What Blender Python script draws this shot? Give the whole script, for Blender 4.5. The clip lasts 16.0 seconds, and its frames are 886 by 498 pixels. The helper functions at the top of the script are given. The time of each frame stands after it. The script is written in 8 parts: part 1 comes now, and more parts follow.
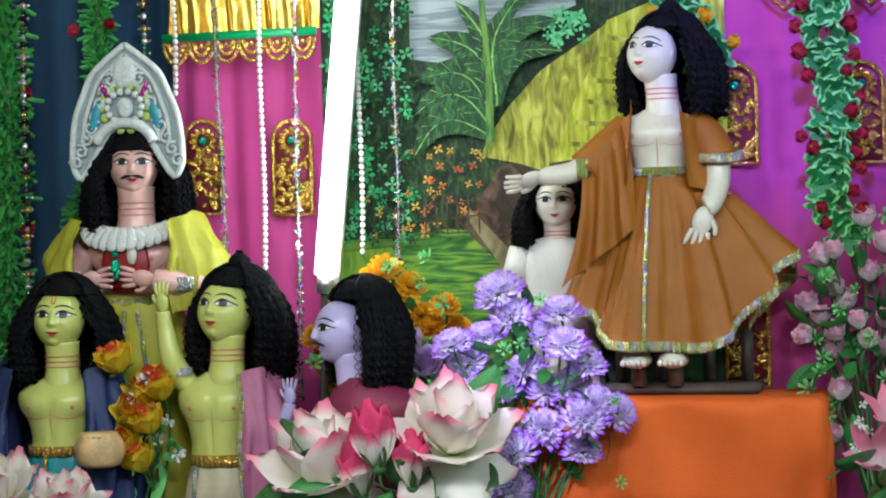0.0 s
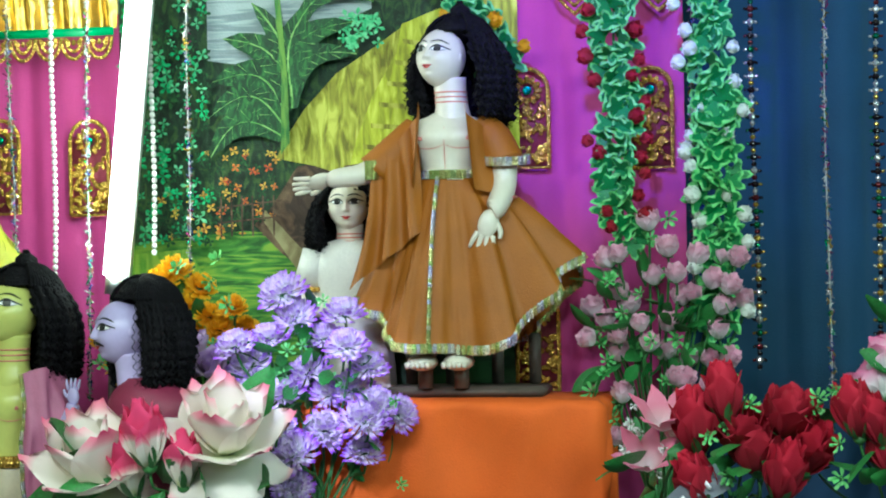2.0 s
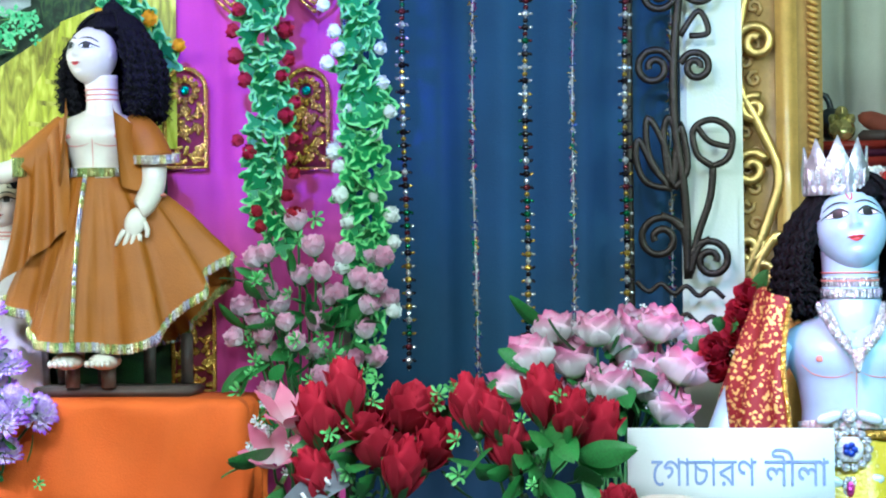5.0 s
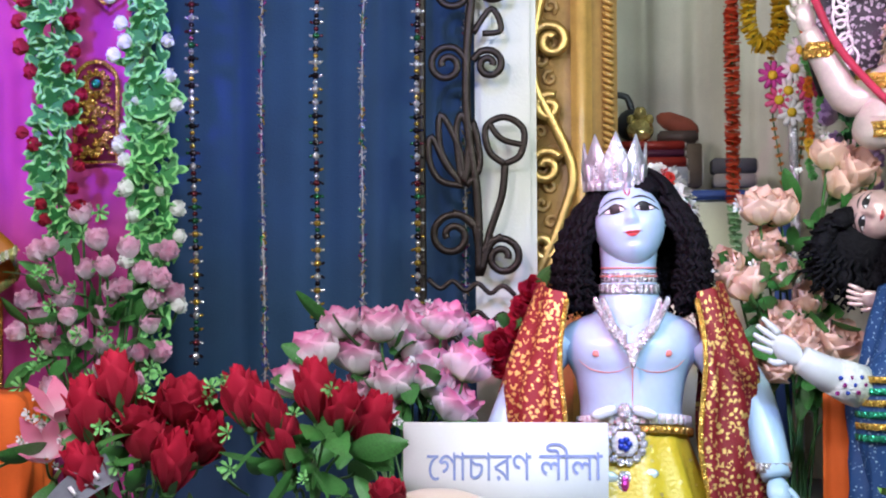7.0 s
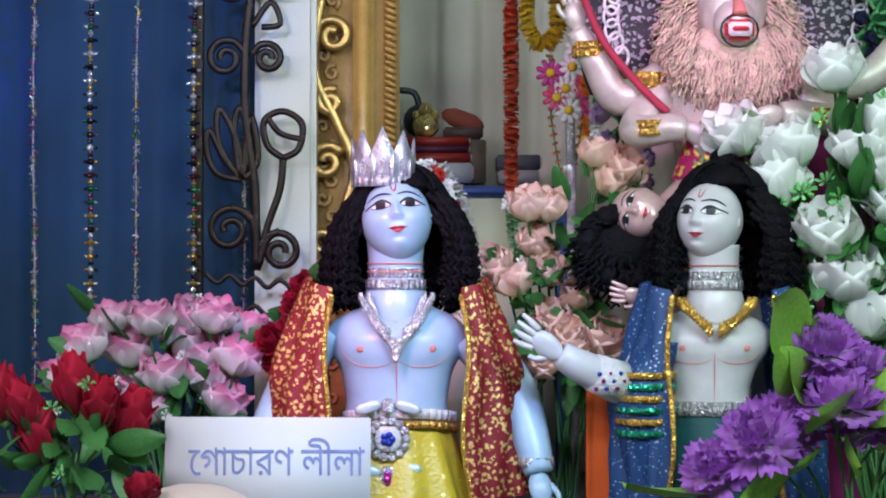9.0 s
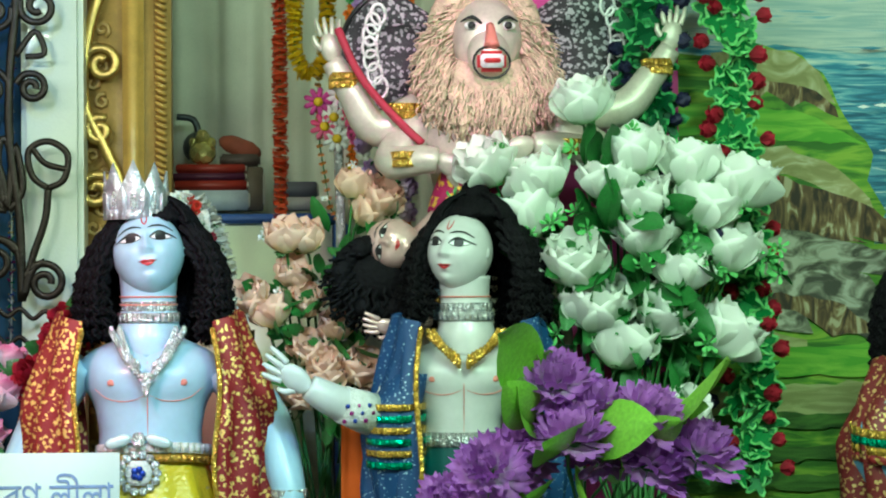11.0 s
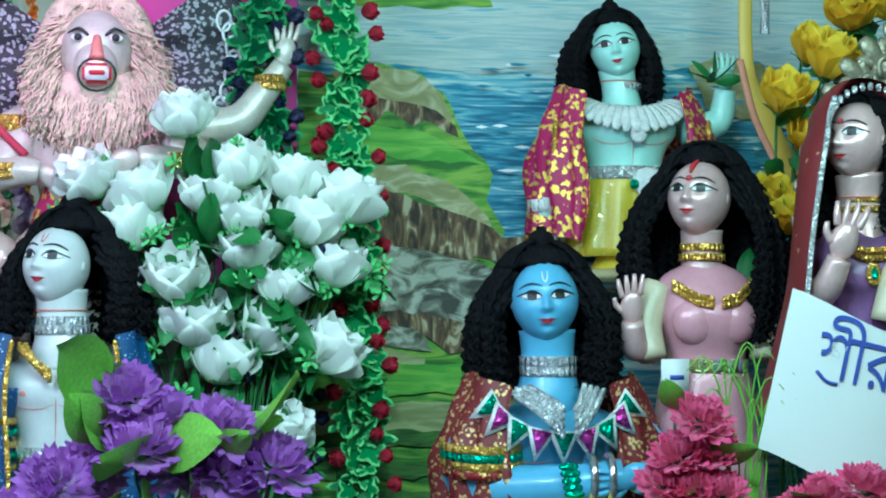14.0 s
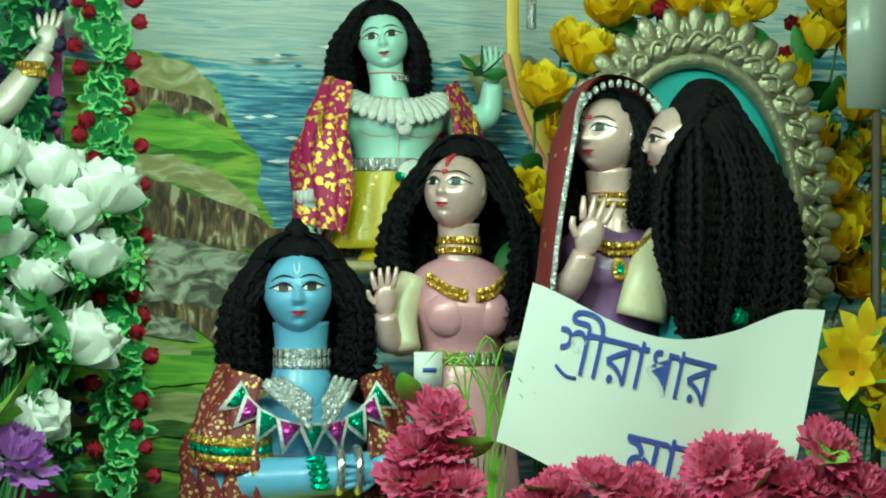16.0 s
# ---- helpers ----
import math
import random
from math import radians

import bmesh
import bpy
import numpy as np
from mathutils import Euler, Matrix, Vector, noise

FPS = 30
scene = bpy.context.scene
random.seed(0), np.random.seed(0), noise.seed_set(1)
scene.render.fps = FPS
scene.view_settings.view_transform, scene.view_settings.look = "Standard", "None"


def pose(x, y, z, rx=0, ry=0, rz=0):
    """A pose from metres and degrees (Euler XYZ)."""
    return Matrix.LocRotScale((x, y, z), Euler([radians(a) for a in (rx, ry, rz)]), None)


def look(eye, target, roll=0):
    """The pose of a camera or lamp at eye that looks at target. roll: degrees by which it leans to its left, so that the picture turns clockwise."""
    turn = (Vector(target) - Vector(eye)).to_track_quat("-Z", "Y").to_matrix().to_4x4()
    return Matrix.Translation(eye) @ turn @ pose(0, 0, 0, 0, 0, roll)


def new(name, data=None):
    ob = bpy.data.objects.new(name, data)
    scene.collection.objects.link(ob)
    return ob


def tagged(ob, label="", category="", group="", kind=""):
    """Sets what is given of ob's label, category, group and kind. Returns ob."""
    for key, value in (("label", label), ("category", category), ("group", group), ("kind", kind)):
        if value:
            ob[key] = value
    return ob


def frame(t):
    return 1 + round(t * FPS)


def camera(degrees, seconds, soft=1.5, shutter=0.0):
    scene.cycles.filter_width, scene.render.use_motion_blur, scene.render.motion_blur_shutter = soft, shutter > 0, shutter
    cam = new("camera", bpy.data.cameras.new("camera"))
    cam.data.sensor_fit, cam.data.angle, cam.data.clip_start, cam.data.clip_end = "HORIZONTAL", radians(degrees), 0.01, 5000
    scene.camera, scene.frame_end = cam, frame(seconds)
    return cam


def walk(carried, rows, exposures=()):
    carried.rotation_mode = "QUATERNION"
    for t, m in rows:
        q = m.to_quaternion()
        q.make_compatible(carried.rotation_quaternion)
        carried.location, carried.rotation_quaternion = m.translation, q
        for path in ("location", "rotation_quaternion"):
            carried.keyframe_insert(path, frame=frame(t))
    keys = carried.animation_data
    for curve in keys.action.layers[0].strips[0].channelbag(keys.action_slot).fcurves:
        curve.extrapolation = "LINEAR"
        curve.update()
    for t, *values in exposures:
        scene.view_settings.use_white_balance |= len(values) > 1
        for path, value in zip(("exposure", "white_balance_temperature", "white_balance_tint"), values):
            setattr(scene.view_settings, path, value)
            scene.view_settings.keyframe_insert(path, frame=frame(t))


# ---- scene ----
# camera: seconds, x, y, z, yaw, pitch, roll
cam = camera(25.0, 16.0, soft=2.0)
PATH = [
    (0.0, -0.6744, -0.0669, 1.3593, 13.723, -0.427, -1.581),
    (0.5, -0.6234, -0.0571, 1.3552, 13.400, -0.318, -1.596),
    (1.0, -0.5738, -0.0446, 1.3512, 12.471, -0.265, -1.500),
    (1.5, -0.5298, -0.0361, 1.3452, 11.926, -0.219, -1.235),
    (2.0, -0.4879, -0.0280, 1.3360, 11.149, -0.085, -1.135),
    (2.5, -0.4447, -0.0218, 1.3264, 10.423, 0.020, -1.053),
    (3.0, -0.3952, -0.0142, 1.3224, 9.598, -0.003, -0.931),
    (3.5, -0.3479, -0.0041, 1.3206, 8.742, -0.025, -0.746),
    (4.0, -0.2986, 0.0035, 1.3167, 7.870, 0.095, -0.796),
    (6.5, -0.0867, 0.0333, 1.2634, 4.127, 0.951, -0.421),
    (7.0, -0.0555, 0.0404, 1.2622, 3.129, 0.934, -0.384),
    (7.5, -0.0258, 0.0413, 1.2631, 2.147, 0.899, -0.174),
    (8.0, 0.0071, 0.0423, 1.2610, 1.080, 0.867, -0.172),
    (8.5, 0.0431, 0.0434, 1.2611, 0.194, 0.783, -0.112),
    (9.0, 0.0788, 0.0424, 1.2641, -0.842, 0.730, 0.022),
    (11.5, 0.3173, 0.0239, 1.3074, -5.038, 0.906, -0.511),
    (12.0, 0.3636, 0.0217, 1.3051, -6.096, 1.190, -0.505),
    (12.5, 0.4116, 0.0162, 1.2999, -7.017, 1.429, -0.419),
    (13.0, 0.4608, 0.0093, 1.2925, -7.975, 1.582, -0.290),
    (13.5, 0.5022, 0.0051, 1.2857, -8.906, 1.686, -0.250),
    (14.0, 0.5421, 0.0012, 1.2801, -9.981, 1.692, 0.043),
    (14.5, 0.5896, -0.0024, 1.2763, -10.828, 1.666, 0.203),
    (15.0, 0.6357, -0.0095, 1.2792, -11.869, 1.587, 0.385),
    (15.5, 0.6621, -0.0182, 1.2795, -12.965, 1.503, 0.409),
    (16.0, 0.6937, -0.0292, 1.2881, -13.812, 1.332, 0.479),
]


def stand(x, y, z, yaw, pitch, roll):
    return pose(x, y, z, 0, 0, yaw) @ pose(0, 0, 0, 90 + pitch) @ pose(0, 0, 0, 0, 0, roll)


walk(cam, [(r[0], stand(*r[1:])) for r in PATH],
     [(0.0, -0.15, 6000, -4), (0.5, -0.04, 4850, 0), (1.0, -0.33, 6050, 36), (1.5, -0.33, 6050, 39), (2.0, 0.0, 5850, -23),
      (2.5, 0.05, 4600, 12), (3.0, 0.14, 7700, -10), (3.5, 0.35, 5650, -31), (4.0, 0.42, 5850, -22), (6.5, 0.52, 4850, -4), (7.0, 0.23, 6400, 20), (7.5, 0.35, 5050, -6), (8.0, 0.28, 5350, -1), (8.5, 0.04, 4450, -3),
      (9.0, -0.23, 6000, 19), (11.5, -0.03, 6800, -34), (12.0, -0.08, 4450, -20), (12.5, -0.11, 4950, -1), (13.0, -0.06, 4750, 4), (13.5, -0.02, 5250, -8), (14.0, 0.03, 4950, -6),
      (14.5, 0.01, 6400, -12), (15.0, 0.07, 5900, -7), (15.5, 0.05, 6050, -22), (16.0, 0.12, 6700, -23)])

# ---- world and lights ----
world = bpy.data.worlds.new("world")
scene.world = world
world.use_nodes = True
world.node_tree.nodes["Background"].inputs[0].default_value = (0.55, 0.62, 0.75, 1)
world.node_tree.nodes["Background"].inputs[1].default_value = 0.05


def area(name, eye, target, size, power, colour, size_y=None):
    data = bpy.data.lights.new(name, "AREA")
    data.energy, data.color, data.size = power, colour, size
    if size_y:
        data.shape, data.size_y = "RECTANGLE", size_y
    ob = new(name, data)
    ob.matrix_world = look(eye, target)
    return ob


def spot(name, eye, target, power, colour, angle, radius=0.04, blend=0.6):
    data = bpy.data.lights.new(name, "SPOT")
    data.energy, data.color, data.spot_size, data.spot_blend, data.shadow_soft_size = power, colour, radians(angle), blend, radius
    ob = new(name, data)
    ob.matrix_world = look(eye, target)
    return ob


# hall lamps near the ceiling, and the coloured stage lamps
area("hall_lamp", (-1.0, 0.7, 2.75), (-0.9, 3.0, 1.3), 1.2, 12, (1.0, 0.98, 0.88), 0.3)
area("hall_lamp", (1.2, 0.7, 2.75), (1.0, 2.9, 1.3), 1.2, 12, (0.80, 1.0, 0.80), 0.3)
# row of unseen fill lights over the stage edge, added to brighten the flowers
for x, power, colour in ((-1.95, 6.2, (1.0, 1.0, 0.80)), (-1.25, 7.8, (0.82, 0.76, 1.0)), (-0.50, 9.0, (0.95, 0.92, 1.0)), (0.20, 7.0, (0.70, 0.80, 1.0)), (0.85, 11.0, (0.74, 1.0, 0.88)), (1.60, 4.6, (0.80, 1.0, 0.84))):
    area("edge_lamp", (x, 1.45, 1.95), (x, 2.8, 1.10), 0.28, power, colour, 0.12)
spot("stage_lamp", (-0.80, 1.5, 2.3), (-0.86, 3.2, 1.66), 170, (0.16, 0.08, 1.0), 20)
spot("stage_lamp", (-1.2, 1.4, 2.0), (-1.27, 2.85, 1.16), 190, (0.66, 0.56, 1.0), 11)
spot("stage_lamp", (0.35, 1.2, 2.2), (0.08, 2.9, 1.22), 80, (0.35, 0.45, 1.0), 20)
spot("stage_lamp", (-0.5, 1.6, 2.0), (-0.03, 2.9, 1.25), 60, (1.0, 0.10, 0.40), 18)
# warm fill spot added to brighten the peach roses
spot("stage_lamp", (0.2, 1.3, 2.0), (0.29, 2.99, 1.27), 22, (1.0, 0.82, 0.66), 12)
spot("stage_lamp", (0.3, 1.3, 2.3), (0.50, 3.0, 1.62), 115, (1.0, 0.28, 0.80), 14)
# three more fill spots added to lift the lotus, red roses and white roses
spot("stage_lamp", (-1.55, 1.3, 1.9), (-1.44, 2.62, 1.05), 34, (1.0, 0.90, 0.86), 20)
spot("stage_lamp", (-0.45, 1.3, 1.9), (-0.52, 2.73, 1.02), 26, (1.0, 0.60, 0.85), 22)
spot("stage_lamp", (0.70, 1.2, 2.1), (0.78, 2.87, 1.27), 26, (0.86, 1.0, 0.88), 20)
spot("stage_lamp", (-0.3, 1.5, 2.4), (-0.45, 3.3, 1.72), 60, (0.1, 0.25, 1.0), 24)

# ---- materials ----
MATS = {}


def mat(name, col, rough=0.6, metal=0.0, var=0.18, scale=30.0, bump=0.15, fine=220.0, sheen=0.0, coat=0.0, glow=0.0, sub=0.0, spec=0.5):
    """A painted, woven or polished surface: colour that varies at two scales, and fine relief."""
    if name in MATS:
        return MATS[name]
    m = bpy.data.materials.new(name)
    m.use_nodes = True
    n, l = m.node_tree.nodes, m.node_tree.links
    s = n["Principled BSDF"]
    s.inputs["Roughness"].default_value, s.inputs["Metallic"].default_value = rough, metal
    s.inputs["Sheen Weight"].default_value, s.inputs["Coat Weight"].default_value = sheen, coat
    s.inputs["Specular IOR Level"].default_value = spec
    if sub:
        s.inputs["Subsurface Weight"].default_value = sub
        s.inputs["Subsurface Radius"].default_value = (0.01, 0.008, 0.006)
    tc = n.new("ShaderNodeTexCoord")
    a, b = n.new("ShaderNodeTexNoise"), n.new("ShaderNodeTexNoise")
    a.inputs["Scale"].default_value, a.inputs["Detail"].default_value = scale, 4
    b.inputs["Scale"].default_value, b.inputs["Detail"].default_value = fine, 2
    ramp = n.new("ShaderNodeValToRGB")
    ramp.color_ramp.elements[0].position, ramp.color_ramp.elements[1].position = 0.3, 0.7
    ramp.color_ramp.elements[0].color = [c * (1 - var) for c in col] + [1]
    ramp.color_ramp.elements[1].color = [min(1, c * (1 + var)) for c in col] + [1]
    mix = n.new("ShaderNodeMath")
    mix.operation = "MULTIPLY_ADD"
    mix.inputs[1].default_value = 0.75
    half = n.new("ShaderNodeMath")
    half.operation = "MULTIPLY"
    half.inputs[1].default_value = 0.25
    bp = n.new("ShaderNodeBump")
    bp.inputs["Strength"].default_value, bp.inputs["Distance"].default_value = bump, 0.004
    l.new(tc.outputs["Object"], a.inputs["Vector"])
    l.new(tc.outputs["Object"], b.inputs["Vector"])
    l.new(a.outputs["Fac"], mix.inputs[0])
    l.new(b.outputs["Fac"], half.inputs[0])
    l.new(half.outputs[0], mix.inputs[2])
    l.new(mix.outputs[0], ramp.inputs["Fac"])
    l.new(ramp.outputs["Color"], s.inputs["Base Color"])
    l.new(b.outputs["Fac"], bp.inputs["Height"])
    l.new(bp.outputs["Normal"], s.inputs["Normal"])
    if glow:
        s.inputs["Emission Color"].default_value, s.inputs["Emission Strength"].default_value = (*col, 1), glow
    MATS[name] = m
    return m


def nodes_of(m):
    return m.node_tree.nodes, m.node_tree.links, m.node_tree.nodes["Principled BSDF"]


def spread(m, stops, source="height", low=0.0, high=0.05, constant=False):
    """Colours along the object's height, by island or by object: petals, beads, tinsel."""
    n, l, s = nodes_of(m)
    ramp = n.new("ShaderNodeValToRGB")
    if constant:
        ramp.color_ramp.interpolation = "CONSTANT"
    els = ramp.color_ramp.elements
    while len(els) < len(stops):
        els.new(0.5)
    for e, (p, c) in zip(els, stops):
        e.position, e.color = p, (*c, 1)
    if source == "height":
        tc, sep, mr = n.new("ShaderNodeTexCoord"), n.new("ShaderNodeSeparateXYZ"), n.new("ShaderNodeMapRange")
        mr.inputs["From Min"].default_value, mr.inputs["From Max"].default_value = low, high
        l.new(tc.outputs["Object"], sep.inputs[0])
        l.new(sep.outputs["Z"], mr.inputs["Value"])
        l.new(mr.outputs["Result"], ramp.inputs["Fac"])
    elif source == "radius":
        tc, ln, mr = n.new("ShaderNodeTexCoord"), n.new("ShaderNodeVectorMath"), n.new("ShaderNodeMapRange")
        ln.operation = "LENGTH"
        mr.inputs["From Min"].default_value, mr.inputs["From Max"].default_value = low, high
        l.new(tc.outputs["Object"], ln.inputs[0])
        l.new(ln.outputs["Value"], mr.inputs["Value"])
        l.new(mr.outputs["Result"], ramp.inputs["Fac"])
    elif source == "island":
        g = n.new("ShaderNodeNewGeometry")
        l.new(g.outputs["Random Per Island"], ramp.inputs["Fac"])
    else:
        g = n.new("ShaderNodeObjectInfo")
        l.new(g.outputs["Random"], ramp.inputs["Fac"])
    l.new(ramp.outputs["Color"], s.inputs["Base Color"])
    return m


def patterned(m, col, over, scale, size=0.35, metal=0.8, stretch=(1, 1, 1)):
    """Woven or stamped blotches of another colour, brocade or foil, on a cloth."""
    n, l, s = nodes_of(m)
    tc, mp = n.new("ShaderNodeTexCoord"), n.new("ShaderNodeMapping")
    mp.inputs["Scale"].default_value = stretch
    v, dn = n.new("ShaderNodeTexVoronoi"), n.new("ShaderNodeTexNoise")
    v.inputs["Scale"].default_value, dn.inputs["Scale"].default_value = scale, scale * 1.6
    add, cut = n.new("ShaderNodeMath"), n.new("ShaderNodeMath")
    add.operation, cut.operation = "MULTIPLY_ADD", "LESS_THAN"
    add.inputs[1].default_value, cut.inputs[1].default_value = 1.3, size + 0.56
    mix = n.new("ShaderNodeMix")
    mix.data_type = "RGBA"
    mix.inputs["A"].default_value, mix.inputs["B"].default_value = (*col, 1), (*over, 1)
    mul = n.new("ShaderNodeMath")
    mul.operation = "MULTIPLY"
    mul.inputs[1].default_value = metal
    l.new(tc.outputs["Object"], mp.inputs["Vector"])
    l.new(mp.outputs["Vector"], v.inputs["Vector"])
    l.new(mp.outputs["Vector"], dn.inputs["Vector"])
    l.new(dn.outputs["Fac"], add.inputs[0])
    l.new(v.outputs["Distance"], add.inputs[2])
    l.new(add.outputs[0], cut.inputs[0])
    l.new(cut.outputs[0], mix.inputs["Factor"])
    l.new(mix.outputs["Result"], s.inputs["Base Color"])
    l.new(cut.outputs[0], mul.inputs[0])
    l.new(mul.outputs[0], s.inputs["Metallic"])
    return m


def foil(name, col, scale=260.0, strength=0.9, rough=0.22):
    """Crumpled foil, sequins and glitter: metal with faceted relief."""
    if name in MATS:
        return MATS[name]
    m = mat(name, col, rough, 0.72, 0.25, 60, 0)
    n, l, s = nodes_of(m)
    tc, v, bp = n.new("ShaderNodeTexCoord"), n.new("ShaderNodeTexVoronoi"), n.new("ShaderNodeBump")
    v.inputs["Scale"].default_value = scale
    bp.inputs["Strength"].default_value, bp.inputs["Distance"].default_value = strength, 0.003
    l.new(tc.outputs["Object"], v.inputs["Vector"])
    l.new(v.outputs["Distance"], bp.inputs["Height"])
    l.new(bp.outputs["Normal"], s.inputs["Normal"])
    return m


def strokes(name, stops, stretch, scale=8.0, rough=0.7, distort=1.5, axis="Z"):
    """Brush strokes of paint: long noise between several colours."""
    if name in MATS:
        return MATS[name]
    m = mat(name, stops[0][1], rough, 0, 0.1, 20, 0.25, 300)
    n, l, s = nodes_of(m)
    tc, mp, a, ramp = n.new("ShaderNodeTexCoord"), n.new("ShaderNodeMapping"), n.new("ShaderNodeTexNoise"), n.new("ShaderNodeValToRGB")
    mp.inputs["Scale"].default_value = stretch
    a.inputs["Scale"].default_value, a.inputs["Detail"].default_value, a.inputs["Distortion"].default_value = scale, 5, distort
    els = ramp.color_ramp.elements
    while len(els) < len(stops):
        els.new(0.5)
    for e, (p, c) in zip(els, stops):
        e.position, e.color = 0.5 + (p - 0.5) * 0.55, (*c, 1)
    l.new(tc.outputs["Object"], mp.inputs["Vector"])
    l.new(mp.outputs["Vector"], a.inputs["Vector"])
    l.new(a.outputs["Fac"], ramp.inputs["Fac"])
    l.new(ramp.outputs["Color"], s.inputs["Base Color"])
    return m


# ---- mesh building ----
class Build:
    """Collects verts and faces of one mesh with several materials."""

    def __init__(self):
        self.v, self.f, self.m, self.mats = [], [], [], []

    def slot(self, m):
        if m not in self.mats:
            self.mats.append(m)
        return self.mats.index(m)

    def add(self, vs, fs, m):
        k, o = self.slot(m), len(self.v)
        self.v.extend(tuple(p) for p in vs)
        self.f.extend(tuple(i + o for i in f) for f in fs)
        self.m.extend([k] * len(fs))
        return self

    def rings(self, rings, m, cap=True):
        n = len(rings[0])
        vs = [p for r in rings for p in r]
        fs = [(i * n + j, i * n + (j + 1) % n, (i + 1) * n + (j + 1) % n, (i + 1) * n + j) for i in range(len(rings) - 1) for j in range(n)]
        if cap:
            fs += [tuple(range(n - 1, -1, -1)), tuple(range(len(vs) - n, len(vs)))]
        return self.add(vs, fs, m)

    def grid(self, fn, nu, nv, m):
        vs = [fn(i / nu, j / nv) for j in range(nv + 1) for i in range(nu + 1)]
        w = nu + 1
        return self.add(vs, [(j * w + i, j * w + i + 1, (j + 1) * w + i + 1, (j + 1) * w + i) for j in range(nv) for i in range(nu)], m)

    def loft(self, secs, m, n=28, ruffle=0.0, folds=9, cap=True, seed=0.0):
        """Upright loft through sections (x, y, z, rx, ry), smoothed; ruffle grows folds towards the last section."""
        out, k = [], 5
        S = [np.array(s, float) for s in secs]
        for i in range(len(S) - 1):
            p0, p1, p2, p3 = S[max(i - 1, 0)], S[i], S[i + 1], S[min(i + 2, len(S) - 1)]
            for q in range(k):
                t = q / k
                out.append(0.5 * (2 * p1 + (p2 - p0) * t + (2 * p0 - 5 * p1 + 4 * p2 - p3) * t * t + (3 * p1 - p0 - 3 * p2 + p3) * t**3))
        out.append(S[-1])
        rs = []
        for i, s in enumerate(out):
            a = i / (len(out) - 1)
            rs.append([(s[0] + s[3] * math.cos(h) * w, s[1] + s[4] * math.sin(h) * w, s[2]) for h in (2 * math.pi * j / n for j in range(n))
                       for w in (1 + ruffle * a * math.sin(folds * h + seed + 1.3 * math.sin(2 * h)),)])
        return self.rings(rs, m, cap)

    def ell(self, c, r, m, turn=None, n=20, k=12, fn=None):
        turn, c = turn or Matrix.Identity(3), Vector(c)
        rs = []
        for i in range(1, k):
            ph = math.pi * i / k - math.pi / 2
            ring = []
            for j in range(n):
                th = 2 * math.pi * j / n
                p = Vector((math.cos(ph) * math.cos(th), math.cos(ph) * math.sin(th), math.sin(ph)))
                if fn:
                    p = fn(p)
                ring.append(c + turn @ Vector((p.x * r[0], p.y * r[1], p.z * r[2])))
            rs.append(ring)
        return self.rings(rs, m)

    def tube(self, pts, rad, m, n=8, smooth=4, flat=1.0):
        """A round or flattened tube through points with a radius each."""
        P = [Vector(p) for p in pts]
        R = list(rad) if hasattr(rad, "__len__") else [rad] * len(P)
        if smooth > 1 and len(P) > 2:
            Q, S = [], []
            for i in range(len(P) - 1):
                p0, p1, p2, p3 = P[max(i - 1, 0)], P[i], P[i + 1], P[min(i + 2, len(P) - 1)]
                for q in range(smooth):
                    t = q / smooth
                    Q.append(0.5 * (2 * p1 + (p2 - p0) * t + (2 * p0 - 5 * p1 + 4 * p2 - p3) * t * t + (3 * p1 - p0 - 3 * p2 + p3) * t**3))
                    S.append(R[i] + (R[i + 1] - R[i]) * t)
            P, R = Q + [P[-1]], S + [R[-1]]
        rs, side = [], None
        for i, p in enumerate(P):
            d = (P[min(i + 1, len(P) - 1)] - P[max(i - 1, 0)]).normalized()
            if side is None:
                side = d.cross(Vector((0, 1, 0)) if abs(d.y) < 0.9 else Vector((1, 0, 0))).normalized()
            side = (side - d * side.dot(d)).normalized()
            up = d.cross(side)
            rs.append([p + R[i] * (math.cos(2 * math.pi * j / n) * side + flat * math.sin(2 * math.pi * j / n) * up) for j in range(n)])
        return self.rings(rs, m)

    def box(self, c, s, m, bevel=0.004, turn=None):
        bm = bmesh.new()
        bmesh.ops.create_cube(bm, size=1, matrix=Matrix.Diagonal((*s, 1)))
        if bevel:
            bmesh.ops.bevel(bm, geom=bm.edges, offset=min(bevel, min(s) * 0.3), segments=2, affect="EDGES")
        bm.verts.index_update()
        turn = turn or Matrix.Identity(3)
        self.add([Vector(c) + turn @ v.co for v in bm.verts], [[v.index for v in f.verts] for f in bm.faces], m)
        bm.free()
        return self

    def poly(self, pts, m, y, thick=0.0):
        """A flat shape in the x-z plane."""
        return self.add([(x, y, z) for x, z in pts], [tuple(range(len(pts)))], m)

    def mesh(self, name, base=(0, 0, 0), smooth=True):
        me = bpy.data.meshes.new(name)
        bx, by, bz = base
        me.from_pydata([(x - bx, y - by, z - bz) for x, y, z in self.v], [], self.f)
        for m in self.mats:
            me.materials.append(m)
        me.polygons.foreach_set("material_index", self.m)
        me.polygons.foreach_set("use_smooth", [smooth] * len(self.f))
        me.update()
        return me


def thing(name, b, label, category, base=(0, 0, 0), group="", kind="", smooth=True):
    ob = new(name, b.mesh(name, base, smooth))
    ob.location = base
    return tagged(ob, label, category, group, kind)


def empty(name, label, category, base=(0, 0, 0), group="", kind=""):
    ob = new(name)
    ob.location, ob.empty_display_size = base, 0.02
    return tagged(ob, label, category, group, kind)


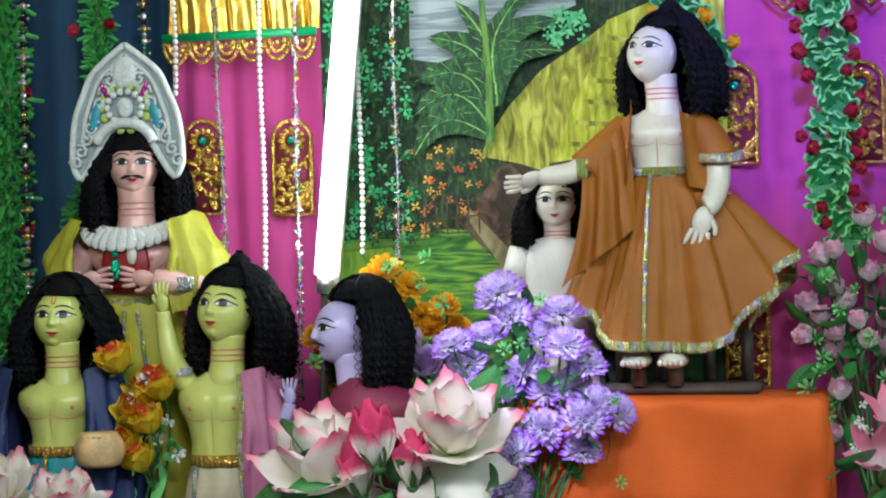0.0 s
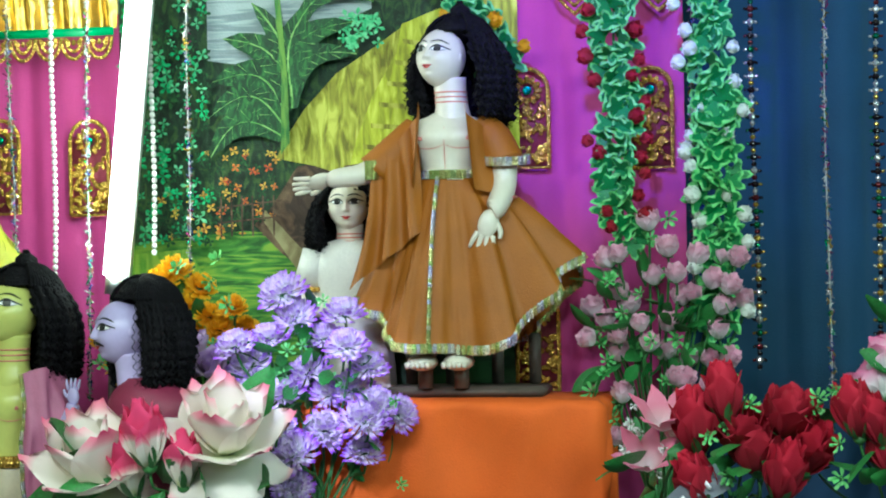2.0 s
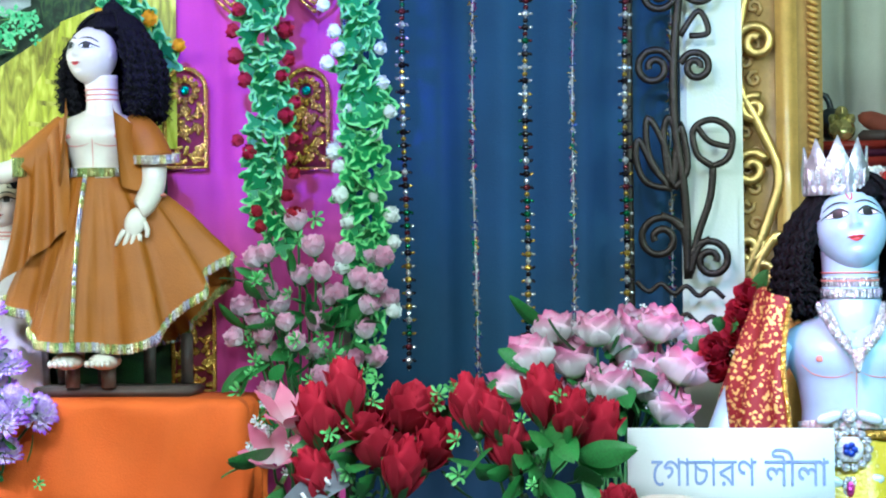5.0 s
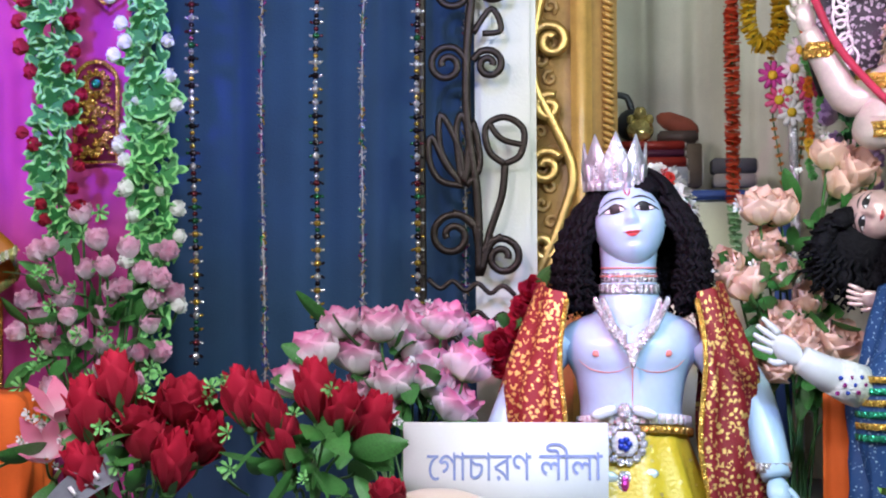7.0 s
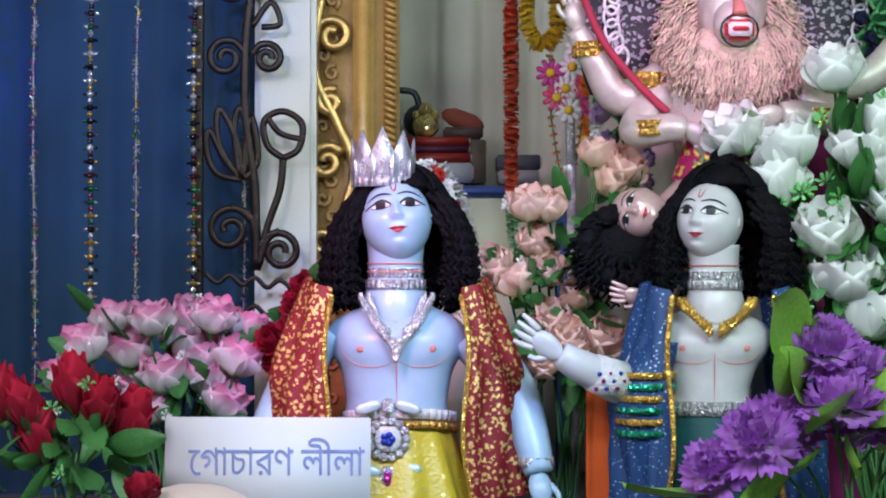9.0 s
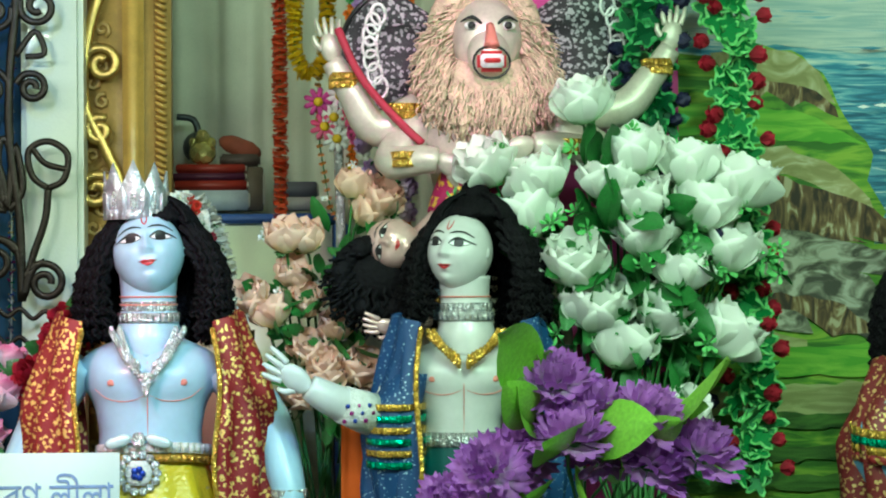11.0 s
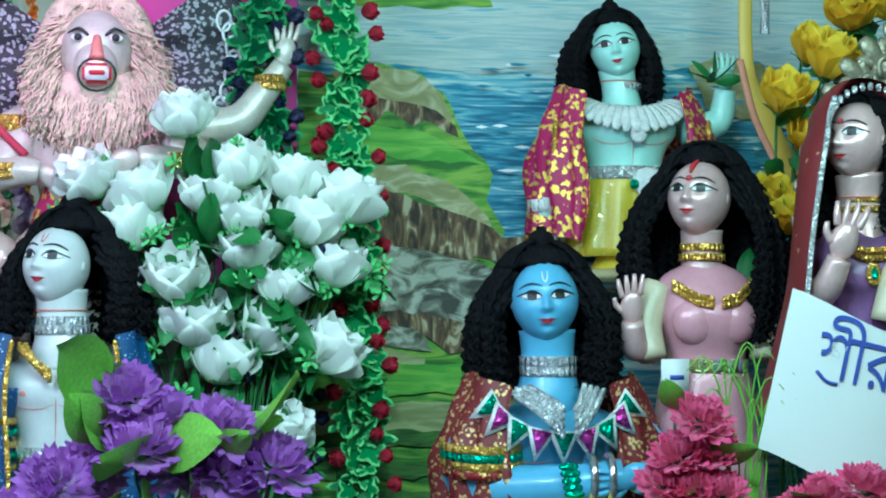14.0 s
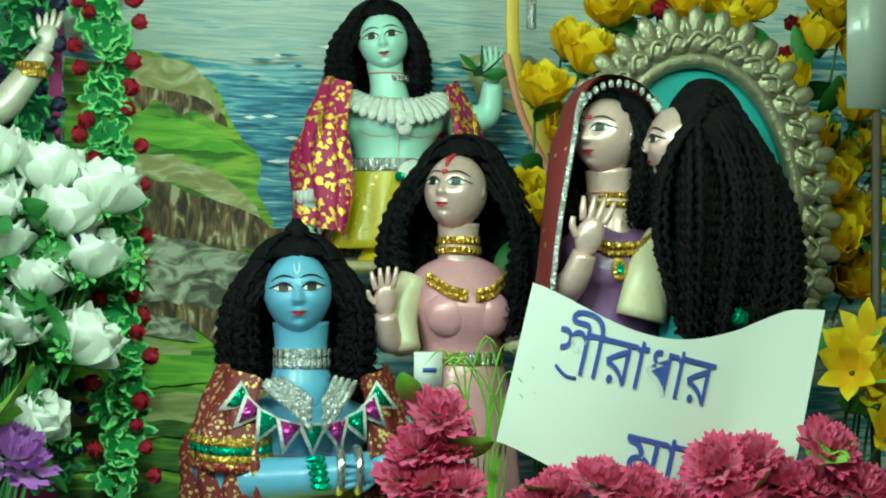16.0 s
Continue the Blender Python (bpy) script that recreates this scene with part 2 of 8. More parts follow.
def part(name, data, parent, m=None, label=""):
    """A part under its thing: a Build or a shared mesh, at a pose in the thing's own space."""
    ob = new(name, data.mesh(name) if isinstance(data, Build) else data)
    ob.parent = parent
    if m is not None:
        ob.matrix_basis = m
    return tagged(ob, label)


def turn3(rx=0, ry=0, rz=0):
    return Euler([radians(a) for a in (rx, ry, rz)]).to_matrix()


RNG = random.Random(7)
SKIN = {k: mat("paint_" + k, c, 0.32, 0, 0.08, 25, 0.05, 120, coat=0.25) for k, c in {
    "yellow": (0.60, 0.62, 0.17), "rose": (0.72, 0.42, 0.38), "pale": (0.72, 0.66, 0.56), "bluewhite": (0.40, 0.58, 0.72),
    "white": (0.62, 0.62, 0.62), "mint": (0.46, 0.74, 0.66), "blue": (0.16, 0.40, 0.62), "pearl": (0.64, 0.44, 0.42),
    "violet": (0.46, 0.40, 0.66), "silver": (0.60, 0.50, 0.48)}.items()}
HAIR = mat("black_wool", (0.0075, 0.007, 0.0085), 0.75, 0, 0.4, 60, 0.9, 160, spec=0.07)
MANE = mat("tan_wool", (0.62, 0.49, 0.36), 0.9, 0, 0.35, 50, 1.0, 180)
SKIN["pearl"] = mat("pearl_paint", (0.68, 0.46, 0.44), 0.30, 0.28, 0.14, 30, 0.10, 120, coat=0.35)
INK, WHITE_PAINT, LIP = mat("black_paint", (0.012, 0.012, 0.014), 0.4), mat("white_paint", (0.8, 0.8, 0.8), 0.4), mat("red_paint", (0.5, 0.03, 0.04), 0.35)
BLUSH = mat("rose_paint", (0.62, 0.22, 0.18), 0.5)
GOLD = foil("gold_foil", (0.80, 0.50, 0.10))
GOLD_CRUMPLED = foil("crumpled_gold_foil", (0.85, 0.55, 0.10), 28, 1.0, 0.25)
SILVER = foil("silver_sequins", (0.78, 0.80, 0.84), 320)
GREEN_FOIL, PINK_FOIL = foil("green_foil", (0.03, 0.42, 0.24), 200), foil("magenta_foil", (0.6, 0.06, 0.42), 200)
TRIM = spread(foil("sequin_trim", (0.7, 0.66, 0.4), 420, 1.0), [(0, (0.90, 0.80, 0.34)), (0.5, (0.40, 0.62, 0.18)), (0.60, (0.95, 0.93, 0.74)), (0.92, (0.60, 0.58, 0.85))], "island")
LACE = mat("white_lace", (0.72, 0.72, 0.70), 0.8, 0, 0.15, 80, 0.8, 320)
PINK_CLOTH = mat("pink_cloth", (0.52, 0.05, 0.26), 0.75, 0, 0.1, 10, 0.15, 400)
BLUE_CLOTH = mat("blue_cloth", (0.010, 0.046, 0.104), 0.8, 0, 0.15, 9, 0.2, 400)
ORANGE_CLOTH = mat("orange_cloth", (0.72, 0.12, 0.010), 0.8, 0, 0.1, 12, 0.25, 380)
OCHRE_CLOTH = mat("ochre_voile", (0.31, 0.098, 0.0015), 0.6, 0, 0.15, 18, 0.2, 380)
WOOD, DARKWOOD = mat("carved_wood", (0.46, 0.27, 0.09), 0.42, 0, 0.25, 20, 0.3, 120), mat("dark_wood", (0.07, 0.05, 0.04), 0.6, 0, 0.3, 25, 0.3, 120)
IRON = mat("dark_iron", (0.026, 0.018, 0.013), 0.4, 0.7, 0.3, 40, 0.2, 200)
BRASS = mat("brass_strip", (0.55, 0.36, 0.12), 0.35, 0.85, 0.2, 40, 0.15, 200)
PLASTER = mat("cream_plaster", (0.66, 0.64, 0.56), 0.85, 0, 0.08, 6, 0.25, 150)
PAPER = mat("white_paper", (0.74, 0.75, 0.75), 0.7, 0, 0.02, 8, 0.05, 300)
INKBLUE = mat("blue_ink", (0.05, 0.08, 0.38), 0.6)
LEAF = mat("leaf_green", (0.04, 0.17, 0.035), 0.45, 0, 0.35, 30, 0.2, 90)
LEAF_LIGHT = mat("leaf_edge", (0.20, 0.56, 0.17), 0.5, 0, 0.2, 40, 0.2, 90)
LEAF_LIME = mat("leaf_lime", (0.22, 0.45, 0.05), 0.45, 0, 0.25, 25, 0.2, 90)
STEM = mat("stem_green", (0.05, 0.16, 0.04), 0.5)

# ---- the hall ----
STAGE = 0.90


def slab(name, c, s, m, label, category, bevel=0.0):
    b = Build().box((0, 0, 0), s, m, bevel)
    ob = thing(name, b, label, category, kind="structure", smooth=False)
    ob.location = c
    return ob


slab("floor", (0, 1.2, -0.05), (7.2, 6.2, 0.1), mat("grey_cement", (0.30, 0.29, 0.27), 0.7, 0, 0.2, 5, 0.2), "grey cement floor of the hall", "floor")
slab("ceiling", (0, 1.2, 3.05), (7.2, 6.2, 0.1), PLASTER, "cream plastered ceiling", "ceiling")
slab("wall_north", (0, 4.2, 1.5), (7.0, 0.1, 3.0), PLASTER, "cream plastered wall behind the stage", "wall")
slab("wall_south", (0, -1.75, 1.5), (7.0, 0.1, 3.0), PLASTER, "cream plastered wall facing the stage", "wall")
slab("wall_west", (-3.5, 1.2, 1.5), (0.1, 6.0, 3.0), PLASTER, "cream plastered side wall", "wall")
slab("wall_east", (3.5, 1.2, 1.5), (0.1, 6.0, 3.0), PLASTER, "cream plastered side wall", "wall")
slab("stage", (-0.1, 3.0, STAGE / 2), (5.6, 1.9, STAGE), mat("stage_cloth", (0.10, 0.10, 0.11), 0.8, 0, 0.3, 8, 0.3), "low display stage under a dark cloth", "stage", 0.01)


def drape(name, x0, x1, z0, z1, y, m, label, folds, depth, category="curtain", seed=0.0, parent=None):
    """A hanging cloth with soft folds and real thickness."""
    def fn(u, w, back=0.0):
        a = u * folds * 2 * math.pi + seed + 0.7 * math.sin(3.1 * u + 2 * w + seed)
        d = depth * (math.sin(a) + 0.4 * math.sin(2.3 * a + 1.7 + w)) * (0.7 + 0.3 * w)
        return (x0 + (x1 - x0) * u + 0.3 * depth * math.cos(a), y + d + back, z1 + (z0 - z1) * w)
    b = Build()
    nu, nv = max(24, int(folds * 14)), 12
    b.grid(fn, nu, nv, m)
    b.grid(lambda u, w: fn(1 - u, w, 0.004), nu, nv, m)
    return thing(name, b, label, category, kind="structure")


drape("curtain", -2.75, -1.93, STAGE, 2.4, 3.24, BLUE_CLOTH, "dark blue cloth curtain hanging in soft folds", 7, 0.012, seed=1.0)
drape("curtain", -0.74, -0.11, STAGE, 2.4, 3.36, BLUE_CLOTH, "dark blue cloth curtain hanging in soft folds", 4, 0.010, seed=2.0)
drape("wall_hanging", -1.945, -1.655, STAGE, 1.74, 3.19, PINK_CLOTH, "bright pink cloth panel in shallow pleats", 3, 0.006, "cloth panel", 0.4)
drape("wall_hanging", -1.035, -0.725, STAGE, 2.2, 3.19, PINK_CLOTH, "bright pink cloth panel in shallow pleats", 3, 0.006, "cloth panel", 1.4)
drape("wall_hanging", 0.60, 0.855, STAGE, 2.2, 3.08, PINK_CLOTH, "bright pink cloth strip beside the painted sea", 2, 0.004, "cloth panel", 2.4)
slab("pillar", (-1.95, 3.33, 1.5), (0.12, 0.12, 3.0), PLASTER, "pale plaster pillar behind the pink cloth", "pillar", 0.006)


def valance():
    """Gold foil band, green ribbon and a fringe of looped lace scallops."""
    e = empty("valance", "crumpled gold foil valance with green ribbon and scalloped lace", "valance", (-1.80, 3.155, 1.70))
    def fn(u, w, o=0.0):
        return (-0.135 + 0.27 * u, 0.012 * math.sin(23 * u + 3 * w) + 0.008 * math.sin(51 * u + 9 * w) + o, 0.012 + 0.5 * w)
    part("foil_band", Build().grid(fn, 60, 20, GOLD_CRUMPLED).grid(lambda u, w: fn(1 - u, w, 0.006), 60, 20, GOLD_CRUMPLED), e, label="crumpled gold foil")
    part("ribbon", Build().box((0, -0.024, 0.005), (0.275, 0.004, 0.014), mat("green_satin", (0.02, 0.35, 0.12), 0.3), 0.001), e, label="green satin ribbon")
    sc = Build()
    for r in (0.022, 0.014):
        sc.tube([(r * math.cos(a), 0, -0.004 + 1.6 * r * math.sin(a)) for a in np.linspace(math.pi, 2 * math.pi, 9)], 0.0035, GOLD, 6, 2)
    for a in (-0.009, 0, 0.009):
        sc.ell((a, 0, -0.012), (0.004, 0.003, 0.006), GOLD, n=8, k=5)
    me = sc.mesh("scallop")
    for i in range(6):
        part("scallop", me, e, pose(-0.1125 + 0.045 * i, -0.024, 0))


valance()


# ---- painted backdrops ----
def painted(name, b, label, base):
    """The canvas and each painted motif as a part of its own, by the paint that it is made of."""
    e = empty(name, label, "painting", base)
    for k, m in enumerate(b.mats):
        p = Build()
        for f, i in zip(b.f, b.m):
            if i == k:
                p.add([[c - o for c, o in zip(b.v[j], base)] for j in f], [tuple(range(len(f)))], m)
        kind = m.name.replace("_paint", "").replace("white", "wave_crest")
        part("canvas" if k == 0 else "painted_" + kind, p, e)
    return e


def village():
    """The painted village: sky, vines, banana plants, thatched hut, fence and grass, each laid 2 mm over the last."""
    X = lambda u: -1.655 + u * 1.01
    Z = lambda v: 1.748 - v * 0.95
    y0 = 3.175
    b = Build()
    b.box((-1.34, y0 + 0.012, 1.38), (0.66, 0.02, 0.92), strokes("dark_foliage_paint", [(0.3, (0.006, 0.018, 0.008)), (0.55, (0.014, 0.045, 0.016)), (0.75, (0.05, 0.10, 0.02))], (6, 1, 3), 9), 0.002)
    lay = [y0]
    def shape(pts, m):
        lay[0] -= 0.0004
        b.poly([(X(u), Z(v)) for u, v in pts], m, lay[0])
    sky = strokes("sky_paint", [(0.35, (0.22, 0.27, 0.30)), (0.6, (0.42, 0.48, 0.50))], (1, 1, 14), 6)
    shape([(0.14, 0.10), (0.14, -0.08), (0.42, -0.08), (0.42, 0.02), (0.30, 0.07), (0.2, 0.11)], sky)
    grass = strokes("grass_paint", [(0.3, (0.02, 0.09, 0.01)), (0.5, (0.07, 0.22, 0.02)), (0.72, (0.22, 0.36, 0.03))], (2, 1, 12), 5)
    shape([(-0.02, 0.42), (0.2, 0.40), (0.65, 0.46), (0.65, 0.85), (-0.02, 0.85)], grass)
    shape([(-0.02, 0.44), (0.10, 0.43), (0.14, 0.5), (0.05, 0.56), (-0.02, 0.53)], strokes("bright_grass_paint", [(0.3, (0.12, 0.30, 0.02)), (0.7, (0.3, 0.46, 0.05))], (8, 1, 2), 5))
    shape([(0.3, 0.52), (0.42, 0.47), (0.65, 0.5), (0.65, 0.7), (0.3, 0.7)], strokes("shade_paint", [(0.3, (0.01, 0.03, 0.01)), (0.7, (0.03, 0.08, 0.02))], (3, 1, 5), 5))
    stem = strokes("stem_paint", [(0.3, (0.03, 0.12, 0.02)), (0.7, (0.14, 0.26, 0.04))], (12, 1, 2), 6)
    brown = strokes("mud_wall_paint", [(0.3, (0.035, 0.02, 0.012)), (0.55, (0.09, 0.05, 0.03)), (0.8, (0.17, 0.11, 0.06))], (5, 1, 5), 5)
    shape([(0.215, 0.39), (0.245, 0.36), (0.29, 0.29), (0.36, 0.28), (0.56, 0.29), (0.56, 0.52), (0.33, 0.5), (0.26, 0.44)], brown)
    shape([(0.295, 0.31), (0.325, 0.345), (0.30, 0.40), (0.275, 0.36)], strokes("dark_mud_paint", [(0.3, (0.03, 0.015, 0.01)), (0.8, (0.06, 0.035, 0.02))], (5, 1, 5), 5))
    shape([(0.225, 0.375), (0.235, 0.365), (0.31, 0.45), (0.315, 0.49), (0.29, 0.475)], strokes("straw_edge_paint", [(0.3, (0.2, 0.16, 0.07)), (0.8, (0.36, 0.32, 0.16))], (5, 1, 5), 5))
    thatch = strokes("thatch_paint", [(0.25, (0.24, 0.25, 0.015)), (0.5, (0.46, 0.50, 0.03)), (0.75, (0.66, 0.70, 0.10))], (10, 1, 2.2), 7, distort=0.4)
    thatch_dark = strokes("thatch_shade_paint", [(0.25, (0.15, 0.14, 0.012)), (0.5, (0.33, 0.33, 0.03)), (0.75, (0.54, 0.54, 0.09))], (9, 1, 2.4), 8, distort=0.8)
    shape([(0.255, 0.275), (0.275, 0.235), (0.305, 0.19), (0.36, 0.13), (0.42, 0.09), (0.47, 0.055), (0.52, 0.05), (0.42, 0.2), (0.375, 0.31), (0.32, 0.29)], thatch_dark)
    shape([(0.375, 0.31), (0.39, 0.25), (0.42, 0.17), (0.46, 0.10), (0.47, 0.05), (0.52, 0.03), (0.66, -0.02), (0.66, 0.27), (0.56, 0.275), (0.47, 0.295)], thatch)
    for k in range(6):
        v = 0.075 + 0.036 * k
        u0 = 0.472 - 0.014 * k
        shape([(u0, v), (0.54, v + 0.012), (0.6, v + 0.004), (0.6, v + 0.012), (0.53, v + 0.02), (u0, v + 0.008)], thatch_dark)
    r = random.Random(3)
    for k in range(40):
        u = 0.37 + 0.19 * k / 40
        v = 0.305 - 0.02 * (k / 40)
        shape([(u, v - 0.014), (u + 0.006, v - 0.014), (u + 0.004 + r.uniform(-.003, .003), v + r.uniform(0, 0.012))], brown)
    # banana leaves, each with a pale midrib
    dark, rib = strokes("banana_leaf_paint", [(0.3, (0.006, 0.032, 0.010)), (0.55, (0.014, 0.072, 0.018)), (0.75, (0.04, 0.14, 0.03))], (9, 1, 4), 9), strokes("banana_rib_paint", [(0.3, (0.12, 0.30, 0.06)), (0.7, (0.26, 0.44, 0.13))], (5, 1, 5), 9)
    def banana(u0, v0, u1, v1, w, bow):
        P = []
        for i in range(9):
            t = i / 8
            P.append((u0 + (u1 - u0) * t - bow * math.sin(math.pi * t) * (v1 - v0), v0 + (v1 - v0) * t + bow * math.sin(math.pi * t) * (u1 - u0)))
        L, R = [], []
        for i, (u, v) in enumerate(P):
            a, c = P[max(i - 1, 0)], P[min(i + 1, 8)]
            d = math.hypot(c[0] - a[0], c[1] - a[1])
            h = 1.35 * w * math.sin(math.pi * min(1, 0.08 + 0.92 * i / 8)) ** 0.6 * (1 + 0.1 * math.sin(5 * i))
            n = (-(c[1] - a[1]) / d * h, (c[0] - a[0]) / d * h)
            L.append((u + n[0], v + n[1])), R.append((u - n[0], v - n[1]))
        lay[0] -= 0.0004
        for i in range(8):
            b.poly([(X(u), Z(v)) for u, v in (L[i], L[i + 1], R[i + 1], R[i])], dark, lay[0])
        lay[0] -= 0.0004
        for i in range(8):
            b.poly([(X(P[i][0]) - 0.002, Z(P[i][1])), (X(P[i + 1][0]) - 0.0012, Z(P[i + 1][1]) - 0.001), (X(P[i + 1][0]) + 0.0012, Z(P[i + 1][1]) + 0.001), (X(P[i][0]) + 0.002, Z(P[i][1]))], rib, lay[0])
        for i in range(1, 8):
            for s in (L, R):
                q = s[min(8, i + 1)]
                b.poly([(X(P[i][0]), Z(P[i][1])), (X(q[0] * .95 + P[i][0] * .05), Z(q[1] * .95 + P[i][1] * .05)), (X(q[0] * .95 + P[i][0] * .05) + 0.001, Z(q[1] * .95 + P[i][1] * .05) + 0.0012)], rib, lay[0])
    for a in [(0.275, 0.24, 0.15, 0.27, 0.018, 0.35), (0.275, 0.22, 0.150, 0.20, 0.020, 0.35), (0.278, 0.20, 0.155, 0.14, 0.021, 0.30), (0.28, 0.18, 0.175, 0.065, 0.020, 0.25), (0.285, 0.17, 0.225, 0.005, 0.014, 0.12),
              (0.29, 0.19, 0.40, 0.10, 0.016, -0.35), (0.29, 0.17, 0.395, 0.045, 0.018, -0.30), (0.288, 0.15, 0.34, 0.0, 0.014, -0.15), (0.30, 0.05, 0.43, 0.012, 0.012, -0.3)]:
        banana(*a)
    shape([(0.270, 0.27), (0.274, 0.14), (0.262, -0.03), (0.272, -0.03), (0.284, 0.14), (0.286, 0.25)], stem)
    # small painted leaves of the vine and the flowering bushes
    vine = [strokes("vine_paint", [(0.3, (0.02, 0.28, 0.08)), (0.7, (0.08, 0.55, 0.2))], (8, 1, 8), 6), strokes("vine_paint_light", [(0.3, (0.06, 0.38, 0.14)), (0.7, (0.22, 0.6, 0.3))], (8, 1, 8), 6), dark]
    fire = [strokes("flower_paint", [(0.3, (0.45, 0.05, 0.01)), (0.7, (0.6, 0.22, 0.02))], (8, 1, 8), 6), strokes("orange_flower_paint", [(0.3, (0.5, 0.2, 0.02)), (0.7, (0.62, 0.42, 0.05))], (8, 1, 8), 6), dark]
    def spray(n, u0, u1, v0, v1, s, ms):
        for _ in range(n):
            u, v, h, q = r.uniform(u0, u1), r.uniform(v0, v1), r.uniform(0, 6.28), s * r.uniform(0.6, 1.2)
            lay[0] = y0 - 0.02 - r.random() * 0.006
            m = r.choice(ms)
            for k in range(4):
                a = h + k * 1.57
                shape([(u, v), (u + q * math.cos(a - .4) * .7, v + q * math.sin(a - .4) * .7), (u + q * math.cos(a), v + q * math.sin(a)), (u + q * math.cos(a + .4) * .7, v + q * math.sin(a + .4) * .7)], m)
    spray(190, 0.0, 0.145, -0.06, 0.42, 0.013, vine)
    spray(26, 0.37, 0.44, 0.03, 0.09, 0.013, vine[1:2])
    spray(60, 0.14, 0.26, 0.26, 0.41, 0.009, fire)
    spray(40, 0.06, 0.15, 0.33, 0.42, 0.009, fire[1:] + vine[:1])
    lay[0] = y0 - 0.027
    for k in range(6):
        shape([(0.165 + 0.018 * k, 0.34), (0.168 + 0.018 * k, 0.34), (0.168 + 0.018 * k, 0.41), (0.165 + 0.018 * k, 0.41)], brown)
    for v in (0.358, 0.385):
        shape([(0.16, v), (0.27, v - 0.01), (0.27, v - 0.007), (0.16, v + 0.003)], brown)
    painted("village_painting", b, "painted canvas backdrop of a thatched hut with banana plants", (-1.34, 3.17, STAGE))


def seaside():
    """The painted shore: striped sea, cliffs and grass."""
    X = lambda u: 0.86 + u
    Z = lambda v: 1.772 - v
    y0 = 3.115
    b = Build()
    sea = strokes("sea_paint", [(0.30, (0.05, 0.20, 0.32)), (0.46, (0.13, 0.36, 0.46)), (0.58, (0.36, 0.52, 0.54)), (0.72, (0.62, 0.68, 0.62))], (1.6, 1, 17), 4.5, distort=0.8)
    b.box((1.60, y0 + 0.012, 1.42), (1.54, 0.02, 1.04), sea, 0.002)
    lay = [y0]
    r = random.Random(5)
    def shape(pts, m, jag=0.004):
        lay[0] -= 0.0005
        q = []
        for i, (u, v) in enumerate(pts):
            w = pts[(i + 1) % len(pts)]
            n = max(1, int(math.hypot(w[0] - u, w[1] - v) / 0.02))
            q += [(X(u + (w[0] - u) * k / n + r.uniform(-jag, jag) * (k > 0)), Z(v + (w[1] - v) * k / n + r.uniform(-jag, jag) * (k > 0))) for k in range(n)]
        b.poly(q, m, lay[0])
    haze = strokes("haze_paint", [(0.3, (0.34, 0.45, 0.46)), (0.6, (0.55, 0.60, 0.55)), (0.75, (0.24, 0.42, 0.5))], (1.2, 1, 20), 4)
    shape([(0, -0.25), (1.45, -0.25), (1.45, 0.06), (0.7, 0.10), (0.28, 0.12), (0.0, 0.09)], haze)
    dark_sea = strokes("deep_sea_paint", [(0.3, (0.03, 0.11, 0.19)), (0.5, (0.07, 0.24, 0.36)), (0.68, (0.20, 0.42, 0.5)), (0.8, (0.6, 0.68, 0.66))], (1.6, 1, 18), 5)
    shape([(0.2, 0.15), (0.8, 0.14), (1.45, 0.16), (1.45, 0.42), (0.2, 0.42)], dark_sea)
    green = strokes("shore_grass_paint", [(0.3, (0.05, 0.15, 0.015)), (0.5, (0.13, 0.29, 0.03)), (0.7, (0.27, 0.42, 0.05))], (1.5, 1, 9), 5)
    lime = strokes("shore_lime_paint", [(0.3, (0.12, 0.34, 0.03)), (0.7, (0.26, 0.50, 0.06))], (1.5, 1, 9), 5)
    pale = strokes("shore_pale_paint", [(0.3, (0.25, 0.27, 0.10)), (0.7, (0.42, 0.44, 0.2))], (2, 1, 9), 5)
    cliff = strokes("cliff_paint", [(0.28, (0.03, 0.02, 0.012)), (0.48, (0.11, 0.065, 0.03)), (0.62, (0.22, 0.15, 0.07)), (0.75, (0.45, 0.40, 0.26))], (9, 1, 3), 6, distort=1.2)
    rock = strokes("rock_paint", [(0.3, (0.06, 0.06, 0.045)), (0.5, (0.2, 0.2, 0.15)), (0.72, (0.46, 0.46, 0.38))], (3, 1, 6), 6)
    top = strokes("hilltop_paint", [(0.3, (0.26, 0.25, 0.10)), (0.55, (0.36, 0.34, 0.16)), (0.75, (0.5, 0.48, 0.3))], (3, 1, 5), 6)
    shape([(0, -0.03), (0.3, -0.02), (0.31, 0.012), (0.2, 0.018), (0, 0.01)], green)
    shape([(0, 0.12), (0.05, 0.125), (0.10, 0.105), (0.18, 0.115), (0.23, 0.15), (0.265, 0.22), (0.31, 0.28), (0.30, 0.32), (0.33, 0.37), (0.31, 0.42), (0.4, 0.41), (0.42, 0.85), (0, 0.85)], green)
    shape([(0.05, 0.12), (0.11, 0.108), (0.18, 0.118), (0.225, 0.15), (0.25, 0.20), (0.22, 0.185), (0.15, 0.17), (0.08, 0.155)], top)
    shape([(0.08, 0.152), (0.15, 0.165), (0.22, 0.18), (0.25, 0.205), (0.255, 0.222), (0.2, 0.195), (0.18, 0.205), (0.14, 0.18), (0.12, 0.2), (0.09, 0.17)], cliff)
    shape([(0, 0.20), (0.1, 0.2), (0.2, 0.215), (0.3, 0.265), (0.2, 0.26), (0.12, 0.25), (0, 0.25)], lime)
    shape([(0.10, 0.27), (0.17, 0.265), (0.25, 0.30), (0.29, 0.335), (0.31, 0.37), (0.24, 0.34), (0.17, 0.31), (0.1, 0.30)], top)
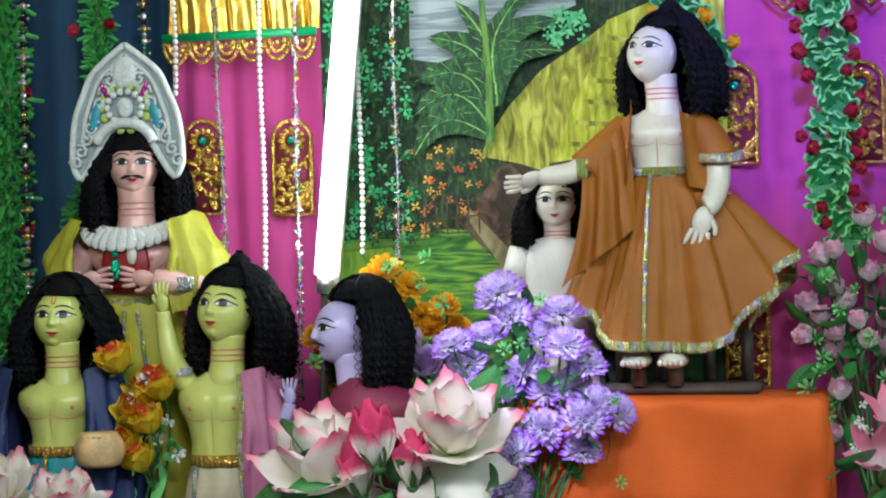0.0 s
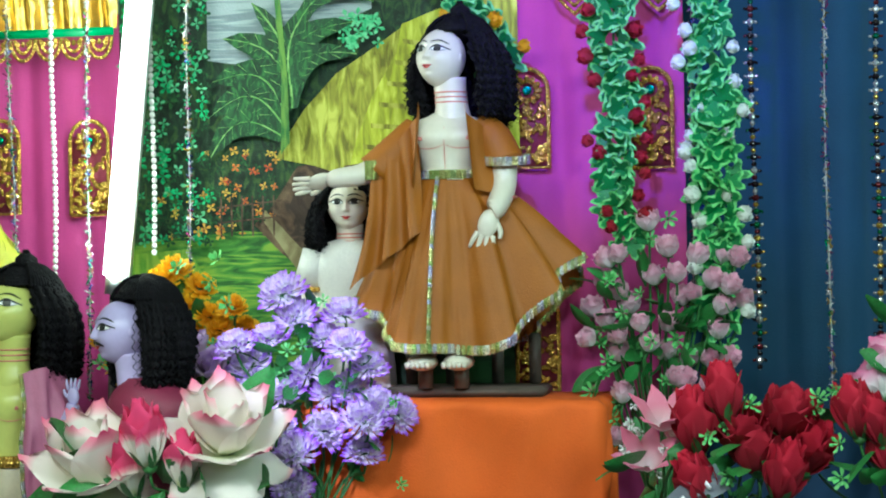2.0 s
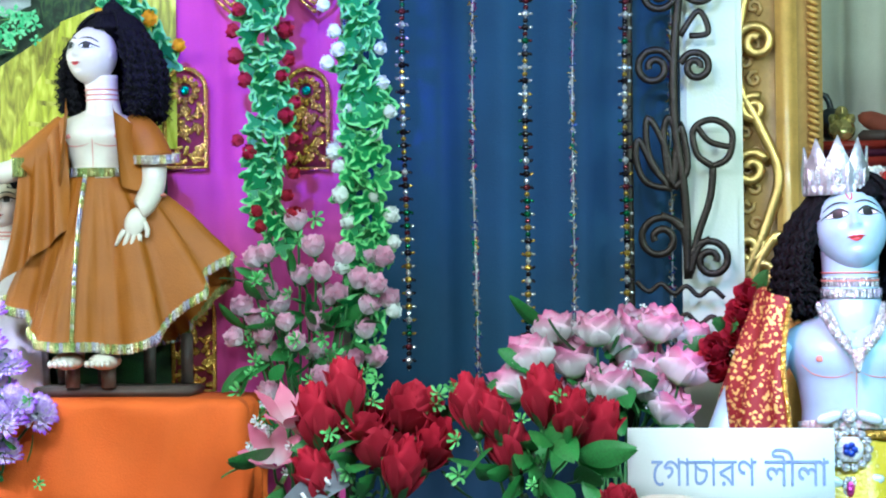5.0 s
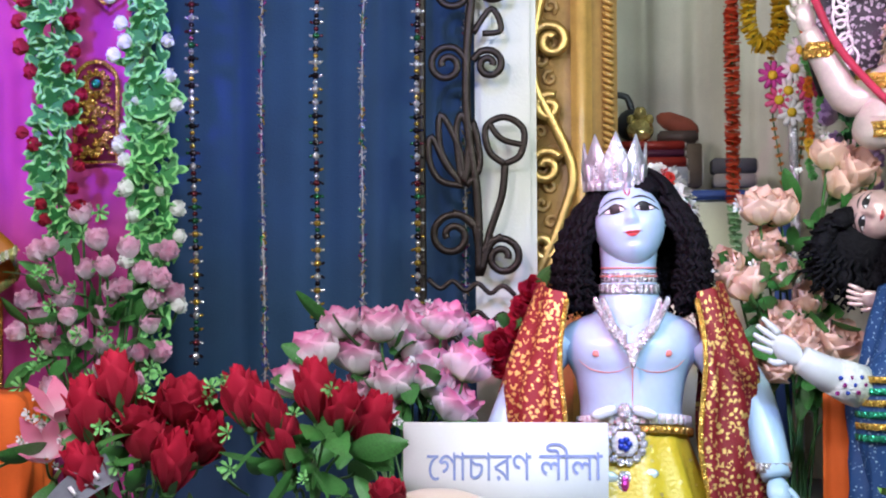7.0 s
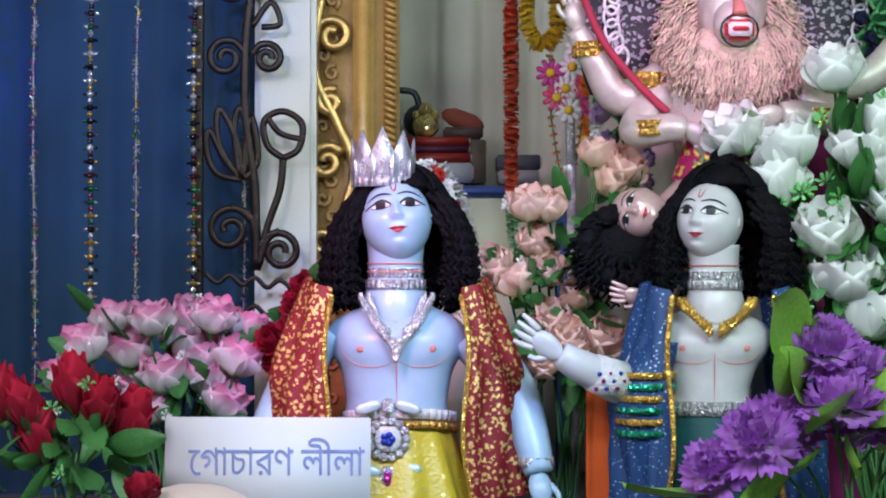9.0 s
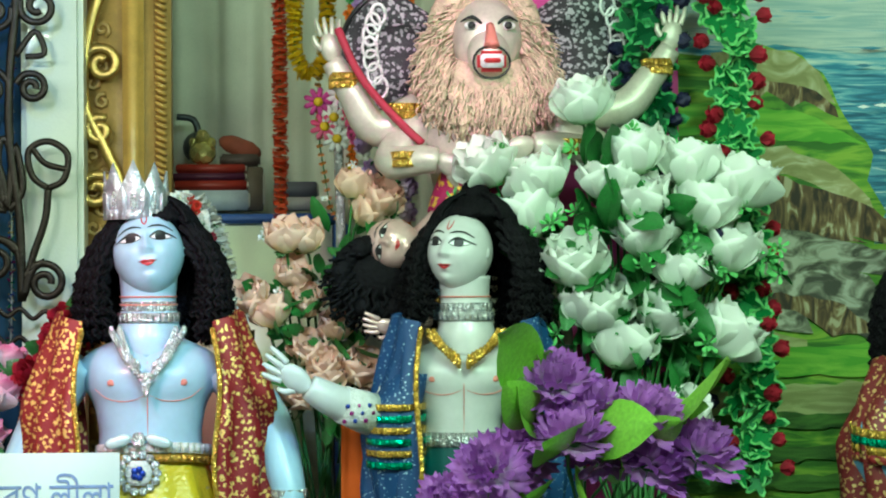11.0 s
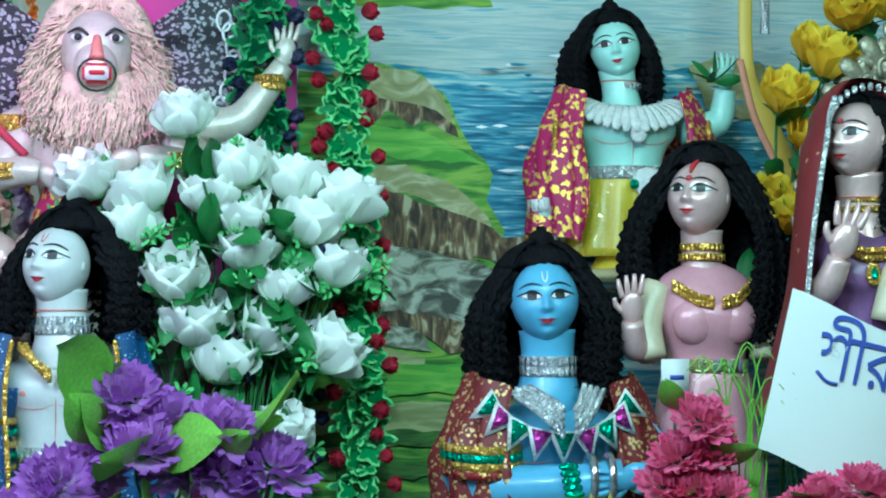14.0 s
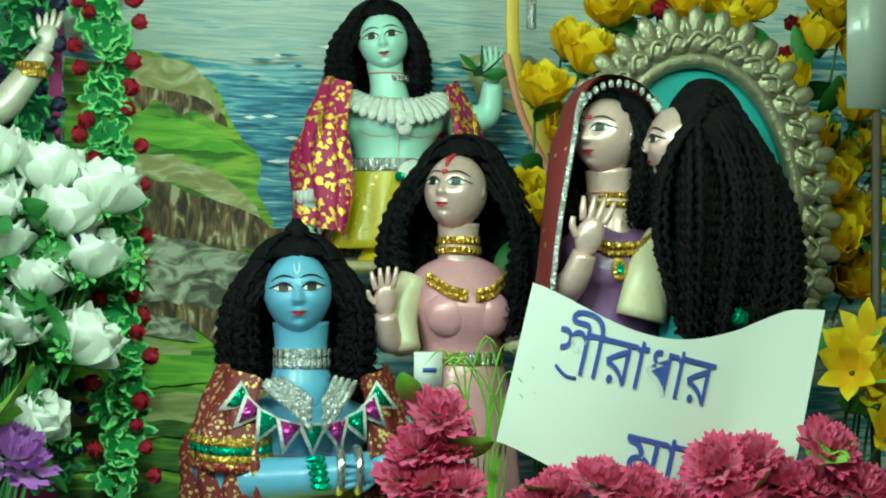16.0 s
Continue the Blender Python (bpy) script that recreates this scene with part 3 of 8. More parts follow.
    shape([(0.08, 0.30), (0.15, 0.31), (0.23, 0.335), (0.31, 0.365), (0.335, 0.39), (0.24, 0.38), (0.3, 0.42), (0.12, 0.39), (0.08, 0.36)], cliff)
    shape([(0.2, 0.36), (0.33, 0.38), (0.46, 0.37), (0.46, 0.42), (0.33, 0.42), (0.22, 0.40)], cliff)
    shape([(0.09, 0.39), (0.2, 0.40), (0.33, 0.43), (0.33, 0.47), (0.2, 0.46), (0.1, 0.47)], rock)
    shape([(0.1, 0.47), (0.2, 0.455), (0.3, 0.47), (0.35, 0.54), (0.3, 0.57), (0.18, 0.52), (0.1, 0.51)], rock)
    shape([(0.09, 0.51), (0.16, 0.495), (0.26, 0.515), (0.32, 0.56), (0.24, 0.565), (0.2, 0.535), (0.15, 0.55), (0.08, 0.54)], cliff)
    shape([(0.0, 0.50), (0.1, 0.50), (0.2, 0.535), (0.21, 0.56), (0.1, 0.545), (0.0, 0.53)], rock)
    shape([(0.0, 0.545), (0.12, 0.55), (0.2, 0.57), (0.2, 0.6), (0.1, 0.585), (0, 0.6)], pale)
    shape([(0.0, 0.59), (0.2, 0.58), (0.45, 0.57), (0.45, 0.63), (0.2, 0.625), (0, 0.64)], lime)
    shape([(0.0, 0.645), (0.2, 0.64), (0.45, 0.625), (0.45, 0.69), (0.2, 0.70), (0, 0.72)], pale)
    dark = strokes("shore_dark_paint", [(0.3, (0.03, 0.08, 0.01)), (0.7, (0.09, 0.2, 0.03))], (1.5, 1, 9), 5)
    for v in (0.695, 0.745, 0.79):
        shape([(0.0, v), (0.12, v - 0.012), (0.4, v - 0.006), (0.4, v + 0.012), (0.12, v + 0.014), (0, v + 0.016)], dark)
    shape([(0.63, 0.10), (0.68, 0.085), (0.75, 0.09), (0.8, 0.14), (0.8, 0.2), (0.66, 0.17)], top)
    for _ in range(90):
        u, v, w = r.uniform(0.22, 0.9), r.uniform(0.08, 0.37), r.uniform(0.01, 0.045)
        if u < 0.24 + 0.3 * (v - 0.1):
            continue
        shape([(u, v), (u + w / 2, v - 0.003), (u + w, v), (u + w / 2, v + 0.003)], WHITE_PAINT if r.random() < 0.45 else dark_sea, 0.0005)
    painted("seaside_painting", b, "painted canvas backdrop of cliffs above a blue sea", (1.5, 3.11, STAGE))


village()
seaside()


def motif(x, z, h=0.16, w=0.068):
    """An arched gold foil cut-out with a sequin rosette."""
    e = empty("foil_motif", "arched gold foil cut-out with green rosette on pink cloth", "wall ornament", (x, 3.172, z), "gold motifs")
    b = Build()
    arch = [(-w / 2, 0), (-w / 2, h * 0.78)] + [(-w / 2 * math.cos(a), h * 0.78 + h * 0.22 * math.sin(a)) for a in np.linspace(0.3, math.pi - 0.3, 7)] + [(w / 2, h * 0.78), (w / 2, 0), (-w / 2, 0)]
    b.tube([(p[0], 0, p[1]) for p in arch], 0.004, GOLD, 6, 1)
    part("border", b, e)
    c = Build()
    r = random.Random(int(x * 100))
    for i in range(46):
        u, v, a, q = r.uniform(-w * .42, w * .42), r.uniform(0.06 * h, 0.62 * h), r.uniform(0, 3.1), r.uniform(0.008, 0.014)
        c.ell((u, 0.001, v), (q * 0.4, 0.0015, q), GOLD, turn3(0, math.degrees(a), 0), 6, 4)
    part("filigree", c, e)["kind"] = "stuff"
    ro = Build()
    for i in range(12):
        a = i * math.pi / 6
        ro.ell((0.018 * math.cos(a), 0, h * 0.78 + 0.018 * math.sin(a)), (0.005, 0.003, 0.009), GOLD, turn3(0, 90 - math.degrees(a), 0), 6, 4)
    ro.ell((0, -0.002, h * 0.78), (0.008, 0.004, 0.008), GREEN_FOIL, n=8, k=6)
    part("rosette", ro, e)
    back = Build().box((0, 0.006, h * 0.42), (w * 0.9, 0.003, h * 0.8), mat("crimson_velvet", (0.22, 0.02, 0.05), 0.7), 0.001)
    part("backing", back, e, label="crimson backing")


for x, z in ((-1.725, 1.40), (-1.885, 1.405), (-0.975, 1.46), (-0.776, 1.455), (-0.965, 1.10), (-1.64, 1.09)):
    motif(x, z)

for x in (-0.892, -0.758):
    e = empty("heart_ornament", "hanging gold heart ornament cut from foil", "wall ornament", (x, 3.15, 1.705), "gold hearts")
    b = Build()
    for s in (1.0, 0.6):
        b.tube([(s * 0.032 * math.sin(a) ** 3, 0, 0.01 + s * (0.026 * math.cos(a) - 0.01 * math.cos(2 * a) - 0.004 * math.cos(3 * a)) + 0.02) for a in np.linspace(0, 6.28, 25)], 0.003, GOLD, 6, 1)
    part("outline", b, e)


def tube_light():
    e = empty("tube_light", "glowing white fluorescent tube leaning against the backdrop", "lamp", (-1.60, 2.98, STAGE))
    a, c = Vector((0.055, 0, 1.02)), Vector((-0.012, 0, 0.40))
    d = (a - c).normalized()
    glass = mat("tube_glass", (1, 0.98, 0.95), 0.3, glow=26)
    part("tube", Build().tube([c, a], 0.018, glass, 14, 1), e, label="glowing glass tube")
    part("cap", Build().tube([c - d * 0.03, c], 0.014, mat("tube_cap", (0.6, 0.6, 0.6), 0.3, 0.8), 12, 1), e)
    part("batten", Build().box(((a + c) / 2 + Vector((0.0, 0.03, 0))), (0.03, 0.02, (a - c).length + 0.06), WHITE_PAINT, 0.003, turn3(0, math.degrees(math.atan2(d.x, d.z)), 0)), e, label="white batten")
    part("prop", Build().tube([c - d * 0.03, (-0.03, 0, 0.0)], 0.006, DARKWOOD, 8, 1), e)


tube_light()


# ---- dais and bench ----
def dais():
    x0, x1, y0, y1, z1 = -1.30, -0.84, 2.94, 3.14, 1.10
    b = Build()
    def ring(z, o, s):
        pts = []
        for k in range(200):
            a = k / 200 * 4
            i, t = int(a), a - int(a)
            cs = [(x0, y0), (x1, y0), (x1, y1), (x0, y1)]
            p, q = cs[i], cs[(i + 1) % 4]
            x, y = p[0] + (q[0] - p[0]) * t, p[1] + (q[1] - p[1]) * t
            w = s * (math.sin(19 * a + 6 * z) + 0.8 * math.sin(37 * a - 26 * z) + 0.9 * math.sin(7 * a + 31 * z))
            nx, ny = [(0, -1), (1, 0), (0, 1), (-1, 0)][i]
            pts.append((x + nx * (w + o), y + ny * (w + o), z))
        return pts
    rs = [ring(STAGE + 0.002, 0.012, 0.004)] + [ring(STAGE + 0.2 * k / 16, 0.006, 0.0045) for k in range(1, 16)] + [ring(z1 - 0.006, 0.004, 0.0025), ring(z1, -0.004, 0.001)]
    b.rings(rs, ORANGE_CLOTH)
    thing("dais", b, "orange cloth wrapped dais with creased sides", "dais", (-1.07, 3.04, STAGE))
    e = empty("bench", "low dark wooden bench on the orange dais", "bench", (-1.06, 3.07, 1.10))
    part("seat", Build().box((0, 0, 0.008), (0.25, 0.10, 0.015), DARKWOOD, 0.003), e)
    for x in (-0.1, -0.035, 0.04, 0.1):
        part("slat", Build().box((x, 0.035, 0.055), (0.018, 0.012, 0.08), DARKWOOD, 0.002), e)


dais()


# ---- iron screen, post, carved frame and cupboard ----
def strip(b, pts, w=0.009, m=IRON):
    b.tube([(x, 0, z) for x, z in pts], w, m, 8, 5, 0.45)


def scroll(cx, cz, r, a0, turns, n=13, end=0.25):
    return [(cx + r * (1 - (1 - end) * k / (n - 1)) * math.cos(a0 + turns * 2 * math.pi * k / (n - 1)), cz + r * (1 - (1 - end) * k / (n - 1)) * math.sin(a0 + turns * 2 * math.pi * k / (n - 1))) for k in range(n)]


def iron_screen():
    e = empty("iron_screen", "dark wrought iron screen with lotus and scroll work", "screen", (-0.17, 3.24, STAGE))
    o = lambda pts: [(x + 0.17, z - STAGE) for x, z in pts]
    def piece(name, pts, w=0.006):
        b = Build()
        strip(b, o(pts), w)
        part(name, b, e)
    piece("post", [(-0.263, STAGE), (-0.265, 1.4), (-0.263, 1.8)], 0.008)
    piece("stem", [(-0.172, 1.27), (-0.175, 1.40), (-0.19, 1.52), (-0.19, 1.63), (-0.18, 1.74), (-0.18, 1.8)], 0.007)
    piece("stem", [(-0.17, 1.275), (-0.155, 1.34), (-0.135, 1.40), (-0.13, 1.45)], 0.006)
    for cx, cz, r, a, t in ((-0.222, 1.61, 0.032, 0.3, 1.5), (-0.155, 1.61, 0.026, 2.9, -1.5), (-0.215, 1.335, 0.038, 0.4, 1.5), (-0.135, 1.30, 0.034, 2.9, -1.5), (-0.215, 1.73, 0.03, 0.3, -1.4), (-0.145, 1.74, 0.03, 2.8, 1.4)):
        piece("scroll", scroll(cx, cz, r, a, t))
    piece("scroll", [(-0.172, 1.28), (-0.175, 1.33), (-0.185, 1.36), (-0.215, 1.373)])
    piece("scroll", [(-0.168, 1.28), (-0.155, 1.32), (-0.135, 1.334)])
    # lotus of four pointed petals
    for a in ([(-0.195, 1.415), (-0.235, 1.425), (-0.252, 1.46), (-0.248, 1.495), (-0.225, 1.45), (-0.198, 1.418)],
              [(-0.198, 1.415), (-0.232, 1.47), (-0.233, 1.53), (-0.205, 1.48), (-0.195, 1.42)],
              [(-0.195, 1.415), (-0.185, 1.48), (-0.198, 1.53), (-0.208, 1.50), (-0.2, 1.42)],
              [(-0.192, 1.415), (-0.17, 1.45), (-0.182, 1.52), (-0.19, 1.46), (-0.194, 1.418)]):
        piece("petal", a, 0.0055)
    piece("bud", [(-0.13, 1.45), (-0.155, 1.47), (-0.16, 1.51), (-0.13, 1.525), (-0.10, 1.505), (-0.105, 1.465), (-0.13, 1.45)], 0.0055)
    piece("bud", [(-0.155, 1.515), (-0.135, 1.49), (-0.10, 1.48)], 0.005)
    piece("bud", [(-0.18, 1.66), (-0.15, 1.70), (-0.135, 1.665), (-0.165, 1.66)], 0.005)
    for z in (1.26, 1.215, 1.17):
        piece("wave_bar", [(-0.255 + 0.02 * k, z + 0.007 * (-1) ** k - 0.002 * k) for k in range(8)], 0.004)


iron_screen()
slab("post", (-0.13, 3.33, 1.5), (0.10, 0.08, 3.0), mat("white_gloss_paint", (0.72, 0.71, 0.62), 0.35, 0, 0.06, 6, 0.1, coat=0.3), "square post in glossy off-white paint", "post", 0.01)


def carved_frame():
    e = empty("carved_frame", "carved golden brown wooden door frame with scroll work", "door frame", (-0.02, 3.40, 0.0), kind="structure")
    part("jamb", Build().box((0.0, 0.01, 1.3), (0.15, 0.07, 2.6), WOOD, 0.004), e)
    part("moulding", Build().box((0.015, -0.035, 1.3), (0.035, 0.03, 2.6), mat("polished_wood", (0.62, 0.36, 0.10), 0.3, 0, 0.2, 20, 0.15, coat=0.3), 0.008), e)
    rope = Build()
    for k in range(130):
        rope.ell((0.06, -0.03, 0.9 + 0.011 * k), (0.012, 0.012, 0.0045), MATS["polished_wood"], turn3(0, 28, 0), 8, 5)
    part("rope_moulding", rope, e, label="twisted rope moulding")
    for pts in ([(-0.06, 0.91), (-0.075, 1.2), (-0.02, 1.36), (0.0, 1.44), (-0.03, 1.52), (-0.065, 1.60), (-0.055, 1.72), (-0.02, 1.82)], [(-0.02, 1.14), (-0.045, 1.26), (-0.005, 1.34), (0.01, 1.30)]):
        b = Build()
        b.tube([(x, -0.05, z) for x, z in pts], 0.009, BRASS, 8, 6, 0.5)
        part("brass_scroll", b, e)
    for cx, cz, r, a, t in ((-0.035, 1.66, 0.028, 3.4, -1.4), (-0.045, 1.45, 0.026, 0.5, 1.4), (-0.05, 1.32, 0.022, 1, -1.4), (-0.03, 1.28, 0.02, 3, 1.4), (-0.04, 1.55, 0.02, 1, 1.3)):
        b = Build()
        b.tube([(x, -0.05, z) for x, z in scroll(cx, cz, r * 1.15, a, t)], 0.008, BRASS, 8, 2, 0.5)
        part("brass_scroll", b, e)
    for k in range(26):
        b = Build()
        b.tube([(x, -0.028, z) for x, z in scroll(-0.045 + 0.008 * (-1) ** k, 1.0 + 0.03 * k, 0.014, k, 1.1 * (-1) ** k, 9)], 0.0045, WOOD, 6, 1)
        part("carving", b, e)


carved_frame()
drape("curtain", 0.03, 0.62, STAGE, 2.3, 3.72, mat("beige_curtain", (0.64, 0.62, 0.50), 0.8, 0, 0.12, 8, 0.15, 380), "greyish beige curtain behind the cupboard", 6, 0.012, seed=3)


def cupboard():
    e = empty("cupboard", "pale green steel cupboard with blue edged top", "cupboard", (0.19, 3.58, STAGE))
    pale, blue = mat("pale_green_enamel", (0.70, 0.72, 0.50), 0.4, 0, 0.06, 8, 0.08), mat("blue_enamel", (0.05, 0.10, 0.30), 0.4, 0, 0.1, 10, 0.08)
    part("body", Build().box((0, 0, 0.25), (0.27, 0.17, 0.5), pale, 0.004), e)
    part("top", Build().box((0, -0.005, 0.508), (0.29, 0.19, 0.016), blue, 0.003), e, label="blue edged top")
    part("side_panel", Build().box((0.15, -0.005, 0.25), (0.025, 0.18, 0.5), blue, 0.003), e, label="blue side panel")


cupboard()
r = random.Random(11)
for k, (x, z, w, d, h, c) in enumerate([(0.115, 1.424, 0.13, 0.1, 0.034, (0.40, 0.42, 0.44)), (0.115, 1.459, 0.125, 0.1, 0.016, (0.25, 0.03, 0.02)), (0.11, 1.476, 0.13, 0.1, 0.012, (0.07, 0.008, 0.03)), (0.115, 1.489, 0.12, 0.1, 0.014, (0.3, 0.05, 0.02)),
                                        (0.18, 1.424, 0.05, 0.08, 0.075, (0.12, 0.09, 0.06)), (0.262, 1.424, 0.07, 0.08, 0.022, (0.3, 0.28, 0.25)), (0.262, 1.447, 0.075, 0.08, 0.026, (0.08, 0.08, 0.09))]):
    b = Build().box((0, 0, h / 2), (w, d, h), mat("book_cover", (0.26, 0.02, 0.012), 0.5) if k in (1, 3) else mat("book_%d" % k, c, 0.6), 0.002)
    b.box((0.003, 0.003, h / 2), (w, d, h * 0.7), mat("page_edges", (0.55, 0.5, 0.4), 0.8), 0.001)
    ob = thing("book", b, "stacked book with worn cover on the cupboard", "book", group="books on the cupboard")
    ob.location = (x, 3.56, z)
b = Build().ell((0, 0, 0.022), (0.024, 0.02, 0.022), foil("brass_toy", (0.55, 0.48, 0.18), 120), n=12, k=8).ell((0, 0, 0.05), (0.012, 0.012, 0.014), MATS["brass_toy"], n=10, k=6).ell((-0.016, 0, 0.04), (0.008, 0.008, 0.01), MATS["brass_toy"], n=8, k=6).ell((0.016, 0, 0.04), (0.008, 0.008, 0.01), MATS["brass_toy"], n=8, k=6)
thing("ornament", b, "small brass ornament on the books", "ornament").location = (0.10, 3.545, 1.503)
b = Build().box((0, 0, 0.012), (0.07, 0.05, 0.02), DARKWOOD).ell((0.0, 0, 0.035), (0.04, 0.02, 0.018), mat("rust_cloth", (0.25, 0.06, 0.03), 0.8), turn3(0, 20, 0), 10, 6)
thing("cloth_roll", b, "rust coloured cloth roll on the books", "cloth roll").location = (0.165, 3.55, 1.50)
b = Build().ell((0, 0, 0.03), (0.03, 0.025, 0.03), mat("dark_plastic", (0.03, 0.035, 0.04), 0.4), n=12, k=8).tube([(0, 0, 0.05), (-0.01, 0, 0.08), (-0.04, 0, 0.085)], 0.006, MATS["dark_plastic"], 8, 3)
thing("fan", b, "small dark desk fan behind the books", "fan").location = (0.09, 3.63, 1.51)
# ---- statues: each one plain mesh ----
def relief(x, z):
    """How far the modelled face stands out of a plain egg at x across and z up, in head units."""
    def bump(x0, z0, w, h):
        return math.exp(-((x - x0) / w) ** 2 - ((z - z0) / h) ** 2)
    x = abs(x)
    k = min(1.0, max(0.0, (0.26 - z) / 0.44))
    tip = 1.0 if z > -0.20 else max(0.0, 1 - ((-0.20 - z) / 0.07) ** 2)
    o = 0.19 * k ** 1.15 * tip * math.exp(-(x / (0.055 + 0.055 * k)) ** 2) + 0.06 * bump(0.10, -0.19, 0.05, 0.05)
    o += -0.085 * bump(0.31, 0.09, 0.17, 0.11) + 0.055 * bump(0.33, 0.09, 0.15, 0.09) + 0.03 * bump(0.30, 0.31, 0.25, 0.07)
    o += 0.055 * bump(0.42, -0.22, 0.22, 0.22) + 0.055 * bump(0.0, -0.435, 0.17, 0.045) + 0.06 * bump(0.0, -0.535, 0.13, 0.045)
    return o - 0.04 * bump(0, -0.64, 0.16, 0.05) + 0.085 * bump(0, -0.80, 0.17, 0.13)


def head(b, c, s, skin, yaw=0, pitch=0, roll=0, mark=None, stache=False, brows=True):
    """A modelled head with painted eyes, brows and lips; s: half height of the head; it looks to -y."""
    t = turn3(pitch, roll, yaw)
    c = Vector(c)
    def width(z):
        return 0.83 * (1 - 0.17 * max(0, -z) ** 1.6)
    def on(x, z, out=0.0):
        q = math.sqrt(max(0.0, 1 - z * z - (x / width(z)) ** 2))
        return c + t @ Vector((x * s, -(0.84 * q + relief(x, z) * min(1, q * 2.2) + out) * s, z * s))
    rows, n = [], 64
    for i in range(1, 56):
        ph = math.pi * i / 56 - math.pi / 2
        z, ring = math.sin(ph), []
        for j in range(n):
            u = 2 * j / n - 1
            th = -math.pi / 2 + math.pi * u * (0.38 + 0.62 * u * u)
            x, q = math.cos(ph) * math.cos(th) * width(z), -math.cos(ph) * math.sin(th)
            y = -0.84 * q - (relief(x, z) * min(1, q * 2.2) if q > 0 else 0.06 * q)
            ring.append(c + t @ Vector((x * s, y * s, z * s)))
        rows.append(ring)
    b.rings(rows, skin)
    def sheet_of(low, high, m, out=0.012, rows_=3):
        """A thin painted shape between two lines of points on the face."""
        b.grid(lambda u, v: on(*(low[round(u * (len(low) - 1))][k] * (1 - v) + high[round(u * (len(low) - 1))][k] * v for k in (0, 1)), out), len(low) - 1, rows_, m)
    def line(pts, w, m, out=0.018):
        lo, hi = [], []
        for k, (x, z) in enumerate(pts):
            (x0, z0), (x1, z1) = pts[max(k - 1, 0)], pts[min(k + 1, len(pts) - 1)]
            d = math.hypot(x1 - x0, z1 - z0)
            a = w * (0.25 + 0.75 * math.sin(math.pi * (0.08 + 0.84 * k / (len(pts) - 1))))
            lo.append((x + (z1 - z0) / d * a, z - (x1 - x0) / d * a))
            hi.append((x - (z1 - z0) / d * a, z + (x1 - x0) / d * a))
        sheet_of(lo, hi, m, out, 1)
    us = [k / 12 for k in range(13)]
    for sx in (-1, 1):
        ex = [0.10 + 0.50 * u for u in us]
        up = [0.085 + 0.035 * u + 0.122 * math.sin(math.pi * u ** 0.85) for u in us]
        dn = [0.085 + 0.035 * u - 0.066 * math.sin(math.pi * u) for u in us]
        sheet_of([(sx * x, z) for x, z in zip(ex, dn)], [(sx * x, z) for x, z in zip(ex, up)], WHITE_PAINT, 0.010)
        ix = [0.34 + 0.120 * math.cos(math.pi * (1 - u)) for u in us]
        lid = [(np.interp(x, ex, dn), np.interp(x, ex, up), math.sqrt(max(0, 0.0144 - (x - 0.34) ** 2))) for x in ix]
        sheet_of([(sx * x, max(l, 0.12 - h)) for x, (l, u, h) in zip(ix, lid)], [(sx * x, min(u, 0.12 + h)) for x, (l, u, h) in zip(ix, lid)], INK, 0.015)
        line([(sx * (x + (0.10 * max(0, k - 9) / 3)), z + 0.012) for k, (x, z) in enumerate(zip(ex, up))], 0.036, INK)
        line([(sx * x, z - 0.004) for x, z in zip(ex, dn)], 0.013, INK)
        if brows:
            line([(sx * (0.075 + 0.56 * u), 0.29 + 0.16 * math.sin(math.pi * (0.12 + 0.72 * u)) - 0.06 * u) for u in us], 0.027, INK)
        b.ell(c + t @ Vector((sx * 0.80 * s, 0.0, 0.0)), (0.06 * s, 0.12 * s, 0.17 * s), skin, t, 8, 6)
    ms = [-0.21 + 0.42 * k / 12 for k in range(13)]
    mid = [-0.485 + 0.85 * x * x for x in ms]
    sheet_of([(x, z) for x, z in zip(ms, mid)], [(x, z + 0.055 * (1 - (x / 0.21) ** 2) * (1 - 0.35 * math.exp(-(x / 0.03) ** 2))) for x, z in zip(ms, mid)], LIP, 0.012)
    sheet_of([(x * 0.85, z - 0.075 * (1 - (x / 0.21) ** 2)) for x, z in zip(ms, mid)], [(x * 0.92, z) for x, z in zip(ms, mid)], LIP, 0.012)
    line([(x * 1.08, z) for x, z in zip(ms, mid)], 0.007, INK, 0.02)
    if stache:
        for sx in (-1, 1):
            line([(sx * 0.4 * k / 8, -0.355 - 0.5 * (0.4 * k / 8) ** 2) for k in range(9)], 0.055, INK, 0.04)
    if mark:
        line([(-0.065, 0.72), (-0.06, 0.6), (-0.04, 0.5), (0, 0.45), (0.04, 0.5), (0.06, 0.6), (0.065, 0.72)], 0.018, mark)
    return on, t


def wavy(b, roots, tips, rad, m=HAIR, waves=6, amp=0.012, seed=1, sides=5, crimp=0.0):
    """Locks of crimped hair from root points to tip points; crimp makes the waves of neighbours fall in step."""
    r = random.Random(seed)
    for p, q in zip(roots, tips):
        p, q, ph = Vector(p), Vector(q), r.uniform(0, 6) * (1 - crimp)
        out = Vector((q.x - p.x, q.y - p.y - 0.001, 0)).normalized()
        side = Vector((-out.y, out.x, 0))
        n = waves * 4
        P = []
        for k in range(n + 1):
            a = k / n
            w = p.lerp(q, a) + out * (abs(q.z - p.z) * 0.17 * math.sin(math.pi * a ** 0.8))
            g = ph + (2 * math.pi * waves * a if not crimp else w.z / amp * 1.9)
            P.append(w + (out * math.sin(g) + side * math.cos(g) * 0.7) * amp * (0.3 + 0.7 * a))
        b.tube(P, [rad * (1 - 0.45 * (k / n) ** 2) for k in range(n + 1)], m, sides, 1)


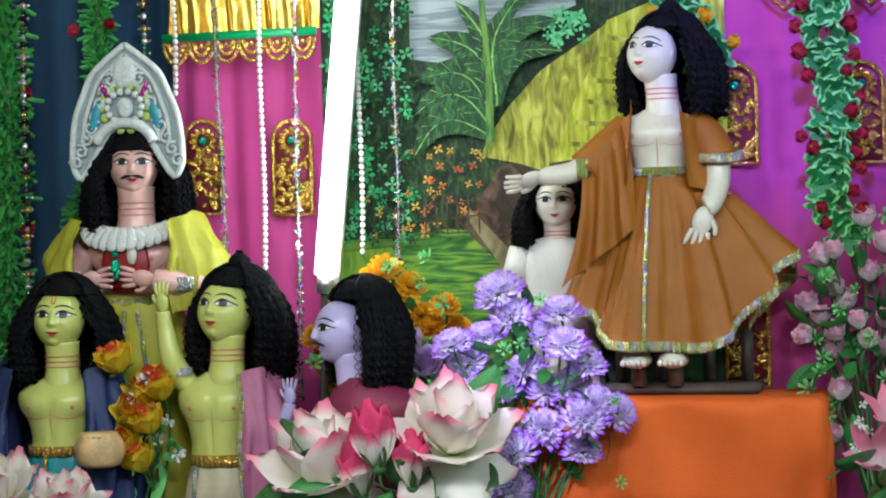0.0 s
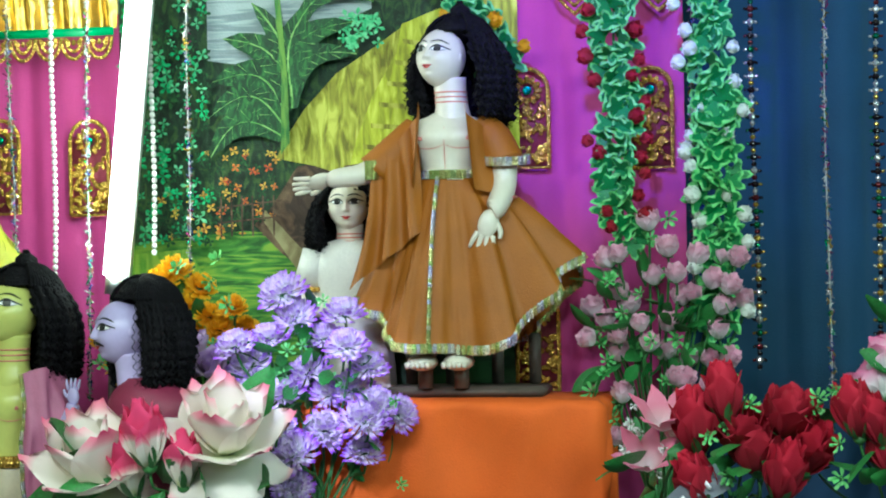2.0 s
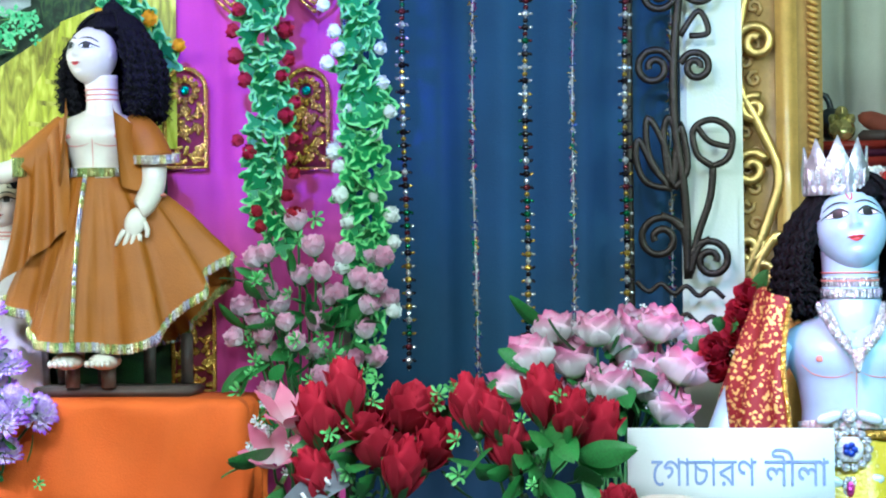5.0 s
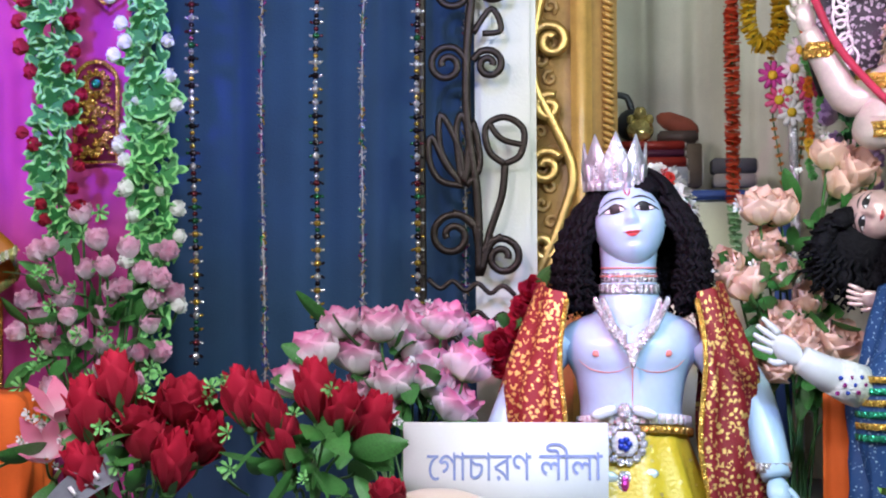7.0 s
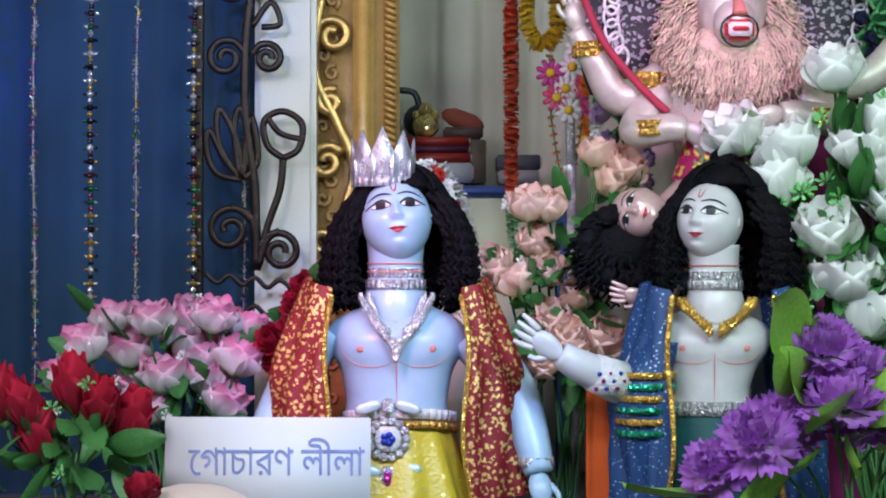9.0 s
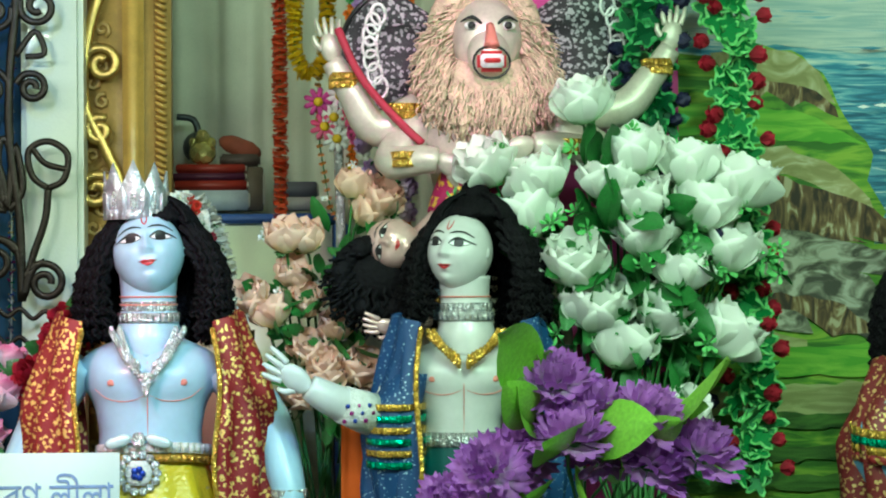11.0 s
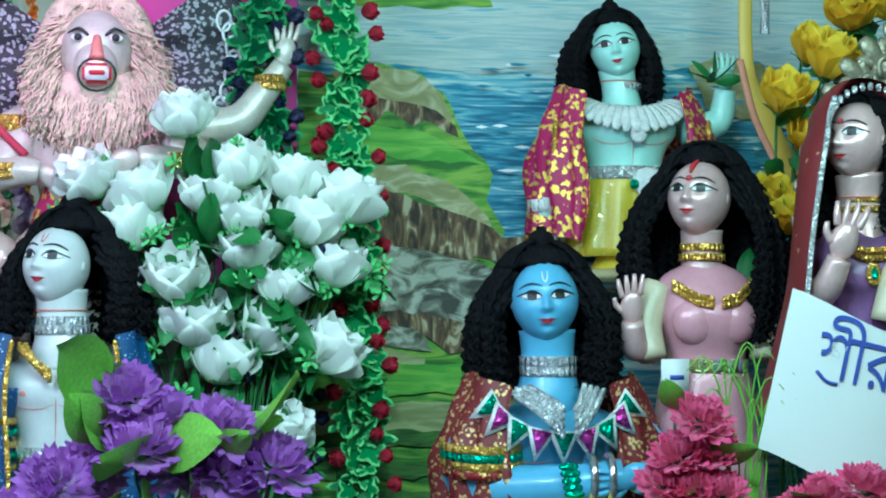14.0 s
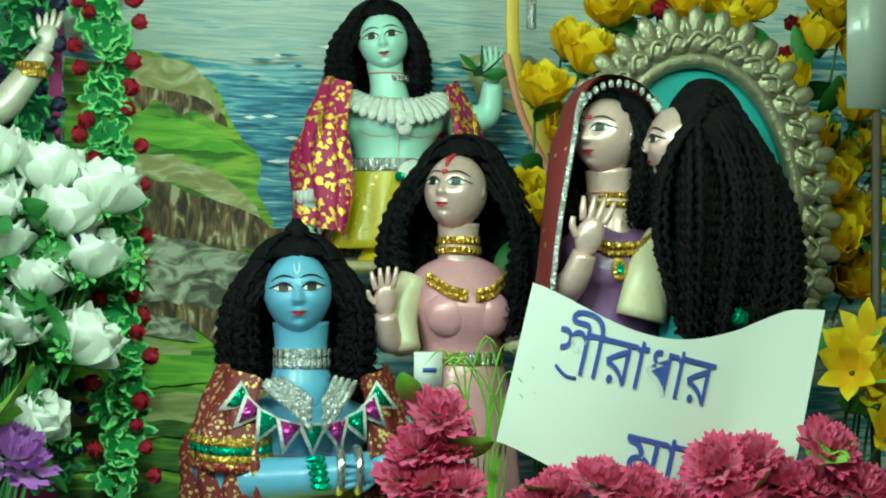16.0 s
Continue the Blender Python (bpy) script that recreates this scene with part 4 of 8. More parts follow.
def wig(b, c, s, length, spread=1.0, yaw=0, fringe=0.45, m=HAIR, knot=0.0, seed=1, back=1.0, waves=7):
    """A crimped wig: a cap over the crown with many fine locks that fall beside and behind the face."""
    c, t, fringe = Vector(c), turn3(0, 0, yaw), fringe - 0.07
    def cap(p):
        return p * (1 + 0.035 * math.sin(22 * math.atan2(p.y, p.x) + 9 * p.z) + 0.03 * math.sin(31 * p.z + 3 * p.x))
    rs, n = [], 48
    for i in range(0, 13):
        ph = math.pi / 2 - 0.06 - i * 0.135
        ring = []
        for j in range(n):
            th = 2 * math.pi * j / n
            p = Vector((math.cos(ph) * math.cos(th), math.cos(ph) * math.sin(th), math.sin(ph)))
            if p.z < fringe and -math.sin(th) > 0.45:
                k = math.sqrt(1 - fringe * fringe)
                p = Vector((k * math.cos(th), k * math.sin(th), fringe))
            p = cap(p)
            ring.append(c + t @ Vector((p.x * 0.92 * s, p.y * 0.98 * s + 0.05 * s, p.z * 1.14 * s)))
        rs.append(ring)
    b.rings(rs, m)
    r = random.Random(seed)
    roots, tips, thin_roots, thin_tips = [], [], [], []
    for k in range(96):
        a = -0.74 + (math.pi + 1.48) * k / 95
        x, y = math.cos(a), math.sin(a)
        for h in (0.9, 0.7, 0.5, 0.25, 0.0):
            q = 0.95 if h < 0.2 else 0.80 if h < 0.8 else 0.55
            root = c + t @ Vector((x * q * 0.92 * s, y * q * 0.9 * s, h * s))
            e = spread * r.uniform(0.72, 1.15)
            d = (length + r.uniform(-0.3, 0.08) * length) * (0.9 + 0.1 * max(0, y))
            tip = c + t @ Vector((x * e * s * 1.18, (y * e * 0.95 + 0.1) * s * back, -d))
            roots.append(root)
            tips.append(tip)
            if h < 0.8:
                thin_roots.append(root + Vector((r.uniform(-1, 1), r.uniform(-1, 0), 0)) * 0.06 * s)
                thin_tips.append(tip + Vector((r.uniform(-0.15, 0.15) * s, -0.05 * s, r.uniform(-0.2, 0.1) * s)))
    wavy(b, roots, tips, 0.072 * s, m, waves, 0.076 * s, seed, 5, 0.62)
    wavy(b, thin_roots, thin_tips, 0.015 * s, m, waves + 3, 0.10 * s, seed + 50, 3)
    # strands combed over the crown from the parting
    roots, tips = [], []
    for k in range(60):
        a = -0.75 + (math.pi + 1.5) * k / 59
        roots.append(c + t @ Vector((0.03 * s * math.cos(a), 0.02 * s, 1.12 * s)))
        tips.append(c + t @ Vector((0.93 * s * math.cos(a), (0.97 * math.sin(a) + 0.05) * s, (0.32 if math.sin(a) > -0.3 else fringe) * s)))
    for p, q in zip(roots, tips):
        P = []
        for k in range(9):
            w = p.lerp(q, k / 8) - c
            w = w.normalized() * (1.06 * s + (1.17 - 1.06) * s * max(0, w.normalized().z)) + Vector((0, 0, 0.012 * s * math.sin(3.1 * k + 9 * q.x / s)))
            P.append(c + w * (1 if k < 8 else 0.97))
        b.tube(P, 0.055 * s, m, 5, 2)
    if knot:
        b.ell(c + t @ Vector((0, 0.1 * s, 1.16 * s)), (0.28 * s * knot, 0.28 * s * knot, 0.25 * s * knot), m, None, 12, 8, cap)
        wavy(b, [c + t @ Vector((0.2 * s * knot * math.cos(k), (0.1 + 0.2 * knot * math.sin(k)) * s, 1.1 * s)) for k in range(24)], [c + t @ Vector((0.06 * s * math.cos(k), 0.1 * s, (1.16 + 0.3 * knot) * s)) for k in range(24)], 0.05 * s, m, 3, 0.03 * s, seed)


def neck(b, top, base, rad, skin, lines=3):
    top, base = Vector(top), Vector(base)
    b.tube([top, top.lerp(base, 0.4), top.lerp(base, 0.8), base - Vector((0, 0, 0.012)), base - Vector((0, 0, 0.04))], [rad * 1.16, rad * 1.08, rad * 1.12, rad * 1.32, rad * 1.4], skin, 20, 4)
    for k in range(lines):
        p = top.lerp(base, 0.36 + 0.15 * k)
        b.tube([(p.x + rad * 1.12 * math.cos(a), p.y + rad * 1.12 * math.sin(a), p.z - 0.1 * rad) for a in np.linspace(0, 2 * math.pi, 17)], 0.0012, BLUSH, 6, 1)


def torso(b, x, y, zs, zw, ws, ww, skin, depth=0.62, nipples=True):
    """A bare modelled chest from the shoulders to the waist, with painted folds."""
    h, d = zs - zw, ws * depth
    levels = [-0.16, -0.10, -0.04, 0.06, 0.16, 0.34, 0.52, 0.78, 1.0, 1.05]
    wide = [ws * 0.30, ws * 0.40, ws * 0.72, ws * 0.95, ws, ws * 0.95, (ws + ww) * 0.46, ww, ww * 1.03, ww * 1.03]
    deep = [ws * 0.28, ws * 0.32, ws * 0.42, d * 0.80, d * 0.95, d, d * 0.93, d * 0.85, d * 0.88, d * 0.88]
    def at(a, q):
        rx = sum(np.interp(q + o, levels, wide) for o in (-0.05, 0, 0.05)) / 3
        ry = sum(np.interp(q + o, levels, deep) for o in (-0.05, 0, 0.05)) / 3
        px, py = rx * math.cos(a), ry * math.sin(a)
        if py < 0:
            u = abs(px) / ws
            pec = math.exp(-((u - 0.40) / 0.36) ** 2 - ((q - 0.24) / 0.19) ** 2) * min(1, max(0, (0.50 - q) / 0.10))
            py -= ws * (0.055 * pec + 0.04 * math.exp(-(u / 0.4) ** 2 - ((q - 0.80) / 0.14) ** 2) - 0.035 * math.exp(-(u / 0.06) ** 2) * min(1, max(0, (q - 0.02) / 0.2))) * min(1, -math.sin(a) * 2)
        return Vector((x + px, y + py, zs - q * h))
    b.rings([[at(2 * math.pi * j / 56, -0.16 + 1.18 * i / 30) for j in range(56)] for i in range(31)], skin)
    def front(u, q, out=0.0008):
        rx = np.interp(q, levels, wide)
        return at(-math.acos(max(-1, min(1, u * ws / rx))), q) - Vector((0, out, 0))
    for sx in (-1, 1):
        b.tube([front(sx * 0.04, 0.42), front(sx * 0.2, 0.465), front(sx * 0.4, 0.475), front(sx * 0.6, 0.44), front(sx * 0.75, 0.36)], [0.0003, 0.0006, 0.0007, 0.0006, 0.0003], BLUSH, 6, 3)
        if nipples:
            b.ell(front(sx * 0.50, 0.30, 0), (ws * 0.06, ws * 0.016, ws * 0.05), BLUSH, None, 10, 6)
    b.tube([front(0, 0.10), front(0, 0.4), front(0, 0.7), front(0, 0.92)], [0.0003, 0.0007, 0.0006, 0.0003], BLUSH, 6, 4)


def band(b, x, y, z, rx, ry, h, m, n=40, lean=0.0):
    """A belt, collar or bangle of small sequin blocks round an ellipse."""
    for k in range(n):
        a = 2 * math.pi * k / n
        b.box((x + rx * math.cos(a), y + ry * math.sin(a), z + lean * math.sin(a)), (max(rx, ry) * 6.4 / n, 0.004, h), m, 0, turn3(0, 0, math.degrees(math.atan2(ry * math.cos(a), -rx * math.sin(a)))))


def edging(b, pts, m, w=0.006, d=0.003):
    """A sequined border along a path."""
    P = [Vector(p) for p in pts]
    Q = []
    for p, q in zip(P, P[1:]):
        n = max(1, int((q - p).length / 0.006))
        Q += [p.lerp(q, k / n) for k in range(n)]
    for p, q in zip(Q, Q[1:]):
        b.ell(p.lerp(q, 0.5), (0.0042, d, w), m, None, 6, 4)


def arm(b, pts, rads, skin, palm=None, fingers=(0, 0, -1), spread=(1, 0, 0), size=0.03):
    """An arm through its joints, with a hand of five fingers."""
    b.tube(pts, rads, skin, 12, 5)
    w, f, s = Vector(pts[-1]), Vector(fingers).normalized(), Vector(spread).normalized()
    n = f.cross(s)
    t = Matrix((s, n, f)).transposed()
    c = w + f * size * 0.55
    b.ell(c, (size * 0.45, size * 0.24, size * 0.65), skin, t, 12, 8)
    for k in range(4):
        o = (k - 1.5) / 1.5
        p = c + s * o * size * 0.33 + f * size * 0.45
        L = size * (0.85 - 0.12 * abs(o))
        b.tube([p, p + f * L * 0.5 + s * o * size * 0.1, p + f * L + s * o * size * 0.16 + n * size * 0.1], [size * 0.12, size * 0.115, size * 0.07], skin, 8, 3)
    p = c - s * size * 0.35 - f * size * 0.1
    b.tube([p, p - s * size * 0.25 + f * size * 0.3, p - s * size * 0.3 + f * size * 0.6], [size * 0.14, size * 0.12, size * 0.08], skin, 8, 3)


def shawl(b, x, y, zs, w, z_end, m, side, trim=None, flare=1.0, dep=0.6, inner=0.46):
    """A cloth over one shoulder that hangs to a hem, in folds, with thickness."""
    def fn(u, v, o=0.0):
        a = -1.75 + 3.1 * u
        k = v
        r = w * (0.80 + 0.26 * min(1, 2.2 * k) + 0.06 * k * flare) + 0.009 * math.sin(13 * u * math.pi + 3 * k + x * 9) * min(1, 2 * k) + 0.004 * math.sin(23 * u + 11 * k) + o
        px = x + side * max((inner + 0.05 * math.sin(7 * k) + 0.10 * k * flare) * w, (math.cos(a) * 0.60 + 0.52) * r)
        return (px, y + math.sin(a) * r * dep, zs + 0.10 * w * (1 - abs(2 * u - 1)) * 2 - (zs - z_end) * k)
    b.grid(lambda u, v: fn(u, v) if side > 0 else fn(1 - u, v), 26, 14, m)
    b.grid(lambda u, v: fn(1 - u, v, -0.003) if side > 0 else fn(u, v, -0.003), 26, 14, m)
    if trim:
        edging(b, [Vector(fn(0.03, k / 10)) + Vector((0, -0.003, 0)) for k in range(11)], trim, 0.008)


def cloth(name, col, gold=None, scale=70, size=0.3, **kw):
    m = mat(name, col, 0.55, 0, 0.15, 25, 0.2, 380, **kw)
    return patterned(m, col, gold, scale, size) if gold else m


NAVY, TEAL_SATIN, MAROON = cloth("navy_cloth", (0.012, 0.025, 0.11)), mat("teal_satin", (0.04, 0.32, 0.38), 0.28, 0, 0.15, 25, 0.1), cloth("maroon_cloth", (0.17, 0.015, 0.05))
LIME_SILK, CREAM_SILK = cloth("lime_silk", (0.42, 0.40, 0.03)), mat("cream_silk", (0.60, 0.52, 0.36), 0.35, 0, 0.12, 25, 0.1, 200)
RED_BROCADE = cloth("red_brocade", (0.22, 0.008, 0.012), (0.85, 0.60, 0.2), 125, 0.46)
MAGENTA_BROCADE = cloth("magenta_brocade", (0.36, 0.006, 0.09), (0.90, 0.65, 0.12), 85, 0.50)
MAROON_BROCADE = cloth("maroon_brocade", (0.15, 0.010, 0.012), (0.66, 0.48, 0.2), 120, 0.42)
BLUE_BROCADE = cloth("blue_brocade", (0.010, 0.055, 0.18), (0.35, 0.5, 0.65), 170, 0.26)
YELLOW_SATIN = patterned(mat("yellow_satin", (0.62, 0.48, 0.02), 0.3, 0, 0.2, 25, 0.3, 160), (0.60, 0.47, 0.03), (0.9, 0.75, 0.3), 60, 0.2)
WHITE_SILK, PINK_SILK, BLACKNET = mat("white_silk", (0.68, 0.66, 0.62), 0.35, 0, 0.1, 25, 0.2, 200), mat("pink_silk", (0.62, 0.30, 0.36), 0.3, 0.1, 0.12, 25, 0.15, 180), patterned(mat("black_lace", (0.04, 0.04, 0.045), 0.6, 0, 0.2, 60, 0.6, 300), (0.03, 0.03, 0.035), (0.36, 0.36, 0.38), 120, 0.5, 0.0)


def statue(name, b, label, base):
    return thing(name, b, label, "statue", base, smooth=True)


def king():
    x, y = -1.935, 2.99
    b = Build()
    skin = SKIN["rose"]
    head(b, (x, y - 0.005, 1.482), 0.048, skin, 17, -3, stache=True, mark=INK)
    wig(b, (x, y + 0.006, 1.485), 0.056, 0.12, 1.2, 17, seed=2)
    neck(b, (x, y, 1.45), (x, y, 1.385), 0.027, skin)
    torso(b, x, y, 1.365, 1.26, 0.085, 0.06, skin)
    b.ell((x, y - 0.052, 1.325), (0.042, 0.012, 0.05), mat("dark_red_paint", (0.28, 0.01, 0.015), 0.4), None, 18, 8)
    b.ell((x - 0.012, y - 0.066, 1.315), (0.010, 0.006, 0.02), GREEN_FOIL, None, 8, 6).ell((x - 0.012, y - 0.066, 1.342), (0.007,) * 3, GREEN_FOIL, None, 8, 6)
    b.ell((x + 0.017, y - 0.066, 1.34), (0.009, 0.006, 0.018), SKIN["pale"], None, 8, 6)
    for sx in (-1, 1):
        arm(b, [(x + sx * 0.085, y, 1.35), (x + sx * 0.135, y - 0.01, 1.285), (x + sx * 0.085, y - 0.075, 1.295), (x + sx * 0.062, y - 0.085, 1.30)], [0.027, 0.026, 0.02, 0.016], skin, None, (-sx, -0.1, 0.1), (0, -0.2, 1), 0.032)
        shawl(b, x, y, 1.385, 0.122, 1.24, LIME_SILK, sx, None, inner=0.62)
        band(b, x + sx * 0.10, y - 0.06, 1.292, 0.024, 0.024, 0.022, SILVER, 14)
    for k in range(15):
        a = math.pi * (k + 0.5) / 15
        b.ell((x - 0.066 * math.cos(a), y - 0.055 * math.sin(a) * 0.8 - 0.02, 1.385 - 0.02 * math.sin(a)), (0.012, 0.005, 0.024), LACE, turn3(-25, -math.degrees(a) + 90, 0), 8, 6)
    b.loft([(x, y, 1.275, 0.062, 0.05), (x, y, 1.24, 0.075, 0.06), (x, y, 1.10, 0.10, 0.075), (x, y, STAGE, 0.12, 0.09)], LIME_SILK, 48, 0.07, 13)
    band(b, x, y, 1.262, 0.066, 0.054, 0.016, TRIM, 40)
    for sx in (-0.03, 0.0, 0.035):
        edging(b, [(x + sx * 0.6, y - 0.062, 1.25), (x + sx * 1.3, y - 0.08, 1.14)], TRIM, 0.005)
    # tall openwork crown
    out = [(0.0, 0.185), (0.03, 0.163), (0.058, 0.138), (0.074, 0.105), (0.088, 0.07), (0.094, 0.03), (0.094, -0.01), (0.08, -0.03)]
    fan = [(x + px, 1.495 + pz) for px, pz in out] + [(x + 0.055, 1.50), (x + 0.03, 1.54), (x, 1.548), (x - 0.03, 1.54), (x - 0.055, 1.50)] + [(x - px, 1.495 + pz) for px, pz in reversed(out[1:])]
    pith = mat("carved_pith", (0.66, 0.68, 0.66), 0.7, 0, 0.15, 50, 0.8, 140)
    backing = mat("crown_backing", (0.34, 0.40, 0.42), 0.7, 0, 0.2, 60, 0.5)
    b.poly(list(reversed(fan)), backing, y - 0.030).poly(fan, backing, y - 0.027)
    b.tube([(p[0], y - 0.032, p[1]) for p in fan + fan[:1]], 0.0055, pith, 8, 3)
    for q in (0.8, 0.6):
        b.tube([(x + px * q, y - 0.034, 1.515 + (pz - 0.02) * (q + 0.1)) for px, pz in out[:6]], 0.004, pith, 6, 3)
        b.tube([(x - px * q, y - 0.034, 1.515 + (pz - 0.02) * (q + 0.1)) for px, pz in out[:6]], 0.004, pith, 6, 3)
    for sx in (-1, 1):
        for k in range(9):
            px, pz = 0.088 - 0.009 * k, -0.005 + 0.019 * k
            b.tube([(x + sx * (px + dx), y - 0.036, 1.495 + pz + dz) for dx, dz in scroll(0, 0, 0.012, k, 1.2, 9)], 0.0028, pith, 6, 1)
        b.ell((x + sx * 0.052, y - 0.036, 1.565), (0.009, 0.004, 0.026), mat("turquoise_paint", (0.05, 0.30, 0.42), 0.4), turn3(0, sx * -14, 0), 10, 8)
        b.ell((x + sx * 0.034, y - 0.036, 1.605), (0.006, 0.004, 0.016), PINK_FOIL, turn3(0, sx * 25, 0), 8, 6)
    for k in range(14):
        a = 2 * math.pi * k / 14
        b.ell((x + 0.030 * math.cos(a), y - 0.038, 1.578 + 0.026 * math.sin(a)), (0.0062,) * 3, pith, None, 8, 6)
        b.ell((x + 0.040 * math.cos(a), y - 0.035, 1.578 + 0.036 * math.sin(a)), (0.008, 0.003, 0.008), mat("lime_paint", (0.45, 0.6, 0.12), 0.5), None, 8, 6)
    for cz, rr in ((1.578, 0.014), (1.635, 0.022)):
        b.ell((x, y - 0.036, cz), (rr, 0.006, rr * 1.2), pith, None, 14, 8)
    b.tube([(x + 0.052 * math.cos(a), y - 0.04, 1.508 + 0.045 * math.sin(a)) for a in np.linspace(0.3, math.pi - 0.3, 11)], 0.009, pith, 8, 2)
    statue("king_statue", b, "painted clay statue with tall carved crown and lime silk shawl", (x, y, STAGE))


def doll_navy():
    x, y = -2.022, 2.87
    b = Build()
    s = SKIN["yellow"]
    head(b, (x + 0.0, y, 1.240), 0.049, s, 8, -6, 2, mark=LIP)
    wig(b, (x + 0.004, y + 0.016, 1.246), 0.058, 0.115, 1.15, 12, 0.6, seed=3)
    neck(b, (x + 0.004, y, 1.205), (x + 0.004, y, 1.15), 0.024, s)
    torso(b, x, y, 1.135, 1.035, 0.073, 0.048, s)
    for sx in (-1, 1):
        shawl(b, x, y, 1.155, 0.104, 0.92, NAVY, sx, None, inner=0.58)
    arm(b, [(x + 0.075, y, 1.13), (x + 0.095, y - 0.03, 1.06), (x + 0.09, y - 0.07, 1.055)], [0.022, 0.02, 0.014], s, None, (0.2, -1, 0.2), (1, 0, 0), 0.026)
    b.loft([(x + 0.10, y - 0.085, 1.015, 0.006, 0.006), (x + 0.10, y - 0.085, 1.02, 0.03, 0.03), (x + 0.10, y - 0.085, 1.045, 0.038, 0.034), (x + 0.10, y - 0.085, 1.07, 0.026, 0.024)], mat("peach_clay", (0.66, 0.42, 0.20), 0.5, 0, 0.3, 25, 0.3), 24, 0.12, 6)
    b.loft([(x, y, 1.042, 0.049, 0.041), (x, y, 1.0, 0.06, 0.05), (x, y, STAGE, 0.09, 0.07)], TEAL_SATIN, 40, 0.09, 11)
    band(b, x, y, 1.035, 0.052, 0.046, 0.016, GOLD, 34)
    edging(b, [(x - 0.005, y - 0.052, 1.03), (x - 0.008, y - 0.075, 0.93)], GOLD, 0.006)
    statue("doll_statue", b, "yellow painted clay doll with navy shawl and teal wrap", (x, y, STAGE))


def doll_raised():
    x, y = -1.758, 2.89
    b = Build()
    s = SKIN["yellow"]
    head(b, (x + 0.008, y, 1.247), 0.052, s, -12, -14, 3)
    wig(b, (x + 0.024, y + 0.018, 1.253), 0.060, 0.112, 1.05, -14, 0.6, knot=1.1, seed=4)
    neck(b, (x + 0.012, y, 1.212), (x + 0.008, y, 1.155), 0.024, s)
    torso(b, x - 0.004, y, 1.135, 1.02, 0.070, 0.047, s)
    arm(b, [(x - 0.06, y, 1.135), (x - 0.076, y - 0.02, 1.175), (x - 0.085, y - 0.02, 1.225), (x - 0.088, y - 0.02, 1.25)], [0.02, 0.018, 0.013, 0.011], s, None, (-0.05, 0, 1), (1, -0.3, 0), 0.026)
    band(b, x - 0.068, y - 0.01, 1.155, 0.02, 0.018, 0.014, TRIM, 14)
    arm(b, [(x + 0.075, y, 1.12), (x + 0.095, y, 1.05), (x + 0.10, y - 0.02, 0.99)], [0.02, 0.019, 0.014], s, None, (0.1, -0.2, -1), (1, 0, 0), 0.026)
    shawl(b, x, y, 1.15, 0.095, 0.95, cloth("dusty_pink_cloth", (0.42, 0.13, 0.24)), 1, TRIM)
    arm(b, [(x + 0.10, y - 0.03, 1.06), (x + 0.115, y - 0.03, 1.09), (x + 0.12, y - 0.03, 1.105)], [0.012, 0.011, 0.01], SKIN["violet"], None, (0, 0, 1), (1, 0, 0), 0.022)
    b.loft([(x, y, 1.025, 0.048, 0.04), (x, y, 0.98, 0.06, 0.05), (x, y, STAGE, 0.075, 0.06)], CREAM_SILK, 40, 0.1, 12)
    band(b, x, y, 1.018, 0.052, 0.046, 0.018, GOLD, 34)
    edging(b, [(x - 0.032, y - 0.045, 1.01), (x - 0.035, y - 0.055, 0.93)], TRIM, 0.005)
    statue("doll_statue", b, "yellow painted clay doll raising one arm, pink sash", (x, y, STAGE))


def doll_profile():
    x, y = -1.53, 2.80
    b = Build()
    s = SKIN["violet"]
    head(b, (x - 0.006, y, 1.217), 0.048, s, -50, -4, stache=True)
    wig(b, (x + 0.026, y + 0.016, 1.236), 0.056, 0.108, 0.9, -44, 0.56, seed=5)
    neck(b, (x + 0.006, y, 1.185), (x + 0.012, y, 1.125), 0.021, s, 0)
    b.loft([(x + 0.025, y, 1.15, 0.02, 0.03), (x + 0.04, y, 1.125, 0.062, 0.05), (x + 0.045, y, 1.08, 0.075, 0.06), (x + 0.045, y, STAGE, 0.08, 0.065)], MAROON, 30, 0.03, 7)
    statue("doll_statue", b, "violet tinted clay doll in profile with maroon clothes", (x, y, STAGE))


def white_figure():
    x, y = -1.262, 3.125
    b = Build()
    s = SKIN["pale"]
    head(b, (x, y - 0.01, 1.405), 0.041, s, 6)
    wig(b, (x, y + 0.004, 1.405), 0.047, 0.08, 1.15, 8, 0.5, seed=6)
    neck(b, (x, y, 1.375), (x, y, 1.335), 0.02, s)
    b.loft([(x - 0.003, y, 1.35, 0.02, 0.02), (x - 0.004, y, 1.335, 0.055, 0.03), (x - 0.004, y, 1.29, 0.066, 0.036), (x, y, 1.22, 0.05, 0.036), (x + 0.01, y, 1.17, 0.055, 0.04), (x + 0.01, y, 1.102, 0.06, 0.04)], WHITE_SILK, 40, 0.06, 9)
    arm(b, [(x - 0.06, y, 1.315), (x - 0.075, y - 0.01, 1.26), (x - 0.04, y - 0.04, 1.24), (x - 0.02, y - 0.045, 1.245)], [0.022, 0.02, 0.016, 0.013], s, None, (1, 0, 0), (0, 0, 1), 0.024)
    b.tube([(x - 0.055, y, 1.33), (x - 0.07, y - 0.008, 1.275)], [0.026, 0.026], WHITE_SILK, 12, 1)
    band(b, x - 0.07, y - 0.01, 1.27, 0.027, 0.024, 0.008, GOLD, 16)
    statue("doll_statue", b, "pale clay doll in white silk behind the robed figure", (x, y, 1.10))


